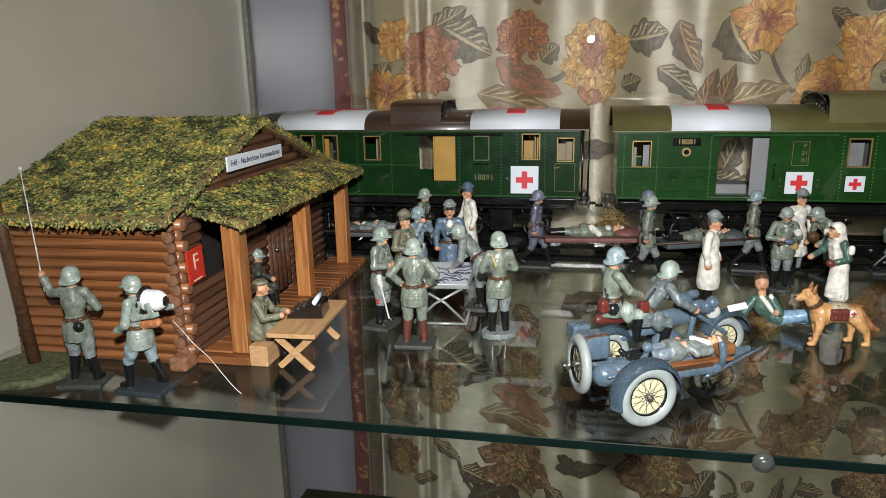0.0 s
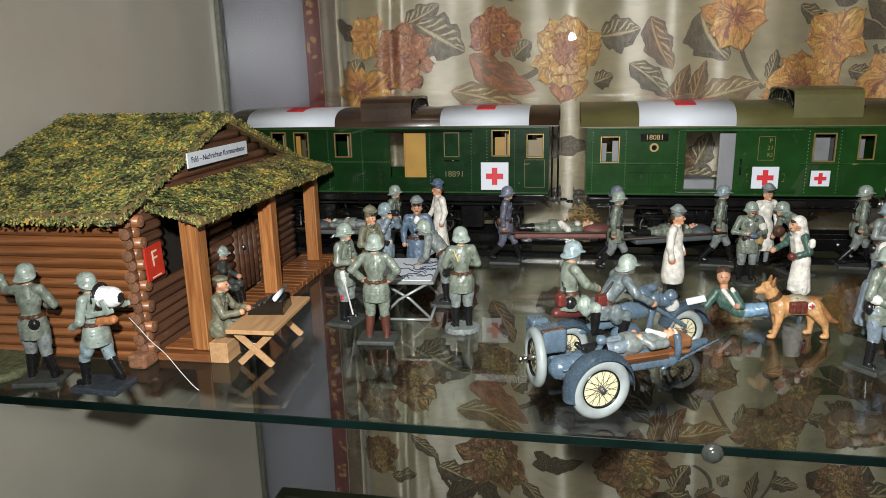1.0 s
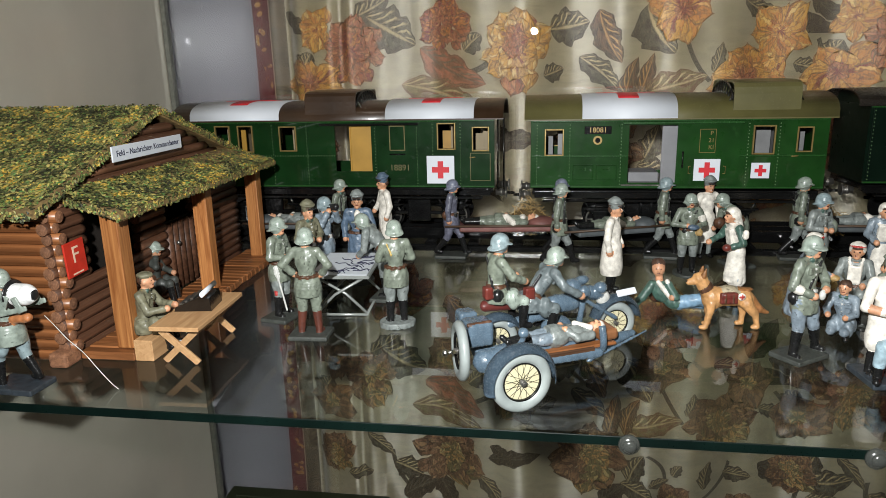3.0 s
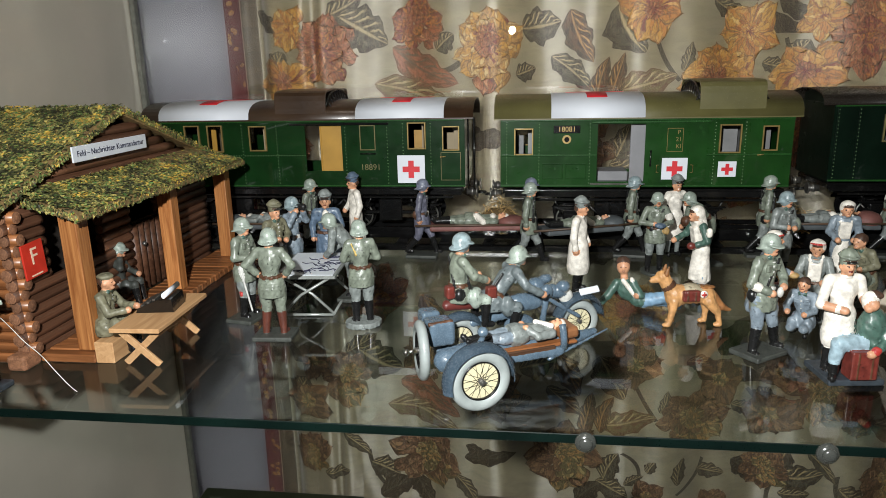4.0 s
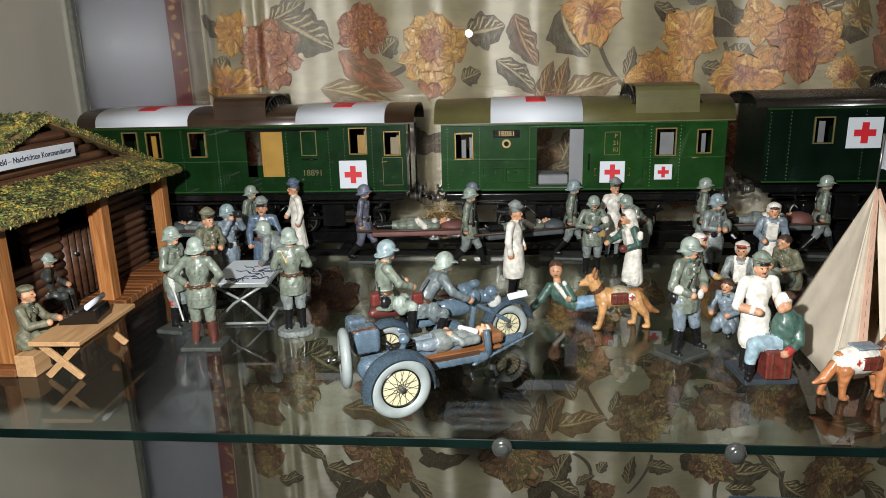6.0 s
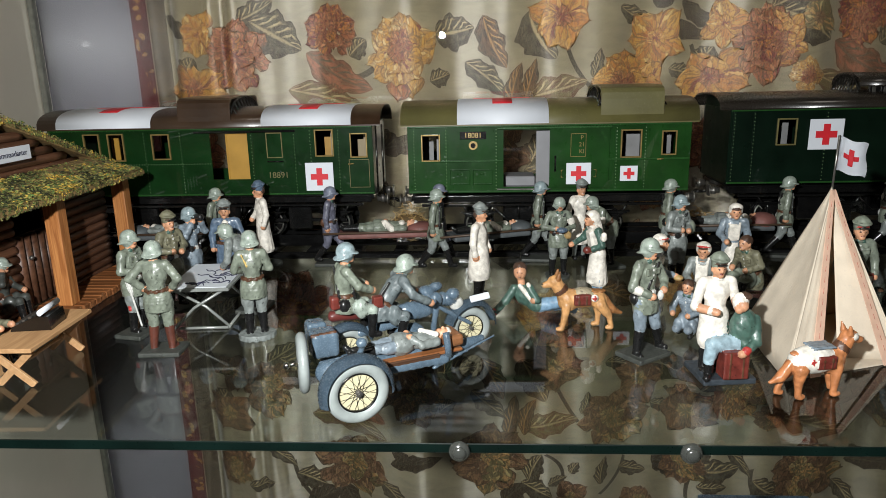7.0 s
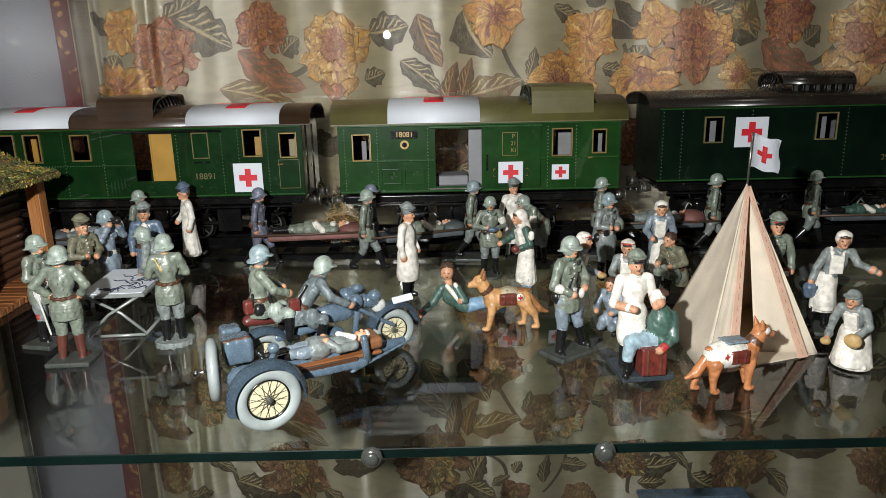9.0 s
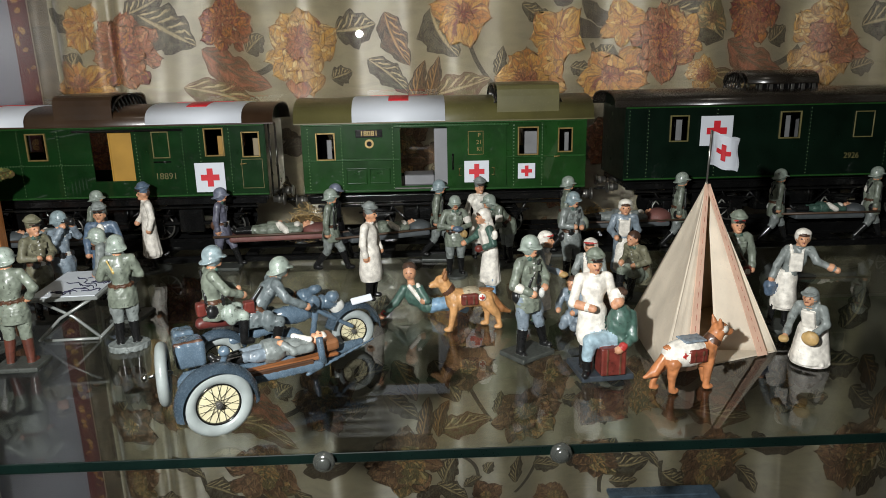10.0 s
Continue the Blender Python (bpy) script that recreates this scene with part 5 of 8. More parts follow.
        for q in (-3.6, -0.4, 2.6, 5.4):
            c.ell(ch + up * q + front * 5.1, (0.55, 0.55, 0.55), F("silver"), k=0.05)
        if belt:
            c.box(pe + up * 5.2 + front * 6.1, (1.3, 0.6, 1.1), F("silver"), (tilt, 0, 0), rnd=0.3, k=0.1)
    # arms
    for s, el, ha in ((1, J["le"], J["lh"]), (-1, J["re"], J["rh"])):
        sh = ch + up * 5.6 + np.array((7.6 * s * wide, 0, 0))
        c.cap(sh, el, 3.05, 2.65, S)
        wr = ha + (el - ha) * 0.22
        c.cap(el, wr, 2.6, 2.1, S)
        c.cap(el * 0.12 + wr * 0.88, wr, 2.55, 2.5, S, 0.15)
        c.ell(ha, (2.1, 2.3, 2.3), F(hands_bare), k=0.3)
        if armband and s > 0:
            c.cap(sh * 0.5 + el * 0.5, sh * 0.35 + el * 0.65, 3.45, 3.4, F("whitecoat"), 0.1)
    # head
    c.cap(ne - up * 1.5, ne + np.array((0, -0.3, 2.5)), 2.7, 2.5, F("skin"), 0.5)
    c.ell(ne + np.array((0, 0, -0.6)), (3.7, 3.6, 1.3), C, k=0.3)
    c.ell(he, (3.9, 4.6, 5.0), F("skin"))
    c.ell(he + np.array((0, -4.6, -0.6)), (0.8, 1.2, 1.2), F("skin"))
    c.ell(he + np.array((0, -2.8, -3.6)), (2.0, 1.9, 1.6), F("skin"))
    for s in (-1, 1):
        c.ell(he + np.array((1.65 * s, -4.1, 0.5)), (0.6, 0.55, 0.4), F("hair"), k=0.05)
        c.ell(he + np.array((3.8 * s, 0.2, -0.6)), (0.8, 1.2, 1.6), F("skin"), k=0.3)
    c.ell(he + np.array((0, -4.35, -2.5)), (0.9, 0.6, 0.32), F("redbag"), k=0.05)
    if hat.startswith("helmet"):
        h = F(hat)
        c.ell(he + np.array((0, 0.2, 2.4)), (5.0, 5.8, 5.0), h, k=0.4)
        c.cap(he + np.array((0, -0.3, 2.6)), he + np.array((0, 0.6, 0.6)), 5.0, 5.3, h, 0.8)
        c.ell(he + np.array((0, -3.8, 1.2)), (5.1, 4.5, 0.85), h, (12, 0, 0), k=0.7)
        c.ell(he + np.array((0, 2.6, -1.2)), (6.4, 5.6, 1.1), h, (-12, 0, 0), k=0.8)
        c.ell(he + np.array((0, 1.0, -0.2)), (5.8, 4.4, 1.6), h, k=1.2)
    elif hat.startswith("cap"):
        h = F(hat.split(":")[1])
        c.ell(he + np.array((0, 0.3, 3.6)), (4.5, 5.1, 2.0), F("hair") if "band" not in hat else F("redstripe"), k=0.2)
        c.ell(he + np.array((0, 0.0, 6.0)), (5.7, 6.3, 1.7), h, (8, 0, 0), k=0.3)
        c.cap(he + np.array((0, 0.2, 3.6)), he + np.array((0, 0.2, 5.4)), 4.6, 5.0, h, 0.3)
        c.ell(he + np.array((0, -4.8, 2.8)), (3.4, 2.4, 0.7), F("black"), (-18, 0, 0), k=0.15)
        c.ell(he + np.array((0, 2.2, 0.6)), (4.0, 3.4, 3.4), F("hair"), k=0.3)
    elif hat.startswith("flat"):
        h = F(hat.split(":")[1])
        c.ell(he + np.array((0, 0.5, 4.0)), (4.6, 5.3, 2.3), h, k=0.3)
        c.ell(he + np.array((0, 2.2, 0.6)), (4.0, 3.4, 3.4), F("hair"), k=0.3)
    elif hat.startswith("scarf"):
        h = F("whitecoat")
        c.ell(he + np.array((0, 2.0, 1.4)), (5.3, 5.0, 5.8), h, k=0.3)
        c.ell(he + np.array((0, 0.6, 3.9)), (5.1, 4.6, 3.2), h, k=0.6)
        c.ell(he + np.array((0, -0.9, 3.1)), (3.7, 3.9, 2.0), F("hair"), k=0.1)
        if "drape" in hat:
            c.cap(he + np.array((0, 3.6, 0)), ne + np.array((0, 5.2, -7)), 3.8, 3.9, h, 1.0)
        if "band" in hat:
            c.ell(he + np.array((0, 0.0, 3.9)), (5.2, 5.0, 0.75), F("redstripe"), (-6, 0, 0), k=0.1)
    elif hat == "bandage":
        c.ell(he + np.array((0, 0.6, 2.6)), (4.4, 5.0, 3.2), F("whitecoat"), k=0.3)
        c.ell(he + np.array((0, 1.8, 0.4)), (4.1, 3.8, 3.8), F("hair"), k=0.2)
    elif hat == "hood":
        c.ell(he + np.array((0, 1.6, 1.0)), (5.2, 5.2, 6.0), F("grey"), k=0.3)
        c.cap(he + np.array((0, 3, 0)), ne + np.array((0, 4.5, -4)), 4.4, 5.0, F("grey"), 1.0)
    elif hat == "hair":
        c.ell(he + np.array((0, 1.0, 1.8)), (4.4, 4.9, 4.3), F("hair"), k=0.3)
    if extra:
        extra(c, J)
    low = 0.0
    if base == "plate":
        c.box((0, 0, 1.5), (13.5, 10.5, 1.6), F("base"), rnd=0.7)
    elif base == "long":
        c.box((0, 0.5, 1.5), (9.5, 15, 1.6), F("base"), rnd=0.7)
    elif base == "blue":
        c.box((0, 0, 1.7), (11, 16, 1.9), F("base_blue"), rnd=0.7)
    elif base == "round":
        c.disc((0, 0, 1.9), 12.5, 10.5, 2.0, F("grey"))
    elif base == "oval":
        c.disc((0, 0.5, 1.2), 11, 14, 1.4, F("base"))
    sc = tall * 1000 / 75.0
    turn = Matrix.Rotation(radians(yaw), 3, "Z")
    if lay is not None:
        turn = lay
    me = c.mesh(name, FM, turn, sc, vox)
    ob = new(name, me)
    ob.location = (x, y, z)
    return tagged(ob, label, category, group)


def pack(c, J):
    ch = J["chest"]
    c.box(ch + (0, 7, 1), (5.5, 2.6, 6), F("leather"), rnd=1.2)
    c.cap(ch + (5, -4.5, 6), ch + (-5, -5, -6), 0.7, 0.7, F("black"), 0.1)


def straps(c, J):
    ch, pe = J["chest"], J["pelvis"]
    c.cap(ch + (5.2, -4.2, 6.5), pe + (-5.5, -5, 5), 0.7, 0.7, F("black"), 0.1)
    c.cap(ch + (5.2, 4.4, 6.5), pe + (-5.5, 5, 5), 0.7, 0.7, F("black"), 0.1)
    c.ell(pe + (-7.5, 2.5, 0), (2.6, 3, 3.6), F("black"), k=0.2)


def harness(c, J):
    """Carrying straps of a stretcher bearer, with a tin on the back."""
    ch, pe = J["chest"], J["pelvis"]
    for s in (1, -1):
        c.cap(ch + (4.5 * s, -4.4, 6.5), pe + (6.5 * s, -4.5, 5), 0.75, 0.75, F("black"), 0.1)
        c.cap(ch + (4.5 * s, 4.6, 6.5), ch + (-2 * s, 5.4, -4), 0.75, 0.75, F("black"), 0.1)
    c.ell(pe + (-7.2, 2, -2), (2.6, 3.2, 3.8), F("black"), k=0.2)
    c.ell(pe + (7.2, 3, -1), (2.4, 3.4, 4.2), F("silver"), k=0.2)


BEAR = dict(le=(10.5, 1.5, 47), lh=(9.5, 1, 36), re=(-10.5, 1.5, 47), rh=(-9.5, 1, 36))
# signals group by the cabin
def aerial(c, J):
    c.cap(J["lh"] + (0, 0, -10), J["lh"] + (4, -3, 62), 0.55, 0.45, F("silver"), 0.1)
    c.ell(J["lh"] + (4, -3, 63.5), (1.2, 1.2, 1.6), F("silver"), k=0.1)
    c.ell(J["pelvis"] + (-4, 6, 1), (2.4, 2, 3), F("black"), k=0.2)


figure("grey-green toy soldier raising a wire aerial by the cabin", -0.296, 0.352, 192, "stand", tall=0.078, base="plate", extra=aerial,
       change=dict(le=(14, -3, 58), lh=(19, -5, 69), re=(-13, -2, 49), rh=(-6, -7, 47), lk=(5, -2, 20.5), la=(6, 0, 6.5), rk=(-6, 2, 20.5), ra=(-9, 2, 6.5)))


def reel(c, J):
    """Cable drum in a bracket frame on the back, a tan canister below."""
    ch = J["chest"]
    for s in (-1, 1):
        c.box(ch + (7.6 * s, 11, -1.5), (0.7, 10, 1.6), F("helmet"), (14, 0, 0), rnd=0.5)
        c.box(ch + (7.6 * s, 6, 2.5), (0.7, 2.0, 5.5), F("helmet"), (-25, 0, 0), rnd=0.5)
        c.box(ch + (7.6 * s, 15, 2.5), (0.7, 2.0, 5.0), F("helmet"), (25, 0, 0), rnd=0.5)
    c.cap(ch + (0, 8.6, 6.5), ch + (0, 14.6, 6.5), 6.4, 6.4, F("reel_white"), 0.1)
    c.ell(ch + (0, 6.8, 6.5), (8.8, 1.6, 8.8), F("black"), k=0.1)
    c.ell(ch + (0, 17.2, 6.5), (5.2, 4.4, 5.2), F("reel_white"), k=0.1)
    c.ell(ch + (0, 20.6, 6.5), (3.0, 1.4, 3.0), F("black"), k=0.1)
    c.cap(ch + (2, 6, -8.5), ch + (2, 15, -7), 2.8, 2.8, F("rust"), 0.2)


figure("grey toy soldier carrying a cable reel on his back", -0.25, 0.349, -92, "stride", tall=0.075, coat="helmet", legs="helmet_blue", base="blue", extra=reel, hat="helmet",
       change=dict(le=(11, -1, 47), lh=(9, -9, 42), re=(-11, 0, 47), rh=(-9, -8, 43), la=(4.5, -8.5, 7), ra=(-4.2, 10, 8)))
figure("brown-green toy clerk typing on a bench", -0.197, 0.409, 98, "seat", coat="olive", legs="olive", hat="flat:olive", base="", tall=0.075, z=-0.001,
       change=dict(le=(10.5, -3, 33), lh=(5, -15, 33), re=(-10.5, -3, 33), rh=(-6, -14, 34)), belt=None, skirt=4)
# coat and legs take the dark base colour to paint in the porch shade
figure("grey toy soldier with field telephone on the cabin porch", -0.243, 0.497, 100, "seat", coat="base", legs="base", tall=0.072, base="", z=-0.002, change=dict(rh=(-5, -2, 48), re=(-12, -4, 40)))

# officers round the map table
def sabre(c, J):
    c.cap(J["pelvis"] + (8.5, -1, 2), J["pelvis"] + (9, -14, -27), 0.85, 0.7, F("silver"), 0.1)
    c.cap(J["pelvis"] + (5.5, 0, -8), J["lk"] + (2.9, 0, 0), 1.6, 1.2, F("redstripe"), 0.1)
    c.cap(J["pelvis"] + (-5.5, 0, -8), J["rk"] + (-2.9, 0, 0), 1.6, 1.2, F("redstripe"), 0.1)


figure("grey-green toy officer with folded arms and a sabre", -0.134, 0.481, 78, "front", tall=0.0785, extra=lambda c, J: (c.cap(J["pelvis"] + (-7.5, -2, 2), J["pelvis"] + (-9, -10, -28), 0.85, 0.7, F("silver"), 0.1), c.cap(J["pelvis"] + (-5.5, 0, -8), J["rk"] + (-2.9, 0, 0), 1.6, 1.2, F("redstripe"), 0.1)))
figure("grey-green toy officer with hands on hips and brown boots", -0.1, 0.447, 183, "hips", coat="field", legs="field", boots="boot_brown", tall=0.0785, base="plate", extra=lambda c, J: c.cap(J["pelvis"] + (5.5, 0, -8), J["lk"] + (2.9, 0, 0), 1.6, 1.2, F("redstripe"), 0.1), wide=1.06)
figure("grey-green toy officer with gold cords on a round base", -0.043, 0.474, 200, "front", coat="field", tall=0.0785, base="round", extra=lambda c, J: c.cap(J["chest"] + (6, 4.2, 6.5), J["chest"] + (3.5, 5.0, -1), 0.6, 0.6, F("gold_"), 0.1))
figure("grey toy officer bending over the map", -0.064, 0.534, -96, "bend", coat="grey", hat="helmet", tall=0.08, base="plate", skirt=9)


def lapels(c, J):
    c.ell(J["chest"] + (0, -4.6, 4), (2.8, 1.6, 4), F("whitecoat"), k=0.2)
    for s in (-2.2, 2.2):
        for k in range(3):
            c.ell(J["chest"] + (s, -5.4, -3 - 4 * k), (0.6, 0.6, 0.6), F("silver"), k=0.1)


figure("smiling toy officer in a blue leather coat and peaked cap", -0.098, 0.577, 12, "stand", coat="blue", legs="blue", hat="cap:grey", tall=0.08, base="oval", skirt=19, extra=lapels, wide=1.1, change=dict(le=(12, -2, 48), lh=(8, -8, 44)))
figure("brown-green toy officer in a peaked cap", -0.129, 0.535, 60, "front", coat="olive", legs="olive", hat="cap:olive", tall=0.079, base="oval")
figure("blue-grey toy soldier looking through field glasses", -0.124, 0.562, 70, "bino", coat="bluegrey", hat="helmet_blue", tall=0.079, base="oval", extra=lambda c, J: c.cap(J["head"] + (0, -6, -0.5), J["head"] + (0, -11.5, 0), 2.4, 2.8, F("black"), 0.1))
figure("grey-green toy bearer with stretcher straps", -0.142, 0.668, 80, "stride", tall=0.077, extra=harness, change=BEAR, armband=True, base="long")
figure("toy doctor in a white coat and blue peaked cap", -0.094, 0.662, -60, "stand", coat="whitecoat", legs="boot", hat="cap:blue", tall=0.082, base="oval", skirt=24, skirt_w=0.8, belt=None, change=dict(re=(-11.5, -2, 48), rh=(-7, -8, 42)))
# stretcher parties
figure("violet-grey toy bearer walking with a stretcher", -0.028, 0.664, 88, "stride", coat="violet", legs="violet", hat="helmet_violet", tall=0.0775, base="long", extra=lambda c, J: c.ell(J["pelvis"] + (-6, 5, 4), (3, 3, 4), F("leather"), k=0.2), change=BEAR)
figure("grey-green toy bearer with pouch and stretcher straps", 0.076, 0.64, 84, "stride", coat="field", tall=0.078, base="", extra=harness, change=BEAR, armband=True)
figure("violet-grey toy bearer behind a stretcher", 0.0765, 0.674, 88, "stride", coat="violet", legs="violet", hat="helmet_violet", tall=0.077, base="", change=BEAR)
figure("grey-green toy bearer holding stretcher poles", 0.174, 0.676, 84, "stride", coat="field", hat="helmet_blue", tall=0.078, base="long", extra=harness, change=BEAR, armband=True)
figure("toy surgeon in a white smock and grey cap", 0.1165, 0.557, 70, "stand", coat="whitecoat", legs="whitecoat", hat="cap:grey", tall=0.0785, base="", skirt=19, skirt_w=0.95, wide=1.12, belt=None, change=dict(re=(-10.5, 1, 47), rh=(-10, -1, 36), le=(10.5, -1, 47), lh=(9, -5, 38)))


def loaf(c, J):
    c.ell((0.5, -11, 46.5), (5, 3, 2.6), F("blue"), k=0.3)
    c.ell((7, -8, 41), (3, 2.5, 3.4), F("straw"), k=0.3)
    straps(c, J)


figure("grey-green toy soldier holding bread and a mug", 0.187, 0.619, 8, "front", coat="field", legs="grey", tall=0.0732, base="oval", extra=loaf, armband=True, wide=1.1, change=dict(re=(-14, -2, 48), le=(13, -2, 48), lk=(5, -1, 20.5), la=(5.5, .5, 5.5), rk=(-5, -1, 20.5), ra=(-5.5, .5, 5.5)))
figure("toy nurse in a white apron and headscarf reaching out", 0.212, 0.556, -75, "reach", coat="whitecoat", legs="jeans", sleeve="greenjacket", hat="scarf drape", tall=0.076, base="", skirt=25, skirt_w=0.76, apron="whitecoat", belt=None,
       extra=lambda c, J: (c.ell(J["lh"] + (0, -3, 0), (3, 3.4, 3), F("redbag"), k=0.2), c.cap(J["le"] + (2.6, 0, 6), J["le"] + (2.6, 0, 9), 2.2, 2.2, F("whitecoat"), 0.1)))
figure("toy medic in white with a dark cap", 0.213, 0.672, 20, "stand", coat="whitecoat", legs="grey", hat="cap:grey", tall=0.078, base="", skirt=20, belt=None)
figure("kneeling grey toy soldier with a drum-shaped canister", 0.238, 0.652, -70, "bend", coat="field", hat="helmet", tall=0.078, base="plate", armband=True, extra=lambda c, J: c.ell((0, -20, 40), (5, 5, 5), F("leather"), k=0.2))
# casualties and helpers
figure("toy soldier with a canteen and white armband", 0.2235, 0.441, 36, "stand", wide=0.94, coat="field", legs="bluegrey", hat="helmet", tall=0.0795, base="plate", armband=False, extra=lambda c, J: (straps(c, J), c.ell((3, -8.5, 41), (2.0, 1.8, 3.2), F("silver"), k=0.2), c.cap(J["re"] * 0.8 + J["rh"] * 0.2, J["re"] * 0.68 + J["rh"] * 0.32, 3.0, 2.95, F("whitecoat"), 0.1)),
       change=dict(re=(-12, 0, 46), rh=(-3, -8, 41), le=(12, -3, 48), lh=(5, -9, 44), lk=(7.5, -2, 20.5), la=(13, -1, 6), rk=(-4.5, -1, 20.5), ra=(-7, -1, 5)))
figure("toy nurse with a red-trimmed headscarf feeding a soldier", 0.238, 0.492, 62, "reach", coat="bluegrey", legs="greenjacket", hat="scarf band", tall=0.072, base="", skirt=25, apron="whitecoat", belt=None, extra=lambda c, J: c.ell(J["rh"] + (0, -2, -1), (3.6, 3.2, 2.2), F("straw"), k=0.2))
figure("small kneeling toy boy in blue", 0.261, 0.475, -40, "kneel", coat="bluegrey", legs="bluegrey", hat="hair", tall=0.066, base="", belt=None, skirt=4,
       change=dict(pelvis=(0, 3, 13), chest=(0, 0, 28), neck=(0, -2, 36), head=(0, -3.5, 42), lk=(5, -9, 9), la=(5, -3, 4.5), rk=(-5, -8, 8), ra=(-5, 3, 4.5), le=(10, -6, 24), lh=(6, -14, 22), re=(-10, -6, 24), rh=(-6, -14, 22)))
figure("seated toy soldier with a bandaged head", 0.28, 0.511, -25, "seat", coat="grey", legs="grey", hat="scarf band", tall=0.075, base="plate", apron="whitecoat")


def barber_group():
    def extra(c, J):
        c.box((5, -2, 1.8), (16, 15, 1.9), F("base_blue"), rnd=0.7)
        # red chest
        c.box((7, -14, 13), (7.5, 5.5, 8.5), F("redbag"), rnd=0.6)
        for s in (-4, 4):
            c.box((7 + s, -19.4, 13), (0.6, 0.4, 8), F("leather"), rnd=0.2)
        # seated patient in a green jacket, seen from behind
        c.ell((14, -9, 33), (8, 7, 12), F("greenjacket"))
        c.ell((14, -8, 24), (8.5, 8, 6), F("greenjacket"))
        c.cap((20, -10, 38), (19, -16, 26), 3.4, 3.0, F("greenjacket"))
        c.cap((19, -16, 26), (12, -19, 22), 2.8, 2.4, F("greenjacket"))
        c.cap((12.6, -19, 22.6), (11.5, -19.3, 22), 2.5, 2.5, F("redstripe"), 0.1)
        c.ell((9.5, -19.5, 20.5), (2.6, 2.4, 2.4), F("skin"), k=0.3)
        c.cap((10, -10, 24), (-5, -12, 24), 5.2, 4.4, F("paleblue"))
        c.cap((-5, -12, 24), (-6.5, -12, 14), 4.2, 3.4, F("paleblue"))
        c.cap((-6.5, -12, 13), (-6.5, -12, 5.5), 3.0, 2.6, F("boot"), 0.4)
        c.cap((-6.5, -12, 4.5), (-9, -16, 4.3), 2.4, 2.0, F("boot"), 0.4)
        c.ell((11, -9, 49.5), (4.6, 4.8, 5.2), F("whitecoat"))
        c.ell((11, -11.5, 47.5), (3.6, 3.6, 4), F("skin"), k=0.2)
        c.ell((13.5, -9, 52.5), (3.8, 4.2, 2.6), F("hair"), k=0.2)
        # bare forearms of the medic
        for s, hand in ((1, J["lh"]), (-1, J["rh"])):
            el = J["le"] if s > 0 else J["re"]
            c.cap(el * 0.75 + hand * 0.25, hand, 2.75, 2.3, F("skin"), 0.1)
    figure("toy medic in white treating a seated man on a red chest", 0.258, 0.414, 6, "front", coat="whitecoat", legs="whitecoat", sleeve="whitecoat", hat="cap:field", tall=0.075, base="", skirt=17, skirt_w=0.85, belt=None, extra=extra, wide=1.15,
           change=dict(rh=(-4, -12, 44), lh=(9, -12, 45), re=(-13.5, -3, 45)))


barber_group()
figure("grey toy soldier with blue helmet and rifle straps", 0.285, 0.597, 30, "front", coat="grey", hat="helmet_blue", tall=0.078, base="", extra=lambda c, J: (straps(c, J), c.ell((12, -2, 47), (4, 4, 6), F("field"), k=0.4)))
figure("grey-green toy bearer at the head of a stretcher", 0.298, 0.68, 86, "stride", tall=0.078, base="long", extra=harness, change=BEAR, armband=True)
figure("toy nurse in blue dress, white scarf and apron", 0.324, 0.578, -10, "reach", coat="bluegrey", legs="boot", hat="scarf drape", tall=0.077, base="", skirt=25, skirt_w=0.85, apron="whitecoat", belt=None)
figure("seated dark-haired toy soldier in grey", 0.325, 0.540, -60, "seat", coat="olive", legs="field", hat="hair", tall=0.078, base="oval", z=0.0, change=dict(chest=(0, -1, 36), neck=(0, -4, 44), head=(0, -6.5, 49)))
figure("grey toy bearer carrying the foot of a stretcher", 0.41, 0.684, 80, "stride", tall=0.0785, base="long", extra=harness, change=BEAR, armband=True)
figure("grey-green toy bearer walking with a stretcher", 0.514, 0.697, 82, "stride", tall=0.0775, base="", extra=harness, change=BEAR, armband=True)
figure("grey toy bearer at the far stretcher", 0.612, 0.697, 82, "stride", tall=0.0775, base="", extra=harness, change=BEAR, armband=True)


def satchel(c, J):
    c.box(J["pelvis"] + (7.5, -2, -1), (2.4, 3.6, 3.4), F("redbag"), rnd=0.6)
    c.box(J["pelvis"] + (7.5, -5.8, -1), (1.4, 0.5, 1.6), F("whitecoat"), rnd=0.2, k=0.1)
    c.cap(J["chest"] + (-5, -4.6, 6.5), J["pelvis"] + (7, -4.5, 3), 0.7, 0.7, F("leather"), 0.1)


figure("green toy officer with a peaked cap and red satchel", 0.377, 0.489, -8, "stand", coat="field", legs="field", hat="cap band:field", tall=0.079, base="", extra=satchel)
figure("toy nurse in a white apron carrying a blue pail", 0.404, 0.474, -20, "stand", coat="grey", legs="boot", hat="scarf", tall=0.073, base="oval", skirt=22, skirt_w=0.85, apron="whitecoat", skirt_mat="whitecoat", belt=None,
       change=dict(pelvis=(3, 0, 38), chest=(7.5, -1, 53), neck=(9.5, -1.6, 61.5), head=(10.5, -3, 67), le=(20, -4, 52), lh=(33, -7, 47), re=(-4, -2, 47), rh=(-7, -4, 37), lk=(4, -1, 20.5), rk=(-3, -1, 20.5)),
       extra=lambda c, J: (c.cap((-7.5, -4, 32), (-7.5, -4, 28), 4.4, 3.4, F("blue"), 0.1), c.ell((-7.5, -4, 33), (3.8, 3.8, 1.2), F("whitecoat"), k=0.1), c.ell(J["lh"] * 0.7 + J["le"] * 0.3, (2.9, 2.9, 2.9), F("skin"), k=0.6)))
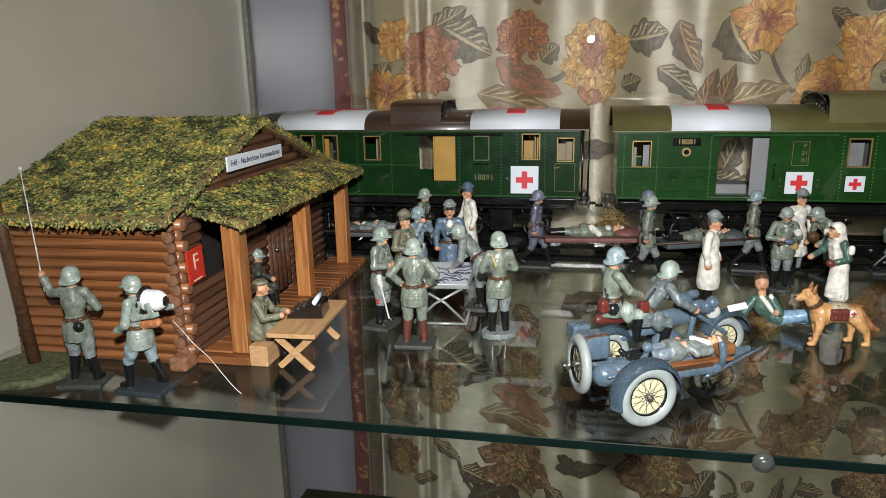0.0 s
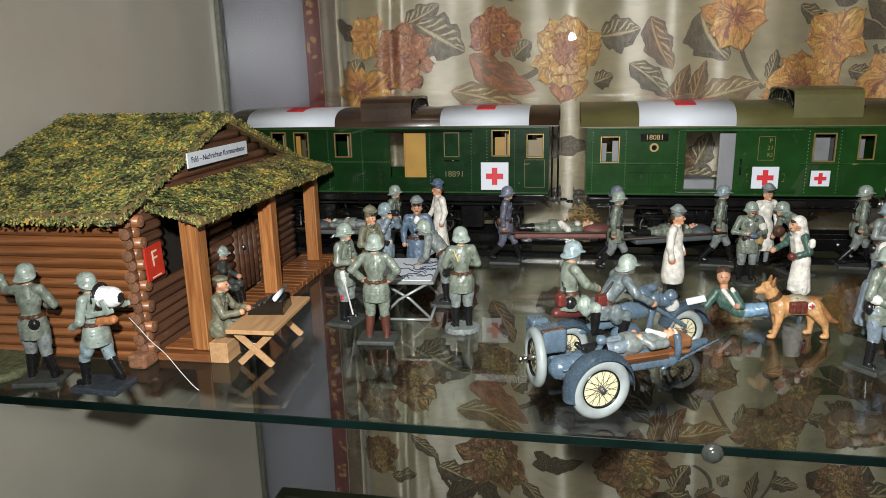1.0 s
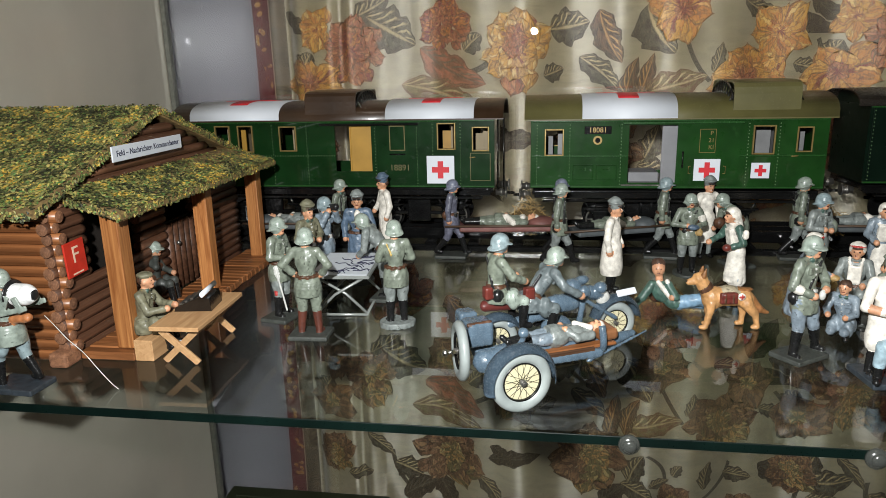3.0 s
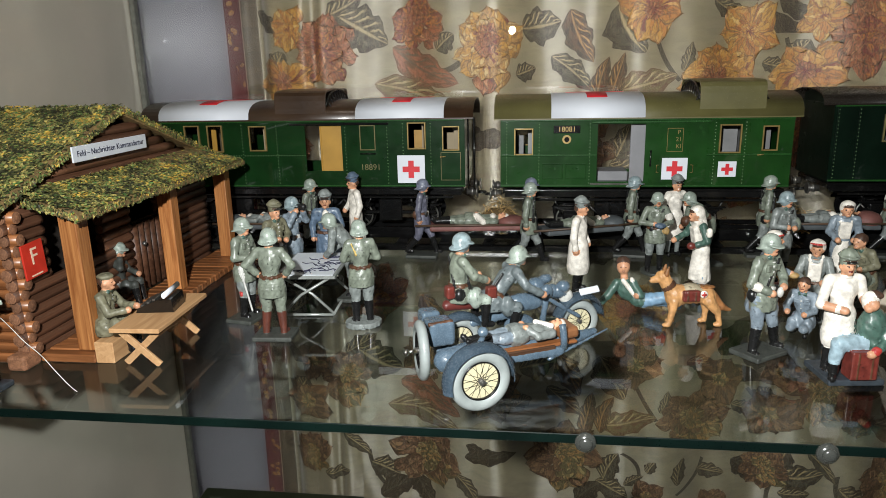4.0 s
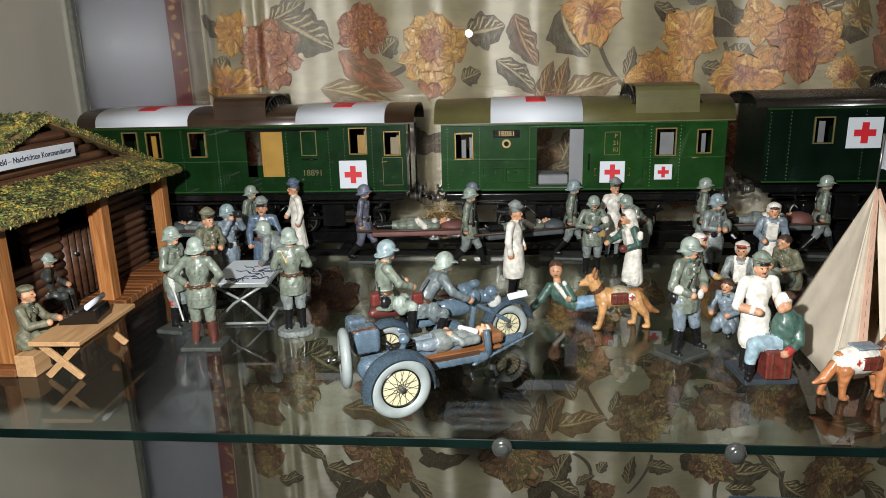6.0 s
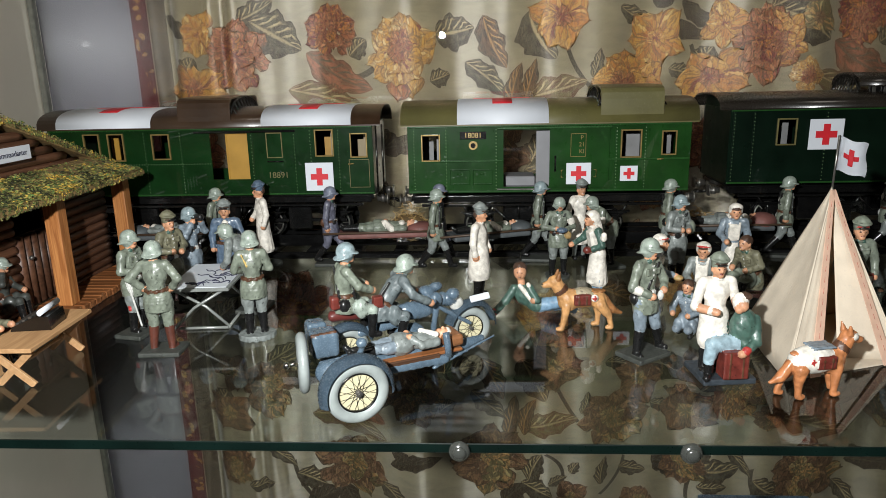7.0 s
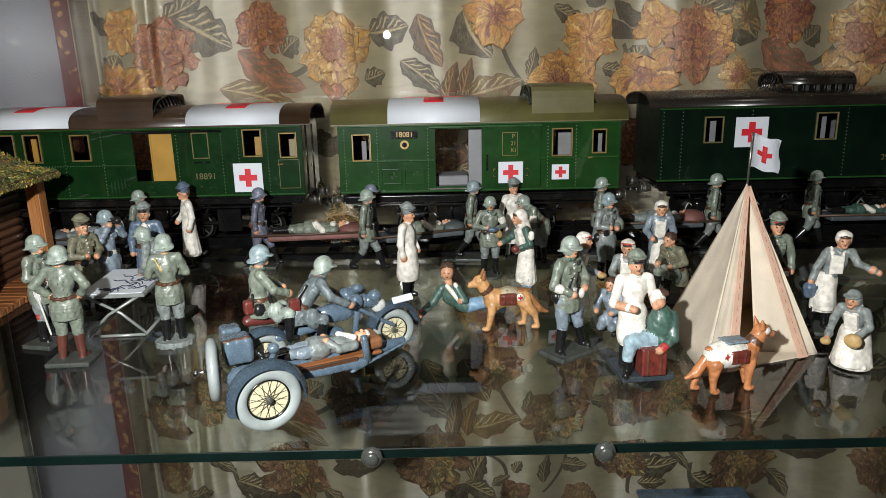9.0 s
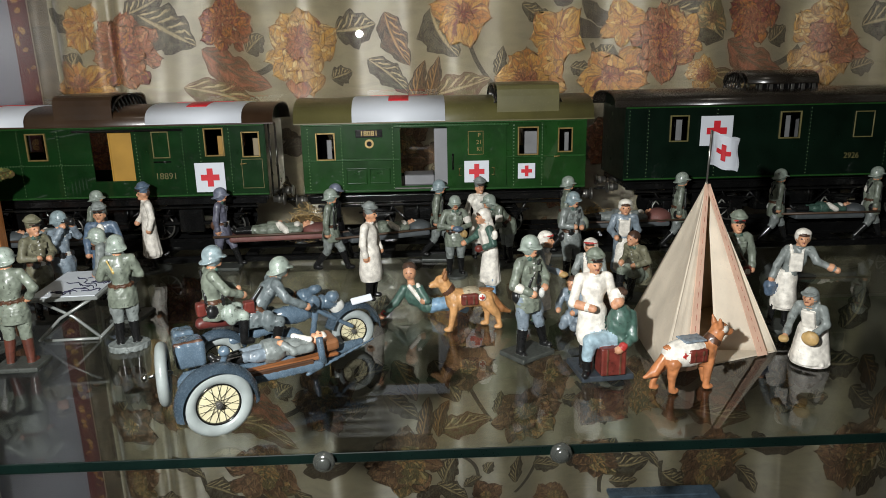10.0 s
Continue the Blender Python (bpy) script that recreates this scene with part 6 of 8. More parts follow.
figure("kneeling toy nurse in a white apron with a bowl", 0.391, 0.411, -50, "kneel", coat="grey", legs="grey", hat="hood", tall=0.067, base="", skirt=22, skirt_w=1.35, apron="whitecoat", skirt_mat="whitecoat", belt=None,
       change=dict(lk=(4, -3, 12), la=(5, 2, 5), rh=(-9, -20, 24), lh=(6, -15, 27), chest=(0, -3, 38), neck=(0, -7, 46), head=(0, -9.5, 51)), extra=lambda c, J: (c.ell((6, -17, 26), (5.5, 3, 5), F("straw"), k=0.2), c.ell((-9, -21, 23), (3.4, 3, 2.6), F("straw"), k=0.2),
       c.ell(J["head"] + (0, -1.5, 3.2), (5.2, 5.0, 1.1), F("grey"), (10, 0, 0), k=0.4)))
# ---- stretchers and the wounded on them ----
M["canvas_red"] = paint("red_brown_canvas", (0.16, 0.062, 0.052), 0.6, vary=0.25, scale=90, bump=0.3)
M["canvas_grey"] = paint("grey_canvas", (0.07, 0.08, 0.085), 0.6, vary=0.25, scale=90, bump=0.3)
M["polewood"] = wood("pole_wood", (0.05, 0.03, 0.02), (0.12, 0.07, 0.04), 40, (0.05, 1, 1), 0.5)


def stretcher(label, a, b, canvas, who, coat, head_at_b=True, zc=0.034, rest=None):
    a, b = Vector((*a, zc)), Vector((*b, zc))
    d = (b - a)
    L = d.length
    d.normalize()
    t = thing("stretcher", label, "stretcher", "stretchers", at=Matrix.Translation(a) @ d.to_track_quat("X", "Z").to_matrix().to_4x4())
    for s in (-1, 1):
        bm = bmesh.new()
        rod(bm, (-0.012, s * 0.0115, 0), (L + 0.012, s * 0.0115, 0), 0.0011, seg=8)
        part("pole", bm, M["polewood"], t)
    bm = bmesh.new()
    n, mrows = 14, 6
    top = [[bm.verts.new((L * i / n, -0.011 + 0.022 * j / mrows, -0.0028 * math.sin(math.pi * j / mrows) - 0.0006 * math.sin(math.pi * i / n) + 0.0003 * math.sin(i * 2.1 + j))) for j in range(mrows + 1)] for i in range(n + 1)]
    for i in range(n):
        for j in range(mrows):
            bm.faces.new((top[i][j], top[i + 1][j], top[i + 1][j + 1], top[i][j + 1])).smooth = True
    g = bmesh.ops.solidify(bm, geom=bm.faces[:], thickness=0.0055)
    part("canvas", bm, M[canvas], t)
    bm = bmesh.new()
    box(bm, (0.002, -0.0118, -0.0062), (L - 0.002, 0.0118, -0.0012), 0.0018, 2)
    part("sling", bm, M[canvas], t)
    bm = bmesh.new()
    e = L * (0.80 if head_at_b else 0.04)
    ball(bm, (e + L * 0.08, 0, 0.001), 1.0, 18, 0, (L * 0.15, 0.0125, 0.0062 if rest is None else 0.009))
    part("head_rest", bm, M[rest or canvas], t, "raised rolled blanket under the head")
    for x in (0.08, 0.92):
        for s in (-1, 1):
            bm = bmesh.new()
            rod(bm, (L * x, s * 0.0105, -0.0005), (L * x, s * 0.0105, -0.006), 0.0008, seg=6)
            part("leg", bm, M["polewood"], t)
    dr = d if head_at_b else -d
    foot = (a if head_at_b else b) + dr * 0.004
    lay = Matrix(((dr.y, 0, dr.x), (-dr.x, 0, dr.y), (0, -1, 0)))

    def arm_sling(c, J):
        c.cap(J["le"], J["lh"], 3.2, 2.8, F("whitecoat"), 0.2)
        c.ell(J["chest"] + (1, -4, 4), (5, 2.4, 3), F("whitecoat"), k=0.3)
    figure(who, foot.x, foot.y, 0, "lie", coat=coat, legs=coat, hat="bandage", tall=L * 0.84, base="", lay=lay, z=zc + 0.0026, skirt=5, extra=arm_sling, belt=None)


stretcher("red-brown canvas stretcher carried by two bearers", (-0.022, 0.662), (0.07, 0.671), "canvas_red", "wounded toy soldier with a bandaged head on a stretcher", "field")
stretcher("grey canvas stretcher carried past the carriages", (0.088, 0.646), (0.164, 0.674), "canvas_grey", "wounded grey toy soldier lying with a white sling", "field")
stretcher("grey canvas stretcher with blanket", (0.31, 0.682), (0.4, 0.684), "canvas_grey", "wounded toy soldier under a pale grey blanket", "grey", rest="canvas_red")
stretcher("dark canvas stretcher near the last carriage", (0.527, 0.698), (0.602, 0.698), "canvas_grey", "wounded toy soldier in dark green lying down", "greenjacket")
stretcher("grey canvas stretcher by the cabin", (-0.228, 0.664), (-0.152, 0.668), "canvas_grey", "wounded grey toy soldier on a stretcher by the cabin", "grey", False)


def lump(label, name, category, x, y, z, solids, yaw=0, scale=0.075, group="", vox=None):
    c = Clay()
    solids(c)
    me = c.mesh(name, FM, Matrix.Rotation(radians(yaw), 3, "Z"), scale * 1000 / 75, vox)
    ob = new(name, me)
    ob.location = (x, y, z)
    return tagged(ob, label, category, group)


def rucksack(c):
    c.ell((0, 0, 8), (9, 6, 8), F("leather"))
    c.box((0, -4, 8), (6, 2.5, 5), F("redbag"), rnd=1.2, k=0.8)
    c.ell((0, 0, 15), (7, 4.5, 2.5), F("khaki"))


lump("small red-brown pack behind the lying boy", "pack", "pack", 0.152, 0.542, 0, rucksack, 30, 0.07)


def straw(label, x, y, z, seed, rx=0.017, ry=0.012, h=0.02):
    """A tuft of dry straw."""
    t = thing("straw_bundle", label, "straw", "straw bundles", at=pose(x, y, z))
    rng = random.Random(seed)
    bm = bmesh.new()
    for k in range(620):
        a, r = rng.uniform(0, 6.283), math.sqrt(rng.random())
        p = Vector((rx * r * math.cos(a), ry * r * math.sin(a), h * rng.random() * (1 - 0.7 * r * r)))
        d = Vector((rng.uniform(-1, 1), rng.uniform(-0.7, 0.7), rng.uniform(-0.4, 0.5))).normalized()
        w = d.cross(Vector((0, -0.5, 1))).normalized() * 0.00035
        ln = rng.uniform(0.004, 0.009)
        q = [p - w, p + w, p + d * ln * 0.5 + w + Vector((0, 0, 0.0012)), p + d * ln * 0.5 - w + Vector((0, 0, 0.0012)), p + d * ln + w, p + d * ln - w]
        for v in q:
            v.z = max(0.0001, v.z)
        vs = [bm.verts.new(v) for v in q]
        bm.faces.new((vs[0], vs[1], vs[2], vs[3]))
        bm.faces.new((vs[3], vs[2], vs[4], vs[5]))
    part("stalks", bm, FM[F("straw")][1], t)["kind"] = "stuff"
    bm = bmesh.new()
    ball(bm, (0, 0, h * 0.35), 1.0, 16, 0, (rx * 0.85, ry * 0.85, h * 0.35))
    part("core", bm, M["strawcore"], t)


M["strawcore"] = paint("straw_core", (0.1, 0.06, 0.02), 0.8, vary=0.4, scale=300, bump=0.5)
straw("dry yellow straw bundle on the track", 0.046, 0.694, 0.0186, 3, 0.023, 0.013, 0.036)
straw("dry straw heap between two carriages", 0.333, 0.706, 0.0186, 4, 0.013, 0.01, 0.026)

# ---- dogs ----
def dog(c, coat, dark, blanket, bag, coated=False):
    """Stands along x, head at -x."""
    C, D = F(coat), F(dark)
    c.cap((-11, 0, 25.5), (12, 0, 25), 7.8, 6.8, C)
    c.ell((-10.5, 0, 24), (8.2, 7.0, 9.2), C)
    c.ell((13, 0, 24), (7.2, 6.4, 7.6), C)
    c.ell((8, 0, 31.2), (12, 4.5, 1.6), D, k=0.6)
    c.cap((-14, 0, 29), (-20, 0, 37.5), 6.0, 5.0, C)
    c.ell((-21.5, 0, 40), (5.8, 5.0, 5.0), C)
    c.cap((-25, 0, 38.5), (-29.5, 0, 37.2), 3.2, 2.4, C)
    c.cap((-26.5, 0, 36.6), (-29.5, 0, 36), 1.6, 1.4, D, 0.3)
    c.ell((-31.4, 0, 38), (1.0, 1.4, 1.0), F("black"), k=0.1)
    for s in (-1, 1):
        c.ell((-24.6, 3.0 * s, 41), (0.7, 0.7, 0.6), F("black"), k=0.05)
        c.cap((-19.5, 3.2 * s, 43), (-18.4, 4.0 * s, 48.5), 2.2, 0.9, D)
        c.cap((-12.5, 4.4 * s, 21), (-13 + 1.5 * s, 4.8 * s, 10), 3.8, 2.6, C)
        c.cap((-13 + 1.5 * s, 4.8 * s, 10), (-13.5 + 2.5 * s, 4.8 * s, 2.2), 2.3, 2.1, C)
        c.ell((-15.5 + 2.5 * s, 4.8 * s, 1.8), (3.2, 2.3, 1.9), C)
        c.cap((14, 4.4 * s, 21), (18 - 3 * s, 4.8 * s, 12), 5.0, 2.9, C)
        c.cap((18 - 3 * s, 4.8 * s, 12), (19 - 4.5 * s, 4.8 * s, 2.4), 2.5, 2.1, C)
        c.ell((17 - 4.5 * s, 4.8 * s, 1.8), (3.2, 2.3, 1.9), C)
    c.cap((18, 0, 25), (25, 0, 15), 3.2, 3.4, D)
    c.cap((25, 0, 15), (32, 0, 12), 3.2, 1.4, D)
    c.cap((-16.6, 0, 33), (-16.2, 0, 32.2), 5.75, 5.85, F("leather"), 0.1)
    c.ell((1, 0, 27.5), (10.5, 8.0, 6.8), F(blanket), k=0.2)
    if coated:
        c.ell((3, 0, 26), (17.5, 9.6, 9.6), F(blanket), k=0.3)
        c.ell((-22.5, 2.2, 40.5), (3.6, 3.2, 3.0), F(blanket), k=0.1)
        c.box((-1, 0, 35.4), (8, 6, 0.8), F("bluegrey"), rnd=0.5, k=0.2)
    for s in (-1, 1):
        c.box((-1.0, 8.2 * s, 26.5), (6.5, 1.7, 4.4), F(bag), rnd=0.8)
        c.box((-1.0, 9.6 * s, 28.5), (6.0, 0.6, 1.5), F(bag), rnd=0.4)
        for u in (-4, 2):
            c.box((u, 10.0 * s, 26.4), (0.5, 0.5, 3.8), F("leather"), rnd=0.2, k=0.1)
        c.ell((8.6, 7.9 * s, 27.5), (3.2, 0.9, 3.2), F("whitecoat"), k=0.1)
        c.box((8.6, 8.9 * s, 27.5), (2.0, 0.35, 0.6), F("redstripe"), rnd=0.1, k=0.05)
        c.box((8.6, 8.9 * s, 27.5), (0.6, 0.35, 2.0), F("redstripe"), rnd=0.1, k=0.05)
    c.cap((-8, 0, 33.3), (-8, 0, 19), 0.1, 0.1, F("leather"), 0.1)


lump("tan toy dog wearing a red first-aid pannier", "toy_dog", "dog figurine", 0.19, 0.4905, 0, lambda c: dog(c, "tan", "tan_dark", "khaki", "redbag"), 6, 0.068)
lump("rust-coloured toy dog in a white blanket and pannier", "toy_dog", "dog figurine", 0.307, 0.386, 0, lambda c: dog(c, "rust", "rust", "whitecoat", "redbag", True), 192, 0.064)


def boy(c):
    c.ell((-2, 0, 15), (7, 5, 9), F("greenjacket"), (0, -35, 0))
    c.ell((8, 0, 7.5), (8, 5.5, 5.5), F("greenjacket"))
    c.cap((10, 0, 7), (24, -3, 11), 5.2, 4.2, F("jeans"))
    c.cap((24, -3, 11), (34, 0, 4), 3.8, 2.8, F("jeans"))
    c.cap((12, 5, 6), (30, 6, 5), 4.8, 3.6, F("jeans"))
    c.cap((-9, -1, 20), (-15, -3, 11), 3.2, 3.0, F("greenjacket"))
    c.cap((-15, -3, 11), (-23, -8.5, 4), 2.8, 2.5, F("greenjacket"))
    c.cap((-22.4, -8, 4.6), (-23.2, -8.6, 3.8), 2.6, 2.5, F("redstripe"), 0.1)
    c.ell((-26, -10.5, 2.2), (3.4, 2.4, 2.0), F("skin"), k=0.3)
    c.cap((2, -4, 21), (7, -7, 13), 3.1, 2.8, F("greenjacket"))
    c.ell((5, -7.5, 13), (2.4, 2.4, 2.4), F("skin"), k=0.3)
    c.cap((-5, -4.6, 23), (4, -6.4, 12), 1.6, 1.8, F("whitecoat"), 0.3)
    c.cap((1, -4.6, 24), (5, -6.8, 15), 1.6, 1.8, F("whitecoat"), 0.3)
    c.cap((-4, 0, 24), (-4.5, 0, 28), 2.7, 2.5, F("skin"), 0.5)
    c.ell((-5, -0.5, 32), (4.6, 4.8, 5.6), F("skin"))
    for q in (-6.8, -3.4):
        c.ell((q, -4.9, 32.6), (0.6, 0.5, 0.4), F("hair"), k=0.05)
    c.ell((-5, -5.0, 29.4), (1.0, 0.6, 0.35), F("redbag"), k=0.05)
    c.ell((-5, 1.2, 35.0), (5.1, 5.0, 4.2), F("hair"), k=0.3)
    c.ell((-5, -5.3, 31.4), (0.8, 1.1, 1.2), F("skin"))


lump("dark-haired toy boy in a green jacket lying propped up", "toy_figure", "figurine", 0.153, 0.521, 0, boy, -4, 0.079, "toy figures")

# ---- tent and flag ----
M["tent"] = paint("tent_cloth", (0.86, 0.77, 0.62), 0.8, vary=0.1, scale=60, bump=0.25, fine=600, wear=(0.8, 0.72, 0.6))
tn, tl = M["tent"].node_tree.nodes, M["tent"].node_tree.links
thru, blend_cloth = tn.new("ShaderNodeBsdfTranslucent"), tn.new("ShaderNodeMixShader")
thru.inputs["Color"].default_value = (0.62, 0.46, 0.3, 1)
blend_cloth.inputs[0].default_value = 0.36
tl.new(tn["Principled BSDF"].outputs[0], blend_cloth.inputs[1])
tl.new(thru.outputs[0], blend_cloth.inputs[2])
tl.new(blend_cloth.outputs[0], tn["Material Output"].inputs["Surface"])
M["seam"] = paint("tent_tape", (0.62, 0.4, 0.29), 0.7, vary=0.1, bump=0.2)
M["stitch"] = paint("red_stitch", (0.35, 0.07, 0.05), 0.6)
tent = thing("toy_tent", "small cream canvas tent with pink seam tape and open flap", "tent", at=pose(0, 0, 0))
AP = Vector((0.341, 0.461, 0.1065))
CORN = [Vector((0.299, 0.402, 0.0006)), Vector((0.383, 0.431, 0.0006)), Vector((0.388, 0.521, 0.0006)), Vector((0.304, 0.492, 0.0006))]


def tent_panel(name, a, b, top, mat, sag=0.0025, parent=tent, n=12):
    out = ((a + b) / 2 - Vector((AP.x, AP.y, 0)))
    out.z = 0
    out.normalize()
    bm = bmesh.new()
    rows = []
    for i in range(n + 1):
        t = i / n
        row = []
        for j in range(17):
            s = j / 16
            p = a.lerp(b, s).lerp(top, t)
            p = p - out * (sag * math.sin(math.pi * s) * math.sin(math.pi * min(1, t * 1.1)) + 0.0004 * math.sin(5 * s + 4 * t) * math.sin(math.pi * s) + 0.0003 * math.sin(17 * s - 6 * t + 2) * math.sin(math.pi * s) * (1 - t))
            row.append(bm.verts.new(p))
        rows.append(row)
    for i in range(n):
        for j in range(16):
            bm.faces.new((rows[i][j], rows[i][j + 1], rows[i + 1][j + 1], rows[i + 1][j])).smooth = True
    bmesh.ops.remove_doubles(bm, verts=bm.verts, dist=1e-6)
    bmesh.ops.solidify(bm, geom=bm.faces[:], thickness=0.0006)
    return part(name, bm, M[mat], parent)


tent_panel("back_panel", CORN[2], CORN[3], AP, "tent")
tent_panel("side_panel", CORN[3], CORN[0], AP, "tent")
tent_panel("side_panel", CORN[1], CORN[2], AP, "tent")
# open front: a flap folded inwards on each side
OPEN_TOP = AP.lerp((CORN[0] + CORN[1]) / 2, 0.22)
tent_panel("door_flap", CORN[0], CORN[0].lerp(CORN[1], 0.26), AP - Vector((0, 0, 0.002)), "tent", 0.0)
tent_panel("door_flap", CORN[0].lerp(CORN[1], 0.60) + Vector((-0.005, 0.016, 0)), CORN[1], AP + Vector((0.002, 0.003, -0.004)), "tent", -0.001)
bm = bmesh.new()
prism(bm, [(p.x + (AP.x - p.x) * 0.02, p.y + (AP.y - p.y) * 0.02) for p in CORN], "z", 0.0002, 0.0012)
part("ground_sheet", bm, M["tent"], tent)
for p in (CORN[0].lerp(CORN[1], 0.225), CORN[0].lerp(CORN[1], 0.85)):
    q = p + Vector((0, -0.0008, 0))
    bm = bmesh.new()
    d = (AP - q)
    side_v = (CORN[1] - CORN[0]).normalized() * 0.0038
    nv = d.cross(side_v).normalized() * 0.0005
    if nv.y > 0:
        nv = -nv
    ring_pts = []
    for i in range(11):
        c0 = q + d * (i / 10.0) * 0.985
        w = 1 - 0.6 * i / 10
        ring_pts.append([bm.verts.new(c0 + side_v * s * w + nv * m) for s, m in ((-1, 0.6), (1, 0.6), (1, 1.8), (-1, 1.8))])
    for A, B in zip(ring_pts, ring_pts[1:]):
        for k in range(4):
            bm.faces.new((A[k], A[(k + 1) % 4], B[(k + 1) % 4], B[k]))
    bm.faces.new(ring_pts[0]), bm.faces.new(ring_pts[-1])
    tape = part("seam_tape", bm, M["seam"], tent, "pink seam tape")
    bm = bmesh.new()
    for i in range(16):
        c0 = q + d * (0.02 + 0.058 * i) + nv * 1.95
        rod(bm, c0, c0 + d * 0.03, 0.00011, seg=5)
    part("stitching", bm, M["stitch"], tape)["kind"] = "stuff"
flag = thing("toy_flag", "white paper flag with a red cross on a wire", "flag", at=pose(AP.x, AP.y, AP.z))
bm = bmesh.new()
rod(bm, (0, 0, -0.004), (0.0008, 0, 0.0328), 0.0007, seg=8)
part("flag_wire", bm, M["steel"], flag)


def flag_surface(u, v, lift):
    return (0.0004 + 0.0198 * u + 0.0008 * math.sin(7 * v) * (u > 0.9), 0.0018 * math.sin(u * 5.5 + 0.6 * v) - lift + 0.003 * u, 0.0108 + 0.0212 * v - 0.0055 * u + 0.0007 * math.sin(9 * u))


def flag_patch(name, rects, lift, mat, parent):
    bm = bmesh.new()
    for (u0, u1, v0, v1) in rects:
        n = 10
        g = [[bm.verts.new(flag_surface(u0 + (u1 - u0) * i / n, v0 + (v1 - v0) * j / n, lift)) for j in range(n + 1)] for i in range(n + 1)]
        for i in range(n):
            for j in range(n):
                bm.faces.new((g[i][j], g[i + 1][j], g[i + 1][j + 1], g[i][j + 1])).smooth = True
    bmesh.ops.solidify(bm, geom=bm.faces[:], thickness=0.0002)
    return part(name, bm, mat, parent)


fl = flag_patch("flag_paper", [(0, 1, 0, 1)], 0.0, M["white"], flag)
flag_patch("red_cross", [(0.26, 0.41, 0.42, 0.56), (0.41, 0.55, 0.25, 0.74), (0.55, 0.7, 0.42, 0.56)], 0.0006, M["red"], fl)

# ---- loose wire from the reel ----
HANG = [(-0.2285, 0.352, 0.046), (-0.222, 0.352, 0.039), (-0.216, 0.352, 0.031), (-0.207, 0.352, 0.024), (-0.2, 0.352, 0.014), (-0.191, 0.352, 0.003), (-0.1875, 0.352, 0.0005)]
wire = thing("cable", "thin white cable hanging from the reel to the shelf", "cable")
bm = bmesh.new()
pts = []
for a, b in zip(HANG, HANG[1:]):
    for i in range(4):
        pts.append(Vector(a).lerp(Vector(b), i / 4))
pts.append(Vector(HANG[-1]))
for _ in range(3):
    pts = [pts[0]] + [(p + q + r) / 3 for p, q, r in zip(pts, pts[1:], pts[2:])] + [pts[-1]]
sweep(bm, pts, 0.00024, 8)
part("cord", bm, FM[F("silver")][1], wire)

# ---- motorcycle with sidecar ----
M["moto"] = paint("moto_blue_grey", (0.085, 0.125, 0.165), 0.26, vary=0.2, scale=110, bump=0.15, coat=0.75, coat_rough=0.08, wear=(0.12, 0.16, 0.2))
M["tyre"] = paint("tyre_grey", (0.27, 0.30, 0.29), 0.38, vary=0.12, scale=130, bump=0.15, coat=0.2)
M["spoke"] = paint("cream_disc", (0.55, 0.5, 0.32), 0.5, vary=0.08)
M["tan_pad"] = paint("tan_leather", (0.2, 0.085, 0.035), 0.4, vary=0.2, scale=120, bump=0.2)
M["saddle"] = paint("red_saddle", (0.1, 0.022, 0.018), 0.35, vary=0.15)
moto = thing("toy_motorcycle", "blue-grey toy motorcycle with sidecar and pale tyres", "motorcycle", at=pose(0.034, 0.417, 0, 0, 0, 27))
R0, r0 = 0.0142, 0.0036
HUB = R0 + r0


def moto_wheel(x, y, axis, z=HUB, k=1.0):
    w = new("wheel")
    w.empty_display_size = 0.005
    w.parent = moto
    w.matrix_basis = Matrix.Translation((x, y, z)) @ Vector(axis).to_track_quat("Z", "Y").to_matrix().to_4x4() @ Matrix.Scale(k, 4)
    bm = bmesh.new()
    ring(bm, (0, 0, 0), (0, 0, 1), R0, r0, 48, 16, squash=0.85)
    part("tyre", bm, M["tyre"], w)
    bm = bmesh.new()
    ring(bm, (0, 0, 0), (0, 0, 1), R0 - 0.0033, 0.0007, 40, 8, squash=3.2)
    part("rim", bm, M["black"], w)
    bm = bmesh.new()
    rod(bm, (0, 0, -0.0006), (0, 0, 0.0006), R0 - 0.0033, seg=32)
    part("disc", bm, M["spoke"], w)
    for s in (-1, 1):
        bm = bmesh.new()
        for k in range(24):
            a = 2 * math.pi * k / 24
            b = a + (0.75 if k % 2 else -0.75)
            rod(bm, (0.002 * math.cos(a), 0.002 * math.sin(a), s * 0.0016), ((R0 - 0.004) * math.cos(b), (R0 - 0.004) * math.sin(b), s * 0.0009), 0.00013, seg=5)
        part("spokes", bm, M["black"], w)
    bm = bmesh.new()
    rod(bm, (0, 0, -0.004), (0, 0, 0.004), 0.0017, seg=14)
    rod(bm, (0, 0, -0.0048), (0, 0, 0.0048), 0.0009, seg=12)
    part("hub", bm, M["steel"], w)


moto_wheel(0, 0, (0, 1, 0), HUB * 0.8, 0.8)
moto_wheel(0.086, 0, (0.12, 1, 0), HUB * 0.8, 0.8)
moto_wheel(-0.014, -0.067, (0, -1, 0))
moto_wheel(-0.034, -0.026, (1, -0.17, 0), 0.0225)
bm = bmesh.new()
rod(bm, (-0.0355, -0.026, 0.0225), (-0.043, -0.0264, 0.0225), 0.0012, seg=10)
ball(bm, (-0.0435, -0.0264, 0.0225), 0.0022, 12)
part("spare_bolt", bm, M["chrome"], moto)


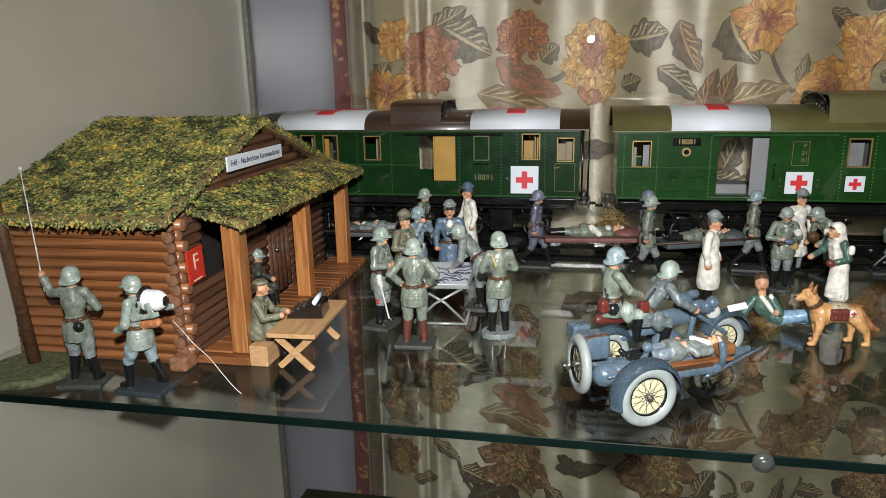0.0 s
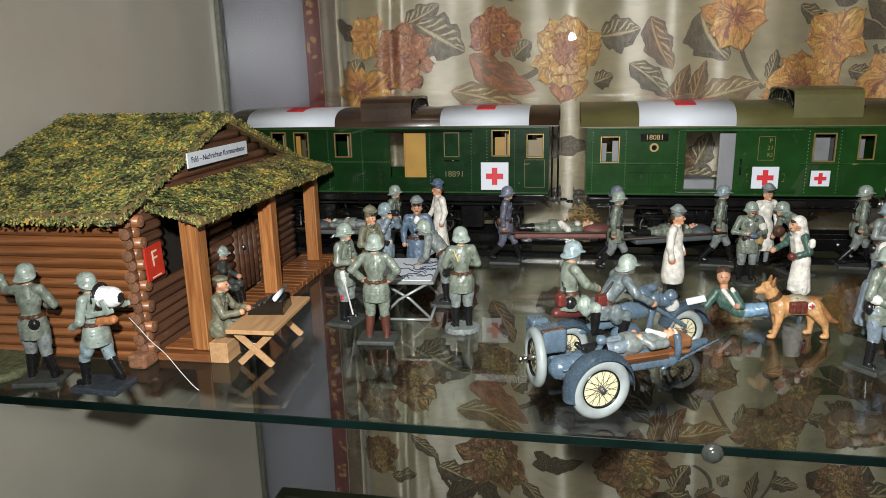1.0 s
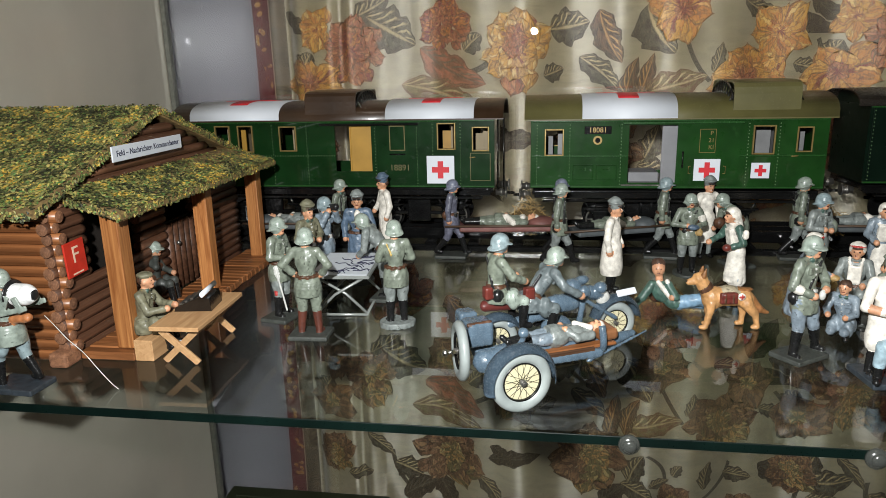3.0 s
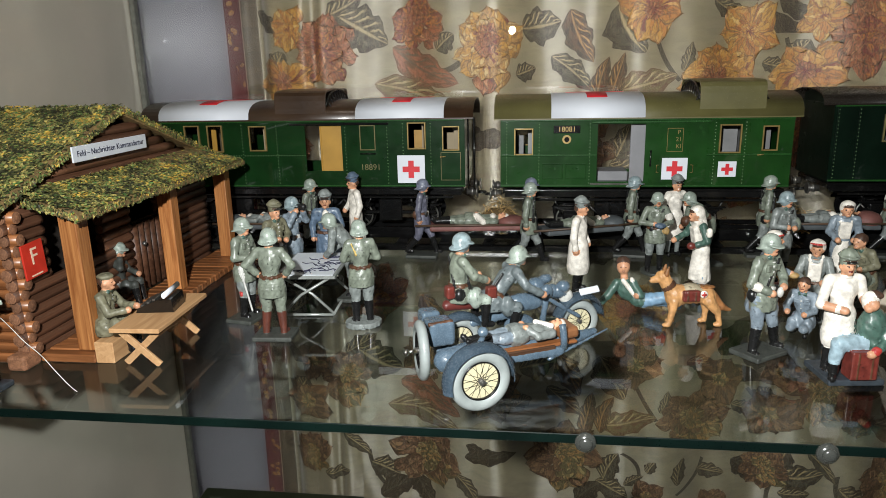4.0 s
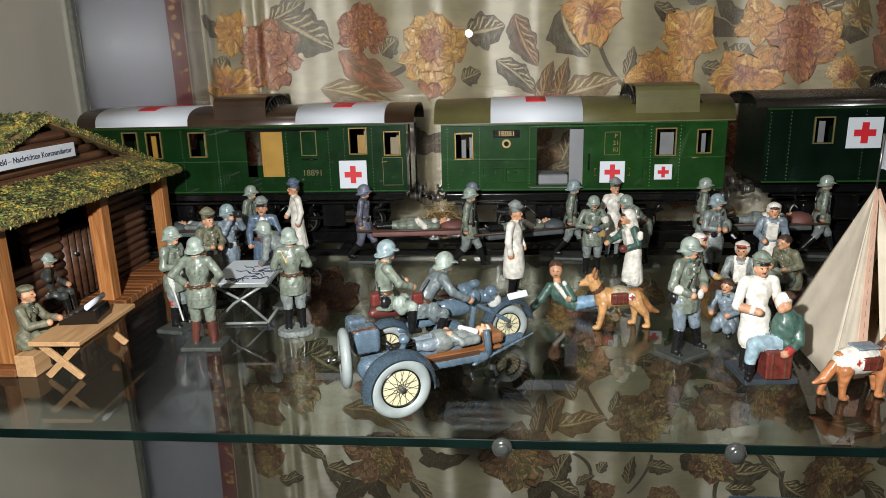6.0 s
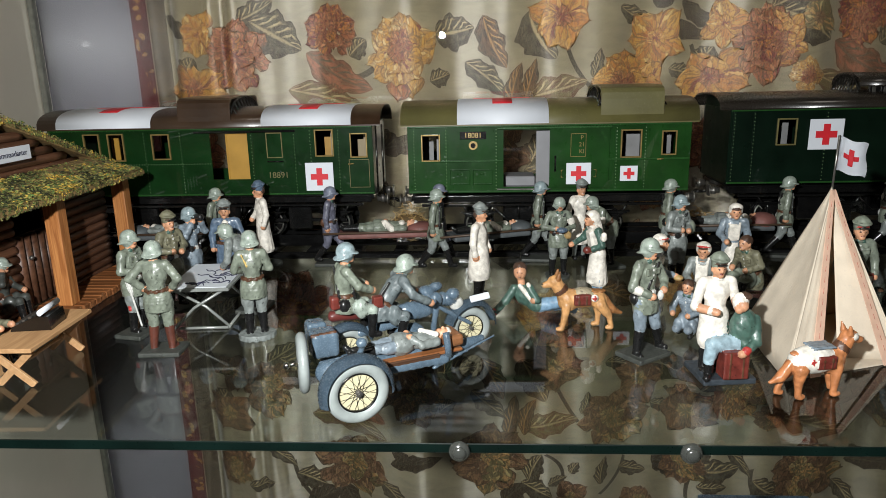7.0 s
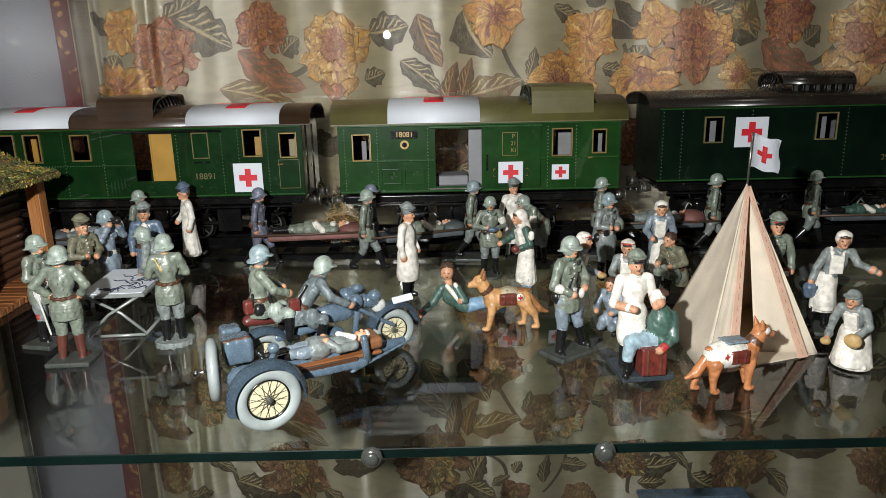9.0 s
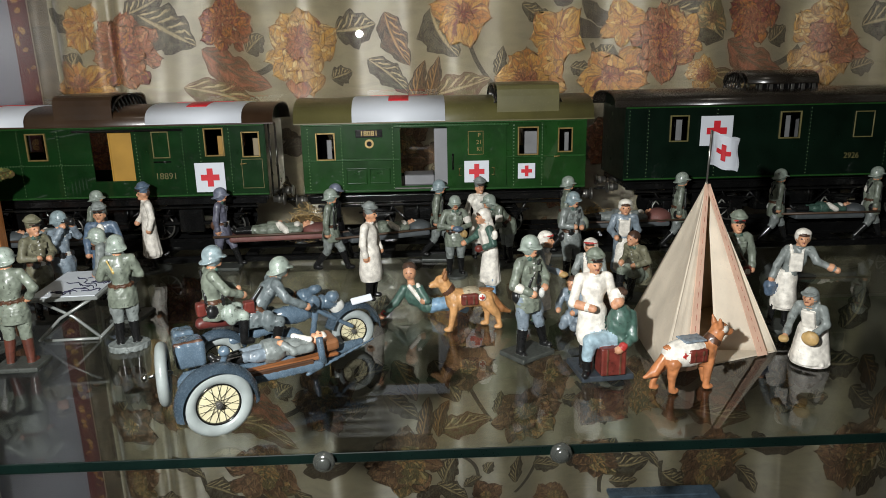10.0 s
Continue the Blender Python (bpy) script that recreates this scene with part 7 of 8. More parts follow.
def mudguard(x, y, R, w, a0, a1, name="mudguard", hz=HUB):
    bm = bmesh.new()
    n, mrows = 22, 6
    g = []
    for i in range(n + 1):
        a = radians(a0 + (a1 - a0) * i / n)
        row = []
        for j in range(mrows + 1):
            u = -1 + 2 * j / mrows
            rr = R - 0.0035 * u * u
            row.append(bm.verts.new((x + rr * math.cos(a), y + w * u, hz + rr * math.sin(a))))
        g.append(row)
    for i in range(n):
        for j in range(mrows):
            bm.faces.new((g[i][j], g[i + 1][j], g[i + 1][j + 1], g[i][j + 1])).smooth = True
    bmesh.ops.solidify(bm, geom=bm.faces[:], thickness=0.0008)
    return part(name, bm, M["moto"], moto)


mudguard(0, 0, 0.0185, 0.0058, 20, 215, hz=HUB * 0.8)
fg = mudguard(0.086, 0, 0.0195, 0.0062, 0, 165, hz=HUB * 0.85)
mudguard(-0.014, -0.0655, 0.0214, 0.0066, -8, 195)
# white plate on the front mudguard
bm = bmesh.new()
box(bm, (-0.0072, -0.0008, -0.0023), (0.0072, 0.0008, 0.0023), 0.0005, m=pose(0.0915, -0.004, HUB * 0.85 + 0.0208, -35, -4, 0))
part("plate", bm, M["white"], fg, "blank white front plate")


def clay_part(name, solids, label="", mat_names=None):
    c = Clay()
    solids(c)
    me = c.mesh(name, FM, Matrix.Identity(3), 1.0, 0.0008)
    ob = new(name, me)
    ob.parent = moto
    if label:
        ob["label"] = label
    return ob


FI["moto"] = len(FM)
FM.append(("moto", M["moto"]))
FI["saddle"] = len(FM)
FM.append(("saddle", M["saddle"]))


def engine(c):
    m = F("moto")
    c.cap((8, 0, 24), (36, 0, 27), 3.0, 3.4, m)
    c.ell((46, 0, 33), (13, 5.2, 6), m, (0, 8, 0))
    c.ell((42, 0, 17), (11, 6.5, 8), m)
    for s in (-1, 1):
        c.cap((42, 6 * s, 17), (42, 13 * s, 17), 4.4, 4.0, m, 0.4)
        for k in range(4):
            c.disc((42, 0, 17), 0.1, 0.1, 0.1, m)
            c.ell((42, (7 + 2 * k) * s, 17), (5.6, 0.7, 5.6), m, k=0.1)
        c.cap((58, 3.5 * s, 36), (84, 4.2 * s, 19), 1.5, 1.4, m, 0.3)
        c.cap((60, 0, 38), (54, 15 * s, 42), 1.3, 1.3, m, 0.3)
        c.cap((30, 5 * s, 10), (-14, 7 * s, 12), 1.8, 2.4, m, 0.3)
    c.cap((20, 0, 11), (60, 0, 11), 2.4, 2.4, m)
    c.cap((58, 0, 12), (62, 0, 36), 2.0, 2.0, m)
    c.ell((66, 0, 38), (4, 4.4, 4.6), m)
    c.cap((-8, 0, 38), (12, 0, 37), 3.5, 3.8, F("saddle"))
    c.ell((27, 0, 35), (8, 5.5, 3), F("saddle"))


clay_part("engine_and_frame", engine)


def luggage(c):
    m = F("moto")
    c.box((-18, -12, 27), (8, 8, 7.5), m, rnd=2.0)
    c.box((-18, 7, 28), (6, 6, 6.5), m, rnd=2.0)
    c.cap((-26, -18, 34), (-12, -18, 34.5), 1.2, 1.2, F("leather"), 0.1)


clay_part("luggage_box", luggage)


def front_bag(c):
    m = F("moto")
    rng = random.Random(8)
    for k in range(12):
        c.ell((64 + rng.uniform(-8, 8), rng.uniform(-8, 14), 38 + rng.uniform(-5, 8)), (rng.uniform(3, 6), rng.uniform(3, 6), rng.uniform(3, 5)), m, k=1.0)
    c.ell((76, 0, 33), (5, 4, 5), F("silver"), k=0.2)


clay_part("handlebar_bag", front_bag, "lumpy blue-grey bags on the handlebar")


def sidecar(c):
    m = F("moto")
    c.cap((-22, -34, 17), (52, -34, 16), 7.0, 6.0, m)
    c.cap((52, -34, 16), (78, -33, 20), 5.8, 2.0, m)
    c.box((14, -34, 16), (36, 12.5, 2.6), m, rnd=1.6, k=1.0)
    c.cap((-16, -20, 14), (-16, -66, 18), 1.6, 1.6, m, 0.3)
    c.cap((10, -8, 12), (10, -30, 14), 1.4, 1.4, m, 0.3)
    c.cap((50, -8, 12), (50, -30, 14), 1.4, 1.4, m, 0.3)
    c.cap((40, -45, 12), (84, -38, 22), 1.2, 0.7, m, 0.5)
    c.cap((-24, -26, 20), (-8, -26, 21), 1.1, 1.1, m, 0.3)
    c.cap((-24, -44, 20), (-8, -44, 21), 1.1, 1.1, m, 0.3)
    c.ell((-6, -36, 22), (10, 9, 4.5), m)
    c.ell((-6, -52, 39), (3.2, 3.2, 3.0), m)
    c.cap((-6, -52, 36), (-8, -50, 30), 1.6, 1.6, m, 0.3)


clay_part("sidecar_body", sidecar)
for s in (-45, -24):
    bm = bmesh.new()
    box(bm, (-0.006, s / 1000 - 0.0009, 0.0175), (0.044, s / 1000 + 0.0009, 0.0205), 0.0005)
    part("wooden_rail", bm, M["boards"], moto, "brown wooden stretcher rail")
bm = bmesh.new()
ring(bm, (0.052, -0.036, 0.027), (1, -0.35, 0.1), 0.0125, 0.0022, 22, 8, arc=(radians(150), radians(330)), open_arc=True)
part("head_guard", bm, M["moto"], moto, "curved blue-grey head guard")
bm = bmesh.new()
box(bm, (-0.018, -0.044, 0.0185), (0.06, -0.0245, 0.0208), 0.0008)
part("litter_board", bm, M["log"], moto)
bm = bmesh.new()
box(bm, (0.050, -0.045, 0.0185), (0.062, -0.026, 0.0255), 0.002, 2, m=pose(0, 0, 0.0, 0, -4, 0))
part("pillow", bm, M["tan_pad"], moto, "tan leather head cushion")


def moto_at(x, y):
    v = moto.matrix_basis @ Vector((x, y, 0))
    return v.x, v.y


px_, py_ = moto_at(0.004, 0.0)
figure("grey toy pillion rider in a steel helmet", px_, py_, 117, "ride", coat="field", legs="helmet", hat="helmet_blue", tall=0.076, base="", z=0.026, change=dict(pelvis=(0, 4, 20), chest=(0, 4, 35), neck=(0, 3, 43.5), head=(0, 1.6, 49.5), le=(11, -2, 32), lh=(7, -12, 27), re=(-11, -2, 32), rh=(-7, -12, 27), lk=(8, -11, 15), rk=(-8, -11, 15), la=(8.5, -10, 1), ra=(-8.5, -10, 1)), skirt=4, extra=lambda c, J: (c.box(J["pelvis"] + (-5, 8, 2), (3.4, 2.6, 4), F("redbag"), rnd=1.4), straps(c, J)))
px_, py_ = moto_at(0.026, -0.001)
figure("grey toy rider leaning over the handlebars", px_, py_, 117, "ride", coat="slate", legs="slate", hat="helmet", tall=0.078, base="", z=0.0155, change=dict(chest=(0, -6, 35), neck=(0, -11, 42), head=(0, -14, 46.5), le=(13, -13, 32), lh=(13, -25, 25), re=(-13, -13, 32), rh=(-13, -25, 25)), skirt=4, extra=lambda c, J: (c.cap(J["chest"] + (-5, 5, 4), J["pelvis"] + (-6, 5, 5), 0.8, 0.8, F("black"), 0.1), c.box(J["pelvis"] + (-6, 3, 7), (2.6, 3.0, 3.4), F("redbag"), rnd=0.8)))
a3, b3 = moto_at(-0.010, -0.0345), moto_at(0.062, -0.0345)
dr = Vector((b3[0] - a3[0], b3[1] - a3[1], 0)).normalized()
figure("wounded toy soldier lying in the sidecar litter", a3[0], a3[1], 0, "lie", coat="grey", legs="bluegrey", hat="bandage", tall=0.068, base="", lay=Matrix(((dr.y, 0, dr.x), (-dr.x, 0, dr.y), (0, -1, 0))), z=0.0265, skirt=5, belt=None,
       extra=lambda c, J: (c.cap(J["chest"] + (4, -4, 7), J["chest"] + (-2, -6, -2), 1.8, 1.8, F("whitecoat"), 0.2)))

# ---- models on the lower shelf ----
def low_box(label, lo, hi, mat, lidmat=None):
    t = thing("model_vehicle", label, "model", "models on the lower shelf")
    bm = bmesh.new()
    box(bm, lo, (hi[0], hi[1], hi[2] - 0.006), 0.003, 2)
    part("body", bm, M[mat], t)
    bm = bmesh.new()
    box(bm, (lo[0] - 0.003, lo[1] - 0.003, hi[2] - 0.0059), (hi[0] + 0.003, hi[1] + 0.003, hi[2]), 0.002, 2)
    top = part("roof", bm, M[lidmat or mat], t)
    for k in range(3):
        bm = bmesh.new()
        y = lo[1] + (hi[1] - lo[1]) * (0.2 + 0.3 * k)
        box(bm, (lo[0] + 0.01, y, hi[2] + 0.0001), (hi[0] - 0.01, y + 0.002, hi[2] + 0.0025), 0.0006)
        part("rib", bm, M[lidmat or mat], top)


M["lowgreen"] = paint("dark_olive", (0.02, 0.025, 0.012), 0.35, vary=0.2, scale=30)
M["lowbrown"] = paint("grey_brown", (0.09, 0.07, 0.045), 0.35, vary=0.2, scale=30)
low_box("dark olive model box on the lower shelf", (-0.305, 0.6, LOW), (-0.115, 0.70, -0.305), "lowgreen")
low_box("grey-brown model on the lower shelf", (0.02, 0.66, LOW), (0.16, 0.74, -0.322), "lowbrown")
low_box("blue-grey model vehicle on the lower shelf", (0.37, 0.64, LOW), (0.49, 0.735, -0.302), "moto")
# ---- woven flowers on the curtain ----
DYE = {
    "maroon": (0.085, 0.016, 0.016),
    "rust": (0.140, 0.046, 0.018),
    "orange": (0.215, 0.090, 0.022),
    "ochre": (0.235, 0.125, 0.028),
    "tan": (0.205, 0.118, 0.044),
    "pink": (0.165, 0.064, 0.036),
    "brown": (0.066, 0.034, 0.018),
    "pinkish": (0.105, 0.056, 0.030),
    "dark": (0.028, 0.020, 0.012),
    "grey": (0.052, 0.045, 0.030),
    "cream": (0.215, 0.172, 0.092),
    "olive": (0.078, 0.064, 0.028),
}


def ramp_mix(n, l, fac, a, b):
    mx = n.new("ShaderNodeMix")
    mx.data_type = "RGBA"
    l.new(fac, mx.inputs["Factor"])
    for src, slot in ((a, 6), (b, 7)):
        if isinstance(src, tuple):
            mx.inputs[slot].default_value = (*src, 1)
        else:
            l.new(src, mx.inputs[slot])
    return mx.outputs[2]


def math_node(n, l, op, a, b=None, c=None):
    m = n.new("ShaderNodeMath")
    m.operation = op
    for k, v in enumerate((a, b, c)):
        if v is None:
            continue
        if isinstance(v, (int, float)):
            m.inputs[k].default_value = v
        else:
            l.new(v, m.inputs[k])
    return m.outputs[0]


def band(n, l, val, lo, hi):
    m = n.new("ShaderNodeMapRange")
    m.inputs["From Min"].default_value, m.inputs["From Max"].default_value = lo, hi
    l.new(val, m.inputs["Value"])
    return m.outputs[0]


def woven(name, kind, c0, c1, dark, alt, light=(0.27, 0.2, 0.1)):
    """Jacquard weave: streaks that follow the petal or leaf, dark outlines and fine threads."""
    m, n, l, b = tree(name)
    uv, geo, co = n.new("ShaderNodeUVMap"), n.new("ShaderNodeNewGeometry"), n.new("ShaderNodeTexCoord")
    sp, cb = n.new("ShaderNodeSeparateXYZ"), n.new("ShaderNodeCombineXYZ")
    l.new(uv.outputs[0], sp.inputs[0])
    u, v = sp.outputs[0], sp.outputs[1]
    isl = geo.outputs["Random Per Island"]
    l.new(math_node(n, l, "MULTIPLY", u, 2.6 if kind == "petal" else 7.0), cb.inputs[0])
    l.new(math_node(n, l, "MULTIPLY", v, 13.0 if kind == "petal" else 5.0), cb.inputs[1])
    l.new(math_node(n, l, "MULTIPLY", isl, 37.0), cb.inputs[2])
    st = n.new("ShaderNodeTexNoise")
    st.inputs["Scale"].default_value, st.inputs["Detail"].default_value, st.inputs["Distortion"].default_value = 1.0, 3, 0.6
    l.new(cb.outputs[0], st.inputs["Vector"])
    streak = st.outputs[0]
    mp, fine = n.new("ShaderNodeMapping"), n.new("ShaderNodeTexNoise")
    mp.inputs["Scale"].default_value, mp.inputs["Rotation"].default_value = (1, 1, 0.28), (0, 0.7, 0)
    l.new(co.outputs["Object"], mp.inputs["Vector"])
    l.new(mp.outputs[0], fine.inputs["Vector"])
    fine.inputs["Scale"].default_value, fine.inputs["Detail"].default_value = 620, 2
    av = math_node(n, l, "ABSOLUTE", math_node(n, l, "SUBTRACT", v, 0.5))
    if kind == "petal":
        wn = n.new("ShaderNodeTexNoise")
        wn.inputs["Scale"].default_value, wn.inputs["Detail"].default_value = 170, 2
        l.new(co.outputs["Object"], wn.inputs["Vector"])
        warp = math_node(n, l, "SUBTRACT", wn.outputs[0], 0.5)
        uu, vv = math_node(n, l, "MULTIPLY_ADD", warp, 0.5, u), math_node(n, l, "MULTIPLY_ADD", warp, 0.3, v)
        cv = n.new("ShaderNodeCombineXYZ")
        l.new(math_node(n, l, "MULTIPLY", uu, 2.0), cv.inputs[0])
        l.new(math_node(n, l, "MULTIPLY", vv, 5.5), cv.inputs[1])
        l.new(math_node(n, l, "MULTIPLY", isl, 53.0), cv.inputs[2])
        cells, seams = n.new("ShaderNodeTexVoronoi"), n.new("ShaderNodeTexVoronoi")
        seams.feature = "DISTANCE_TO_EDGE"
        for vo in (cells, seams):
            vo.inputs["Scale"].default_value = 1.0
            l.new(cv.outputs[0], vo.inputs["Vector"])
        pick = n.new("ShaderNodeSeparateColor")
        l.new(cells.outputs["Color"], pick.inputs[0])
        depth = math_node(n, l, "ADD", math_node(n, l, "MULTIPLY", pick.outputs[0], 0.75), math_node(n, l, "MULTIPLY", uu, 0.42))
        col = ramp_mix(n, l, band(n, l, depth, 0.26, 0.34), alt, c0)
        col = ramp_mix(n, l, band(n, l, depth, 0.52, 0.62), col, c1)
        col = ramp_mix(n, l, band(n, l, depth, 0.80, 0.88), col, light)
        col = ramp_mix(n, l, math_node(n, l, "MULTIPLY", band(n, l, streak, 0.43, 0.39), 0.55), col, dark)
        line = math_node(n, l, "MULTIPLY", band(n, l, seams.outputs["Distance"], 0.10, 0.03), 0.6)
        col = ramp_mix(n, l, line, col, dark)
        rim = math_node(n, l, "ADD", math_node(n, l, "MAXIMUM", u, math_node(n, l, "MULTIPLY_ADD", av, 1.6, 0.2)), math_node(n, l, "MULTIPLY", warp, 0.35))
        col = ramp_mix(n, l, math_node(n, l, "MULTIPLY", band(n, l, rim, 0.90, 0.95), 0.75), col, dark)
    else:
        col = ramp_mix(n, l, band(n, l, streak, 0.4, 0.6), c0, dark)
        side = math_node(n, l, "FRACT", math_node(n, l, "ADD", math_node(n, l, "SUBTRACT", math_node(n, l, "MULTIPLY", u, 6.5), math_node(n, l, "MULTIPLY", av, 4.2)), math_node(n, l, "MULTIPLY", streak, 0.7)))
        vein = math_node(n, l, "MULTIPLY", band(n, l, side, 0.42, 0.22), band(n, l, av, 0.44, 0.3))
        half = band(n, l, math_node(n, l, "ADD", v, math_node(n, l, "MULTIPLY", math_node(n, l, "SUBTRACT", isl, 0.5), 0.7)), 0.38, 0.5)
        vein = math_node(n, l, "MULTIPLY", vein, half)
        vein = math_node(n, l, "MAXIMUM", vein, math_node(n, l, "MULTIPLY", band(n, l, av, 0.06, 0.02), 0.8))
        col = ramp_mix(n, l, vein, col, c1)
        col = ramp_mix(n, l, band(n, l, av, 0.43, 0.48), col, dark)
    col = ramp_mix(n, l, math_node(n, l, "MULTIPLY", band(n, l, fine.outputs[0], 0.54, 0.62), 0.35), col, dark)
    col = ramp_mix(n, l, math_node(n, l, "MULTIPLY", band(n, l, fine.outputs[0], 0.44, 0.36), 0.15), col, DYE["cream"])
    l.new(col, b.inputs["Base Color"])
    b.inputs["Roughness"].default_value, b.inputs["Specular IOR Level"].default_value = 0.55, 0.3
    bp = n.new("ShaderNodeBump")
    bp.inputs["Strength"].default_value, bp.inputs["Distance"].default_value = 0.35, 0.0006
    l.new(fine.outputs[0], bp.inputs["Height"])
    l.new(bp.outputs[0], b.inputs["Normal"])
    return m


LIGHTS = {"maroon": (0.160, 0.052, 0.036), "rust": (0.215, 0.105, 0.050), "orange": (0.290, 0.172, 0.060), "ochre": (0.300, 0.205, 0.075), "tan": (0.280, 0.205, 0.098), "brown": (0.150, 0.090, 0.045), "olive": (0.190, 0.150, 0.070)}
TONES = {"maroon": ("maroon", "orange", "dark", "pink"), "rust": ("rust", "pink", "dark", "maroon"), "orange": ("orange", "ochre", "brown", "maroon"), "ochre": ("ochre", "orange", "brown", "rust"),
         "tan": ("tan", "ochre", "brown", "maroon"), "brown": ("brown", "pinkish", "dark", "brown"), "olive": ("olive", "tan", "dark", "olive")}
mrand = random.Random(11)


PETALS = {k: woven("petals_" + k, "petal", DYE[a], DYE[b], DYE[c], DYE[d], LIGHTS[k]) for k, (a, b, c, d) in TONES.items()}


def motif(name, bm, mat):
    if min(v.co.x for v in bm.verts) < CX0 + 0.024 or max(v.co.x for v in bm.verts) > CX1:
        bm.free()
        return None
    return part(name, bm, mat, curtain)


def blade(bm, px, pz, ln, wd, ang, layer, curl, mat=0):
    """One rounded petal, laid on the folds of the cloth."""
    uvl = bm.loops.layers.uv.verify()
    nu, nv = 8, 8
    ph = mrand.uniform(0, 6)
    ca, sa = math.cos(ang), math.sin(ang)
    g = []
    for i in range(nu + 1):
        u = i / nu
        prof = max(0.05, math.sin(math.pi * min(1.0, 0.1 + 0.9 * u)) ** 0.5 if u > 0.5 else 0.3 + 1.4 * u - 0.0)
        row = []
        for j in range(nv + 1):
            v = -1 + 2 * j / nv
            lx = ln * (u - 0.12 * u * v * v + 0.05 * u * math.sin(5 * v + ph))
            lz = wd / 2 * v * min(1.0, prof) + curl * ln * u * u
            x, z = px + lx * ca - lz * sa, pz + lx * sa + lz * ca
            row.append(bm.verts.new((x, drape(x, z) - 0.0005 - 0.0001 * layer - 0.00025 * math.sin(math.pi * u), z)))
        g.append(row)
    for i in range(nu):
        for j in range(nv):
            f = bm.faces.new((g[i][j], g[i + 1][j], g[i + 1][j + 1], g[i][j + 1]))
            f.smooth, f.material_index = True, mat
            for lp, (a, b) in zip(f.loops, ((i, j), (i + 1, j), (i + 1, j + 1), (i, j + 1))):
                lp[uvl].uv = (a / nu, b / nv)


DEEP = {"tan": "rust", "rust": "maroon", "orange": "rust", "ochre": "orange", "maroon": "rust", "brown": "olive", "olive": "brown"}


def rose(cx, cz, w, h, tone):
    """A full bloom: rings of broad petals that close towards an off-centre heart."""
    w, h = w * 0.97, h * 0.97
    # below the shelf blooms go brown: the steep light's dulling put into the tone
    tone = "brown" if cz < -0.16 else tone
    bm = bmesh.new()
    ox, oz, lean, m = mrand.uniform(-0.1, 0.1) * w, mrand.uniform(-0.06, 0.14) * h, mrand.uniform(0, 6), (w + h) / 4
    layer = 0
    for count, r0, ln, wd in ((11, 0.42, 0.60, 0.62), (9, 0.30, 0.52, 0.58), (8, 0.17, 0.44, 0.50), (6, 0.07, 0.34, 0.40), (4, 0.0, 0.22, 0.30)):
        lean += 0.9
        for k in range(count):
            a = lean + 2 * math.pi * k / count + mrand.uniform(-0.2, 0.2)
            near = 1 - r0 / 0.42
            blade(bm, cx + ox * near + 0.5 * w * r0 * math.cos(a), cz + oz * near + 0.5 * h * r0 * math.sin(a),
                  m * ln * mrand.uniform(0.85, 1.12), m * wd * mrand.uniform(0.85, 1.2), math.atan2(h * math.sin(a), w * math.cos(a)) + mrand.uniform(-0.5, 0.5), layer, mrand.uniform(-0.4, 0.4), int(r0 < 0.1 or math.sin(a - 0.6) < -0.55 and mrand.random() < 0.6))
            layer += 1
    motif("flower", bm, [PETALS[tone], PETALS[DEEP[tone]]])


def flower(cx, cz, w, h, tone):
    """An open flower: five wide petals round a small heart."""
    w, h = w * 0.98, h * 0.95
    # low flowers turned brown too, painting in how the light dulls them
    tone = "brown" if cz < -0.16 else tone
    bm = bmesh.new()
    turn, m = mrand.uniform(0, 6), (w + h) / 4
    for k in range(7):
        a = turn + 2 * math.pi * k / 7 + mrand.uniform(-0.2, 0.2)
        blade(bm, cx + 0.06 * w * math.cos(a), cz + 0.06 * h * math.sin(a), (0.5 * w * abs(math.cos(a)) + 0.5 * h * abs(math.sin(a))) * mrand.uniform(0.75, 0.95),
              m * mrand.uniform(0.9, 1.3), a, 1 + (k * 3) % 7, mrand.uniform(-0.3, 0.3))
    for k in range(6):
        a = turn + 0.4 + 2 * math.pi * k / 6
        blade(bm, cx, cz, m * 0.42, m * 0.4, a, 8 + k % 2, mrand.uniform(-0.3, 0.3), 1)
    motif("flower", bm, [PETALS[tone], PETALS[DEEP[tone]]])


LEAFS = {k: woven("leaf_" + k, "leaf", DYE[a], DYE[b], DYE[c], DYE[a]) for k, (a, b, c) in {"gr": ("grey", "cream", "dark"), "dk": ("dark", "grey", "dark"), "br": ("brown", "tan", "dark"), "ru": ("pink", "grey", "brown"), "cr": ("olive", "cream", "brown")}.items()}


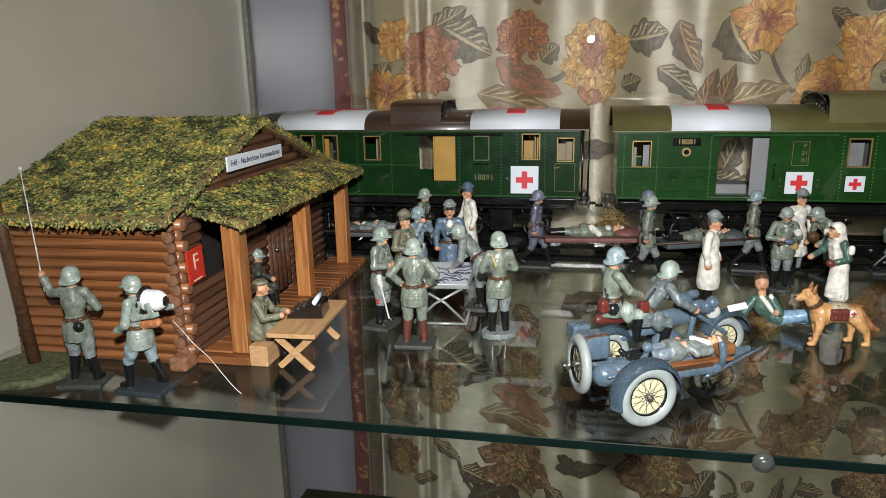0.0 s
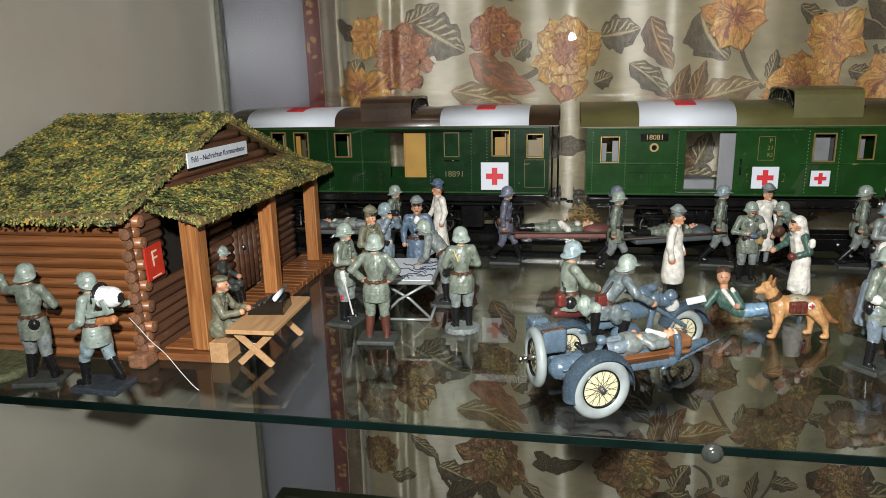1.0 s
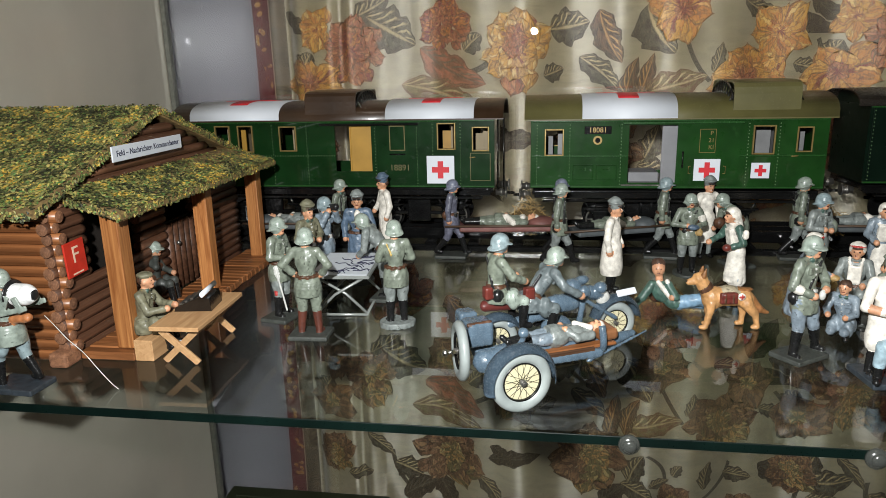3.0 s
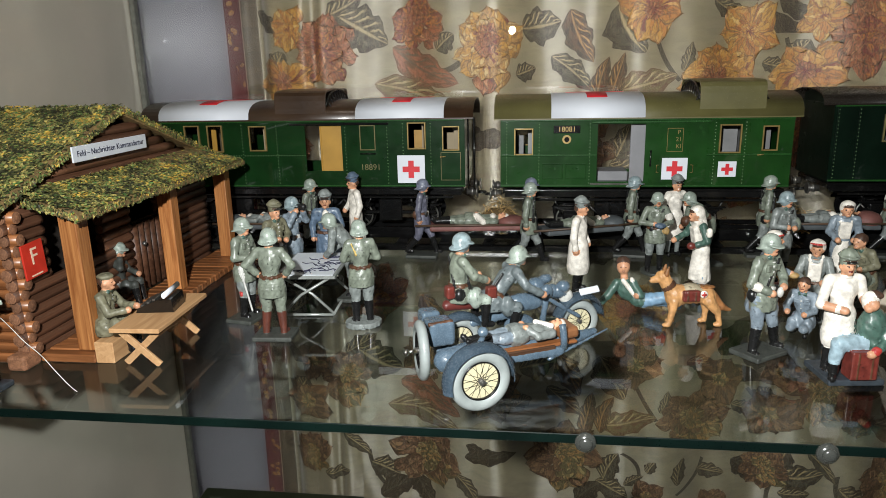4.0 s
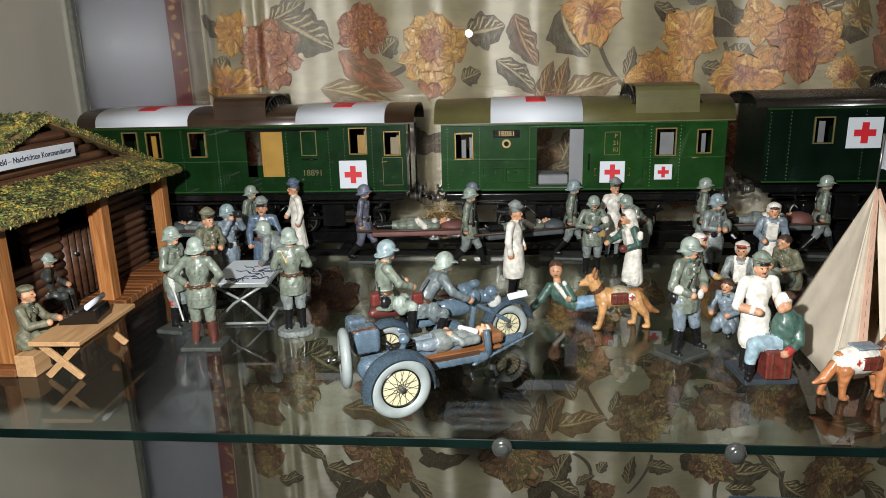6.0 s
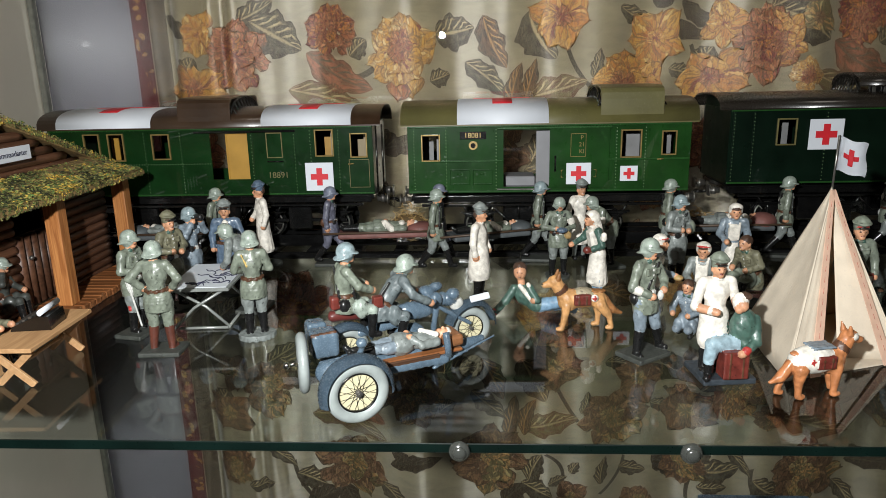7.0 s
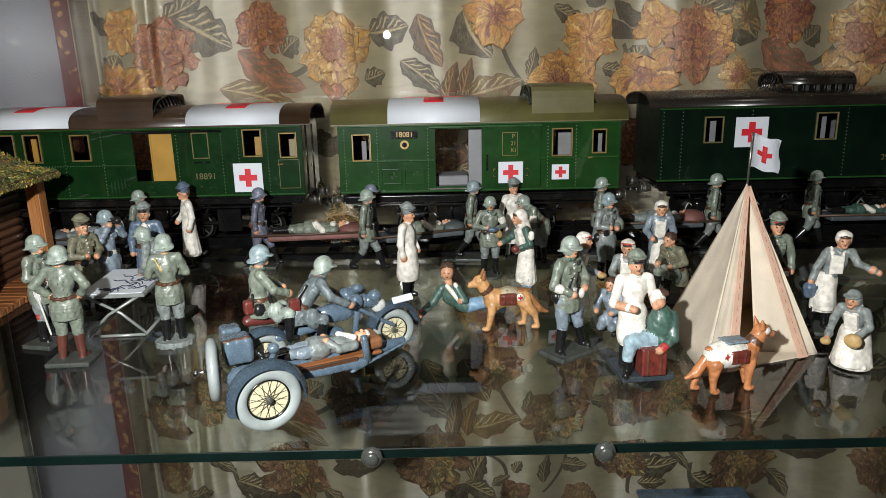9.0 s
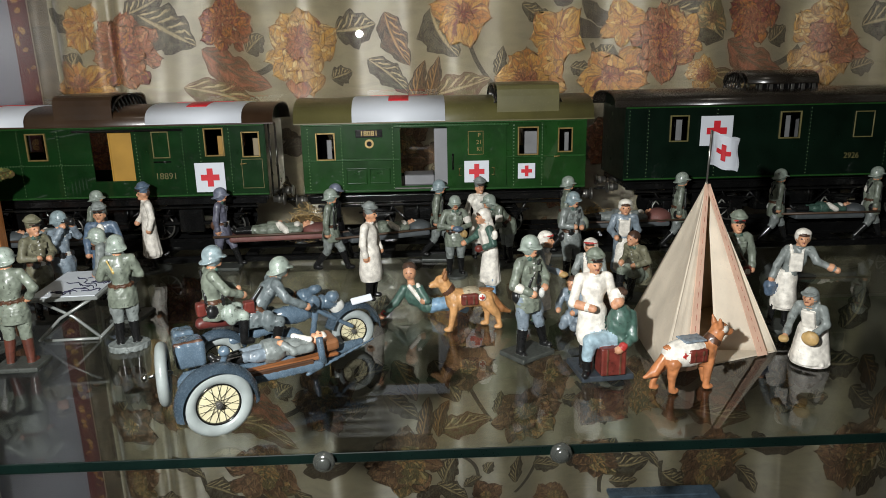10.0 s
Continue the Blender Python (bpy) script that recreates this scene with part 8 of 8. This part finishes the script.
def leaf(cx, cz, ln, wd, ang, tone):
    ln, wd = ln * 1.12, wd * 1.1
    bm = bmesh.new()
    uvl = bm.loops.layers.uv.verify()
    nu, nv = 24, 8
    a = radians(ang)
    ph, bend = mrand.uniform(0, 6), mrand.uniform(-0.25, 0.25)
    g = []
    for i in range(nu + 1):
        u = i / nu
        prof = math.sin(math.pi * u ** 0.8) ** 0.8 * (1 + 0.13 * math.sin(u * 19 + ph) + 0.05 * math.sin(u * 43)) + 0.02
        row = []
        for j in range(nv + 1):
            v = -1 + 2 * j / nv
            lx, lz = (u - 0.5) * ln, v * wd / 2 * prof + bend * ln * 0.35 * (4 * (u - 0.5) ** 2)
            x, z = cx + lx * math.cos(a) - lz * math.sin(a), cz + lx * math.sin(a) + lz * math.cos(a)
            row.append(bm.verts.new((x, drape(x, z) - 0.0004, z)))
        g.append(row)
    for i in range(nu):
        for j in range(nv):
            f = bm.faces.new((g[i][j], g[i + 1][j], g[i + 1][j + 1], g[i][j + 1]))
            f.smooth = True
            for lp, (a, b) in zip(f.loops, ((i, j), (i + 1, j), (i + 1, j + 1), (i, j + 1))):
                lp[uvl].uv = (a / nu, b / nv)
    motif("leaf", bm, LEAFS[tone])


STEM = satin("stem_thread", DYE["dark"], DYE["grey"], 0.55, 0.25, 500)


def stem(cx, cz, ln, wd, ang, tone):
    bm = bmesh.new()
    a = radians(ang)
    ph = mrand.uniform(-0.2, 0.2)
    g = []
    for i in range(11):
        u = i / 10 - 0.5
        row = []
        for v in (-1, 0, 1):
            lx, lz = u * ln, v * wd * 0.35 + ph * ln * 4 * u * u
            x, z = cx + lx * math.cos(a) - lz * math.sin(a), cz + lx * math.sin(a) + lz * math.cos(a)
            row.append(bm.verts.new((x, drape(x, z) - 0.0003, z)))
        g.append(row)
    for A, B in zip(g, g[1:]):
        for j in range(2):
            bm.faces.new((A[j], A[j + 1], B[j + 1], B[j])).smooth = True
    motif("stem", bm, STEM)


def upper_spray(dx, dz):
    """One repeat of the pattern."""
    flower(-0.217 + dx, 0.229 + dz, 0.036, 0.056, "ochre")
    leaf(-0.244 + dx, 0.236 + dz, 0.049, 0.017, -35, "dk")
    leaf(-0.272 + dx, 0.224 + dz, 0.021, 0.070, 80, "dk")
    rose(-0.173 + dx, 0.204 + dz, 0.066, 0.098, "rust")
    flower(-0.228 + dx, 0.168 + dz, 0.080, 0.042, "orange")
    leaf(-0.128 + dx, 0.226 + dz, 0.060, 0.048, -30, "gr")
    leaf(-0.148 + dx, 0.254 + dz, 0.042, 0.024, 30, "gr")
    rose(-0.062 + dx, 0.232 + dz, 0.073, 0.063, "maroon")
    leaf(-0.027 + dx, 0.211 + dz, 0.025, 0.024, 40, "gr")
    leaf(-0.055 + dx, 0.178 + dz, 0.084, 0.035, -28, "ru")
    leaf(-0.063 + dx, 0.15 + dz, 0.098, 0.032, -18, "cr")
    leaf(-0.234 + dx, 0.192 + dz, 0.024, 0.028, 60, "gr")
    stem(-0.011 + dx, 0.184 + dz, 0.036, 0.010, 35, "gr")
    rose(0.027 + dx, 0.199 + dz, 0.075, 0.120, "tan")
    leaf(0.088 + dx, 0.226 + dz, 0.042, 0.037, 10, "gr")
    leaf(0.07 + dx, 0.174 + dz, 0.022, 0.020, 20, "gr")
    leaf(0.132 + dx, 0.212 + dz, 0.060, 0.029, -65, "br")
    leaf(0.126 + dx, 0.173 + dz, 0.057, 0.025, -40, "gr")
    leaf(0.157 + dx, 0.157 + dz, 0.060, 0.020, 80, "br")
    leaf(0.176 + dx, 0.164 + dz, 0.054, 0.017, 75, "br")
    leaf(0.208 + dx, 0.157 + dz, 0.066, 0.031, 15, "cr")
    leaf(0.186 + dx, 0.217 + dz, 0.056, 0.042, -60, "gr")
    flower(0.213 + dx, 0.239 + dz, 0.060, 0.066, "orange")
    stem(0.229 + dx, 0.183 + dz, 0.056, 0.007, -60, "gr")
    leaf(0.255 + dx, 0.187 + dz, 0.030, 0.013, 75, "gr")
    rose(0.293 + dx, 0.162 + dz, 0.108, 0.078, "orange")
    flower(0.325 + dx, 0.214 + dz, 0.060, 0.057, "ochre")
    stem(0.379 + dx, 0.175 + dz, 0.066, 0.007, -62, "gr")
    leaf(0.357 + dx, 0.175 + dz, 0.029, 0.017, -10, "gr")
    leaf(0.301 + dx, 0.238 + dz, 0.042, 0.018, -20, "gr")
    leaf(0.409 + dx, 0.173 + dz, 0.056, 0.036, 40, "ru")
    leaf(0.424 + dx, 0.221 + dz, 0.049, 0.024, 60, "gr")
    rose(0.46 + dx, 0.208 + dz, 0.057, 0.072, "orange")
    flower(0.499 + dx, 0.231 + dz, 0.042, 0.036, "olive")
    rose(0.491 + dx, 0.169 + dz, 0.042, 0.042, "tan")


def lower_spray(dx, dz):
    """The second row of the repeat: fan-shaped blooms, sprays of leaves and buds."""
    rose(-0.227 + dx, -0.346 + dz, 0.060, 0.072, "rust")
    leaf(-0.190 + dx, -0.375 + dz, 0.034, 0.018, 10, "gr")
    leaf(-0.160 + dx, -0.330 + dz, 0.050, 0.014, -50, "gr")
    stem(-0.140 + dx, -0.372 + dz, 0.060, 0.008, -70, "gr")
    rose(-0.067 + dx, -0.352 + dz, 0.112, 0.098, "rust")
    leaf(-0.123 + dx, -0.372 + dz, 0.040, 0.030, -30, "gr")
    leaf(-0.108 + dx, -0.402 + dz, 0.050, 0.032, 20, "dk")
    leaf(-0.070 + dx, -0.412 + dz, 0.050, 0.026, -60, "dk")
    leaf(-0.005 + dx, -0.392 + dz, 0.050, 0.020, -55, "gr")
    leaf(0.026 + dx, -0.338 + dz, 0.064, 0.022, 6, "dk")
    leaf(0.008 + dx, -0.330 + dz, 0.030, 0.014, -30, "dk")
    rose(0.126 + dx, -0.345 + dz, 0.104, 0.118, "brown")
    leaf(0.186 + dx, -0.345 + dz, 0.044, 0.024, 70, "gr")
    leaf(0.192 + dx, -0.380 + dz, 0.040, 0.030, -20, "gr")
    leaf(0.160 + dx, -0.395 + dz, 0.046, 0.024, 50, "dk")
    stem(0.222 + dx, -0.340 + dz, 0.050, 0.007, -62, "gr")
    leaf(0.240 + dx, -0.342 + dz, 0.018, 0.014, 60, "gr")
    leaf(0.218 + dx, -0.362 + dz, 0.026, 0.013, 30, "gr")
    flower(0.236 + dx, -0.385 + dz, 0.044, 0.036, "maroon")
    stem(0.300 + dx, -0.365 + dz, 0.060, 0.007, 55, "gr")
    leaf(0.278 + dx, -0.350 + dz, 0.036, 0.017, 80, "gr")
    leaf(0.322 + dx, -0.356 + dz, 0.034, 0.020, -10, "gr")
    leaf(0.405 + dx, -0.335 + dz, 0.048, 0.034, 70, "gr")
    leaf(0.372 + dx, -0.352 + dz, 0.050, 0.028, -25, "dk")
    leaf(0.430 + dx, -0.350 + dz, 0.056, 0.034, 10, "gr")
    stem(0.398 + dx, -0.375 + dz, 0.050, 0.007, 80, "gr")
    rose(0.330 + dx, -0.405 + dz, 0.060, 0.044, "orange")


# pale scrolls down the maroon border
for k in range(34):
    z = -0.8 + 0.044 * k
    bm = bmesh.new()
    bx = CX0 + 0.011 + 0.004 * math.sin(k * 2.1)
    for q in range(5):
        a = mrand.uniform(0, 6.28)
        blade(bm, bx, z + 0.006 * q, 0.009, 0.008, a, 6, mrand.uniform(-0.4, 0.4))
    part("scroll", bm, PETALS["tan"], curtain)
PX, PZ = 0.617, 0.434
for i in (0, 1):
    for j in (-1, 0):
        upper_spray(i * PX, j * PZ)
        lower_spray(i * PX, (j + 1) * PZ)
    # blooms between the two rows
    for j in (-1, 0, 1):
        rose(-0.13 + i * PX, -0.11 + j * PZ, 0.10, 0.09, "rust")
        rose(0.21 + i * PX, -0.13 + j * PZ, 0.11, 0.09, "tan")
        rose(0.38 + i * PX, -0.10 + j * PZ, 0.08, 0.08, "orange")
        for k, (x, z, a) in enumerate(((-0.22, -0.12, 40), (-0.05, -0.14, -60), (0.02, -0.1, 30), (0.10, -0.13, 70), (0.29, -0.1, -30), (0.34, -0.16, 60), (0.05, -0.02, -20), (0.3, -0.03, 50), (-0.2, -0.04, -50), (0.16, -0.05, 10))):
            leaf(x + i * PX, z + j * PZ, 0.055, 0.03, a, ("gr", "br", "dk")[k % 3])
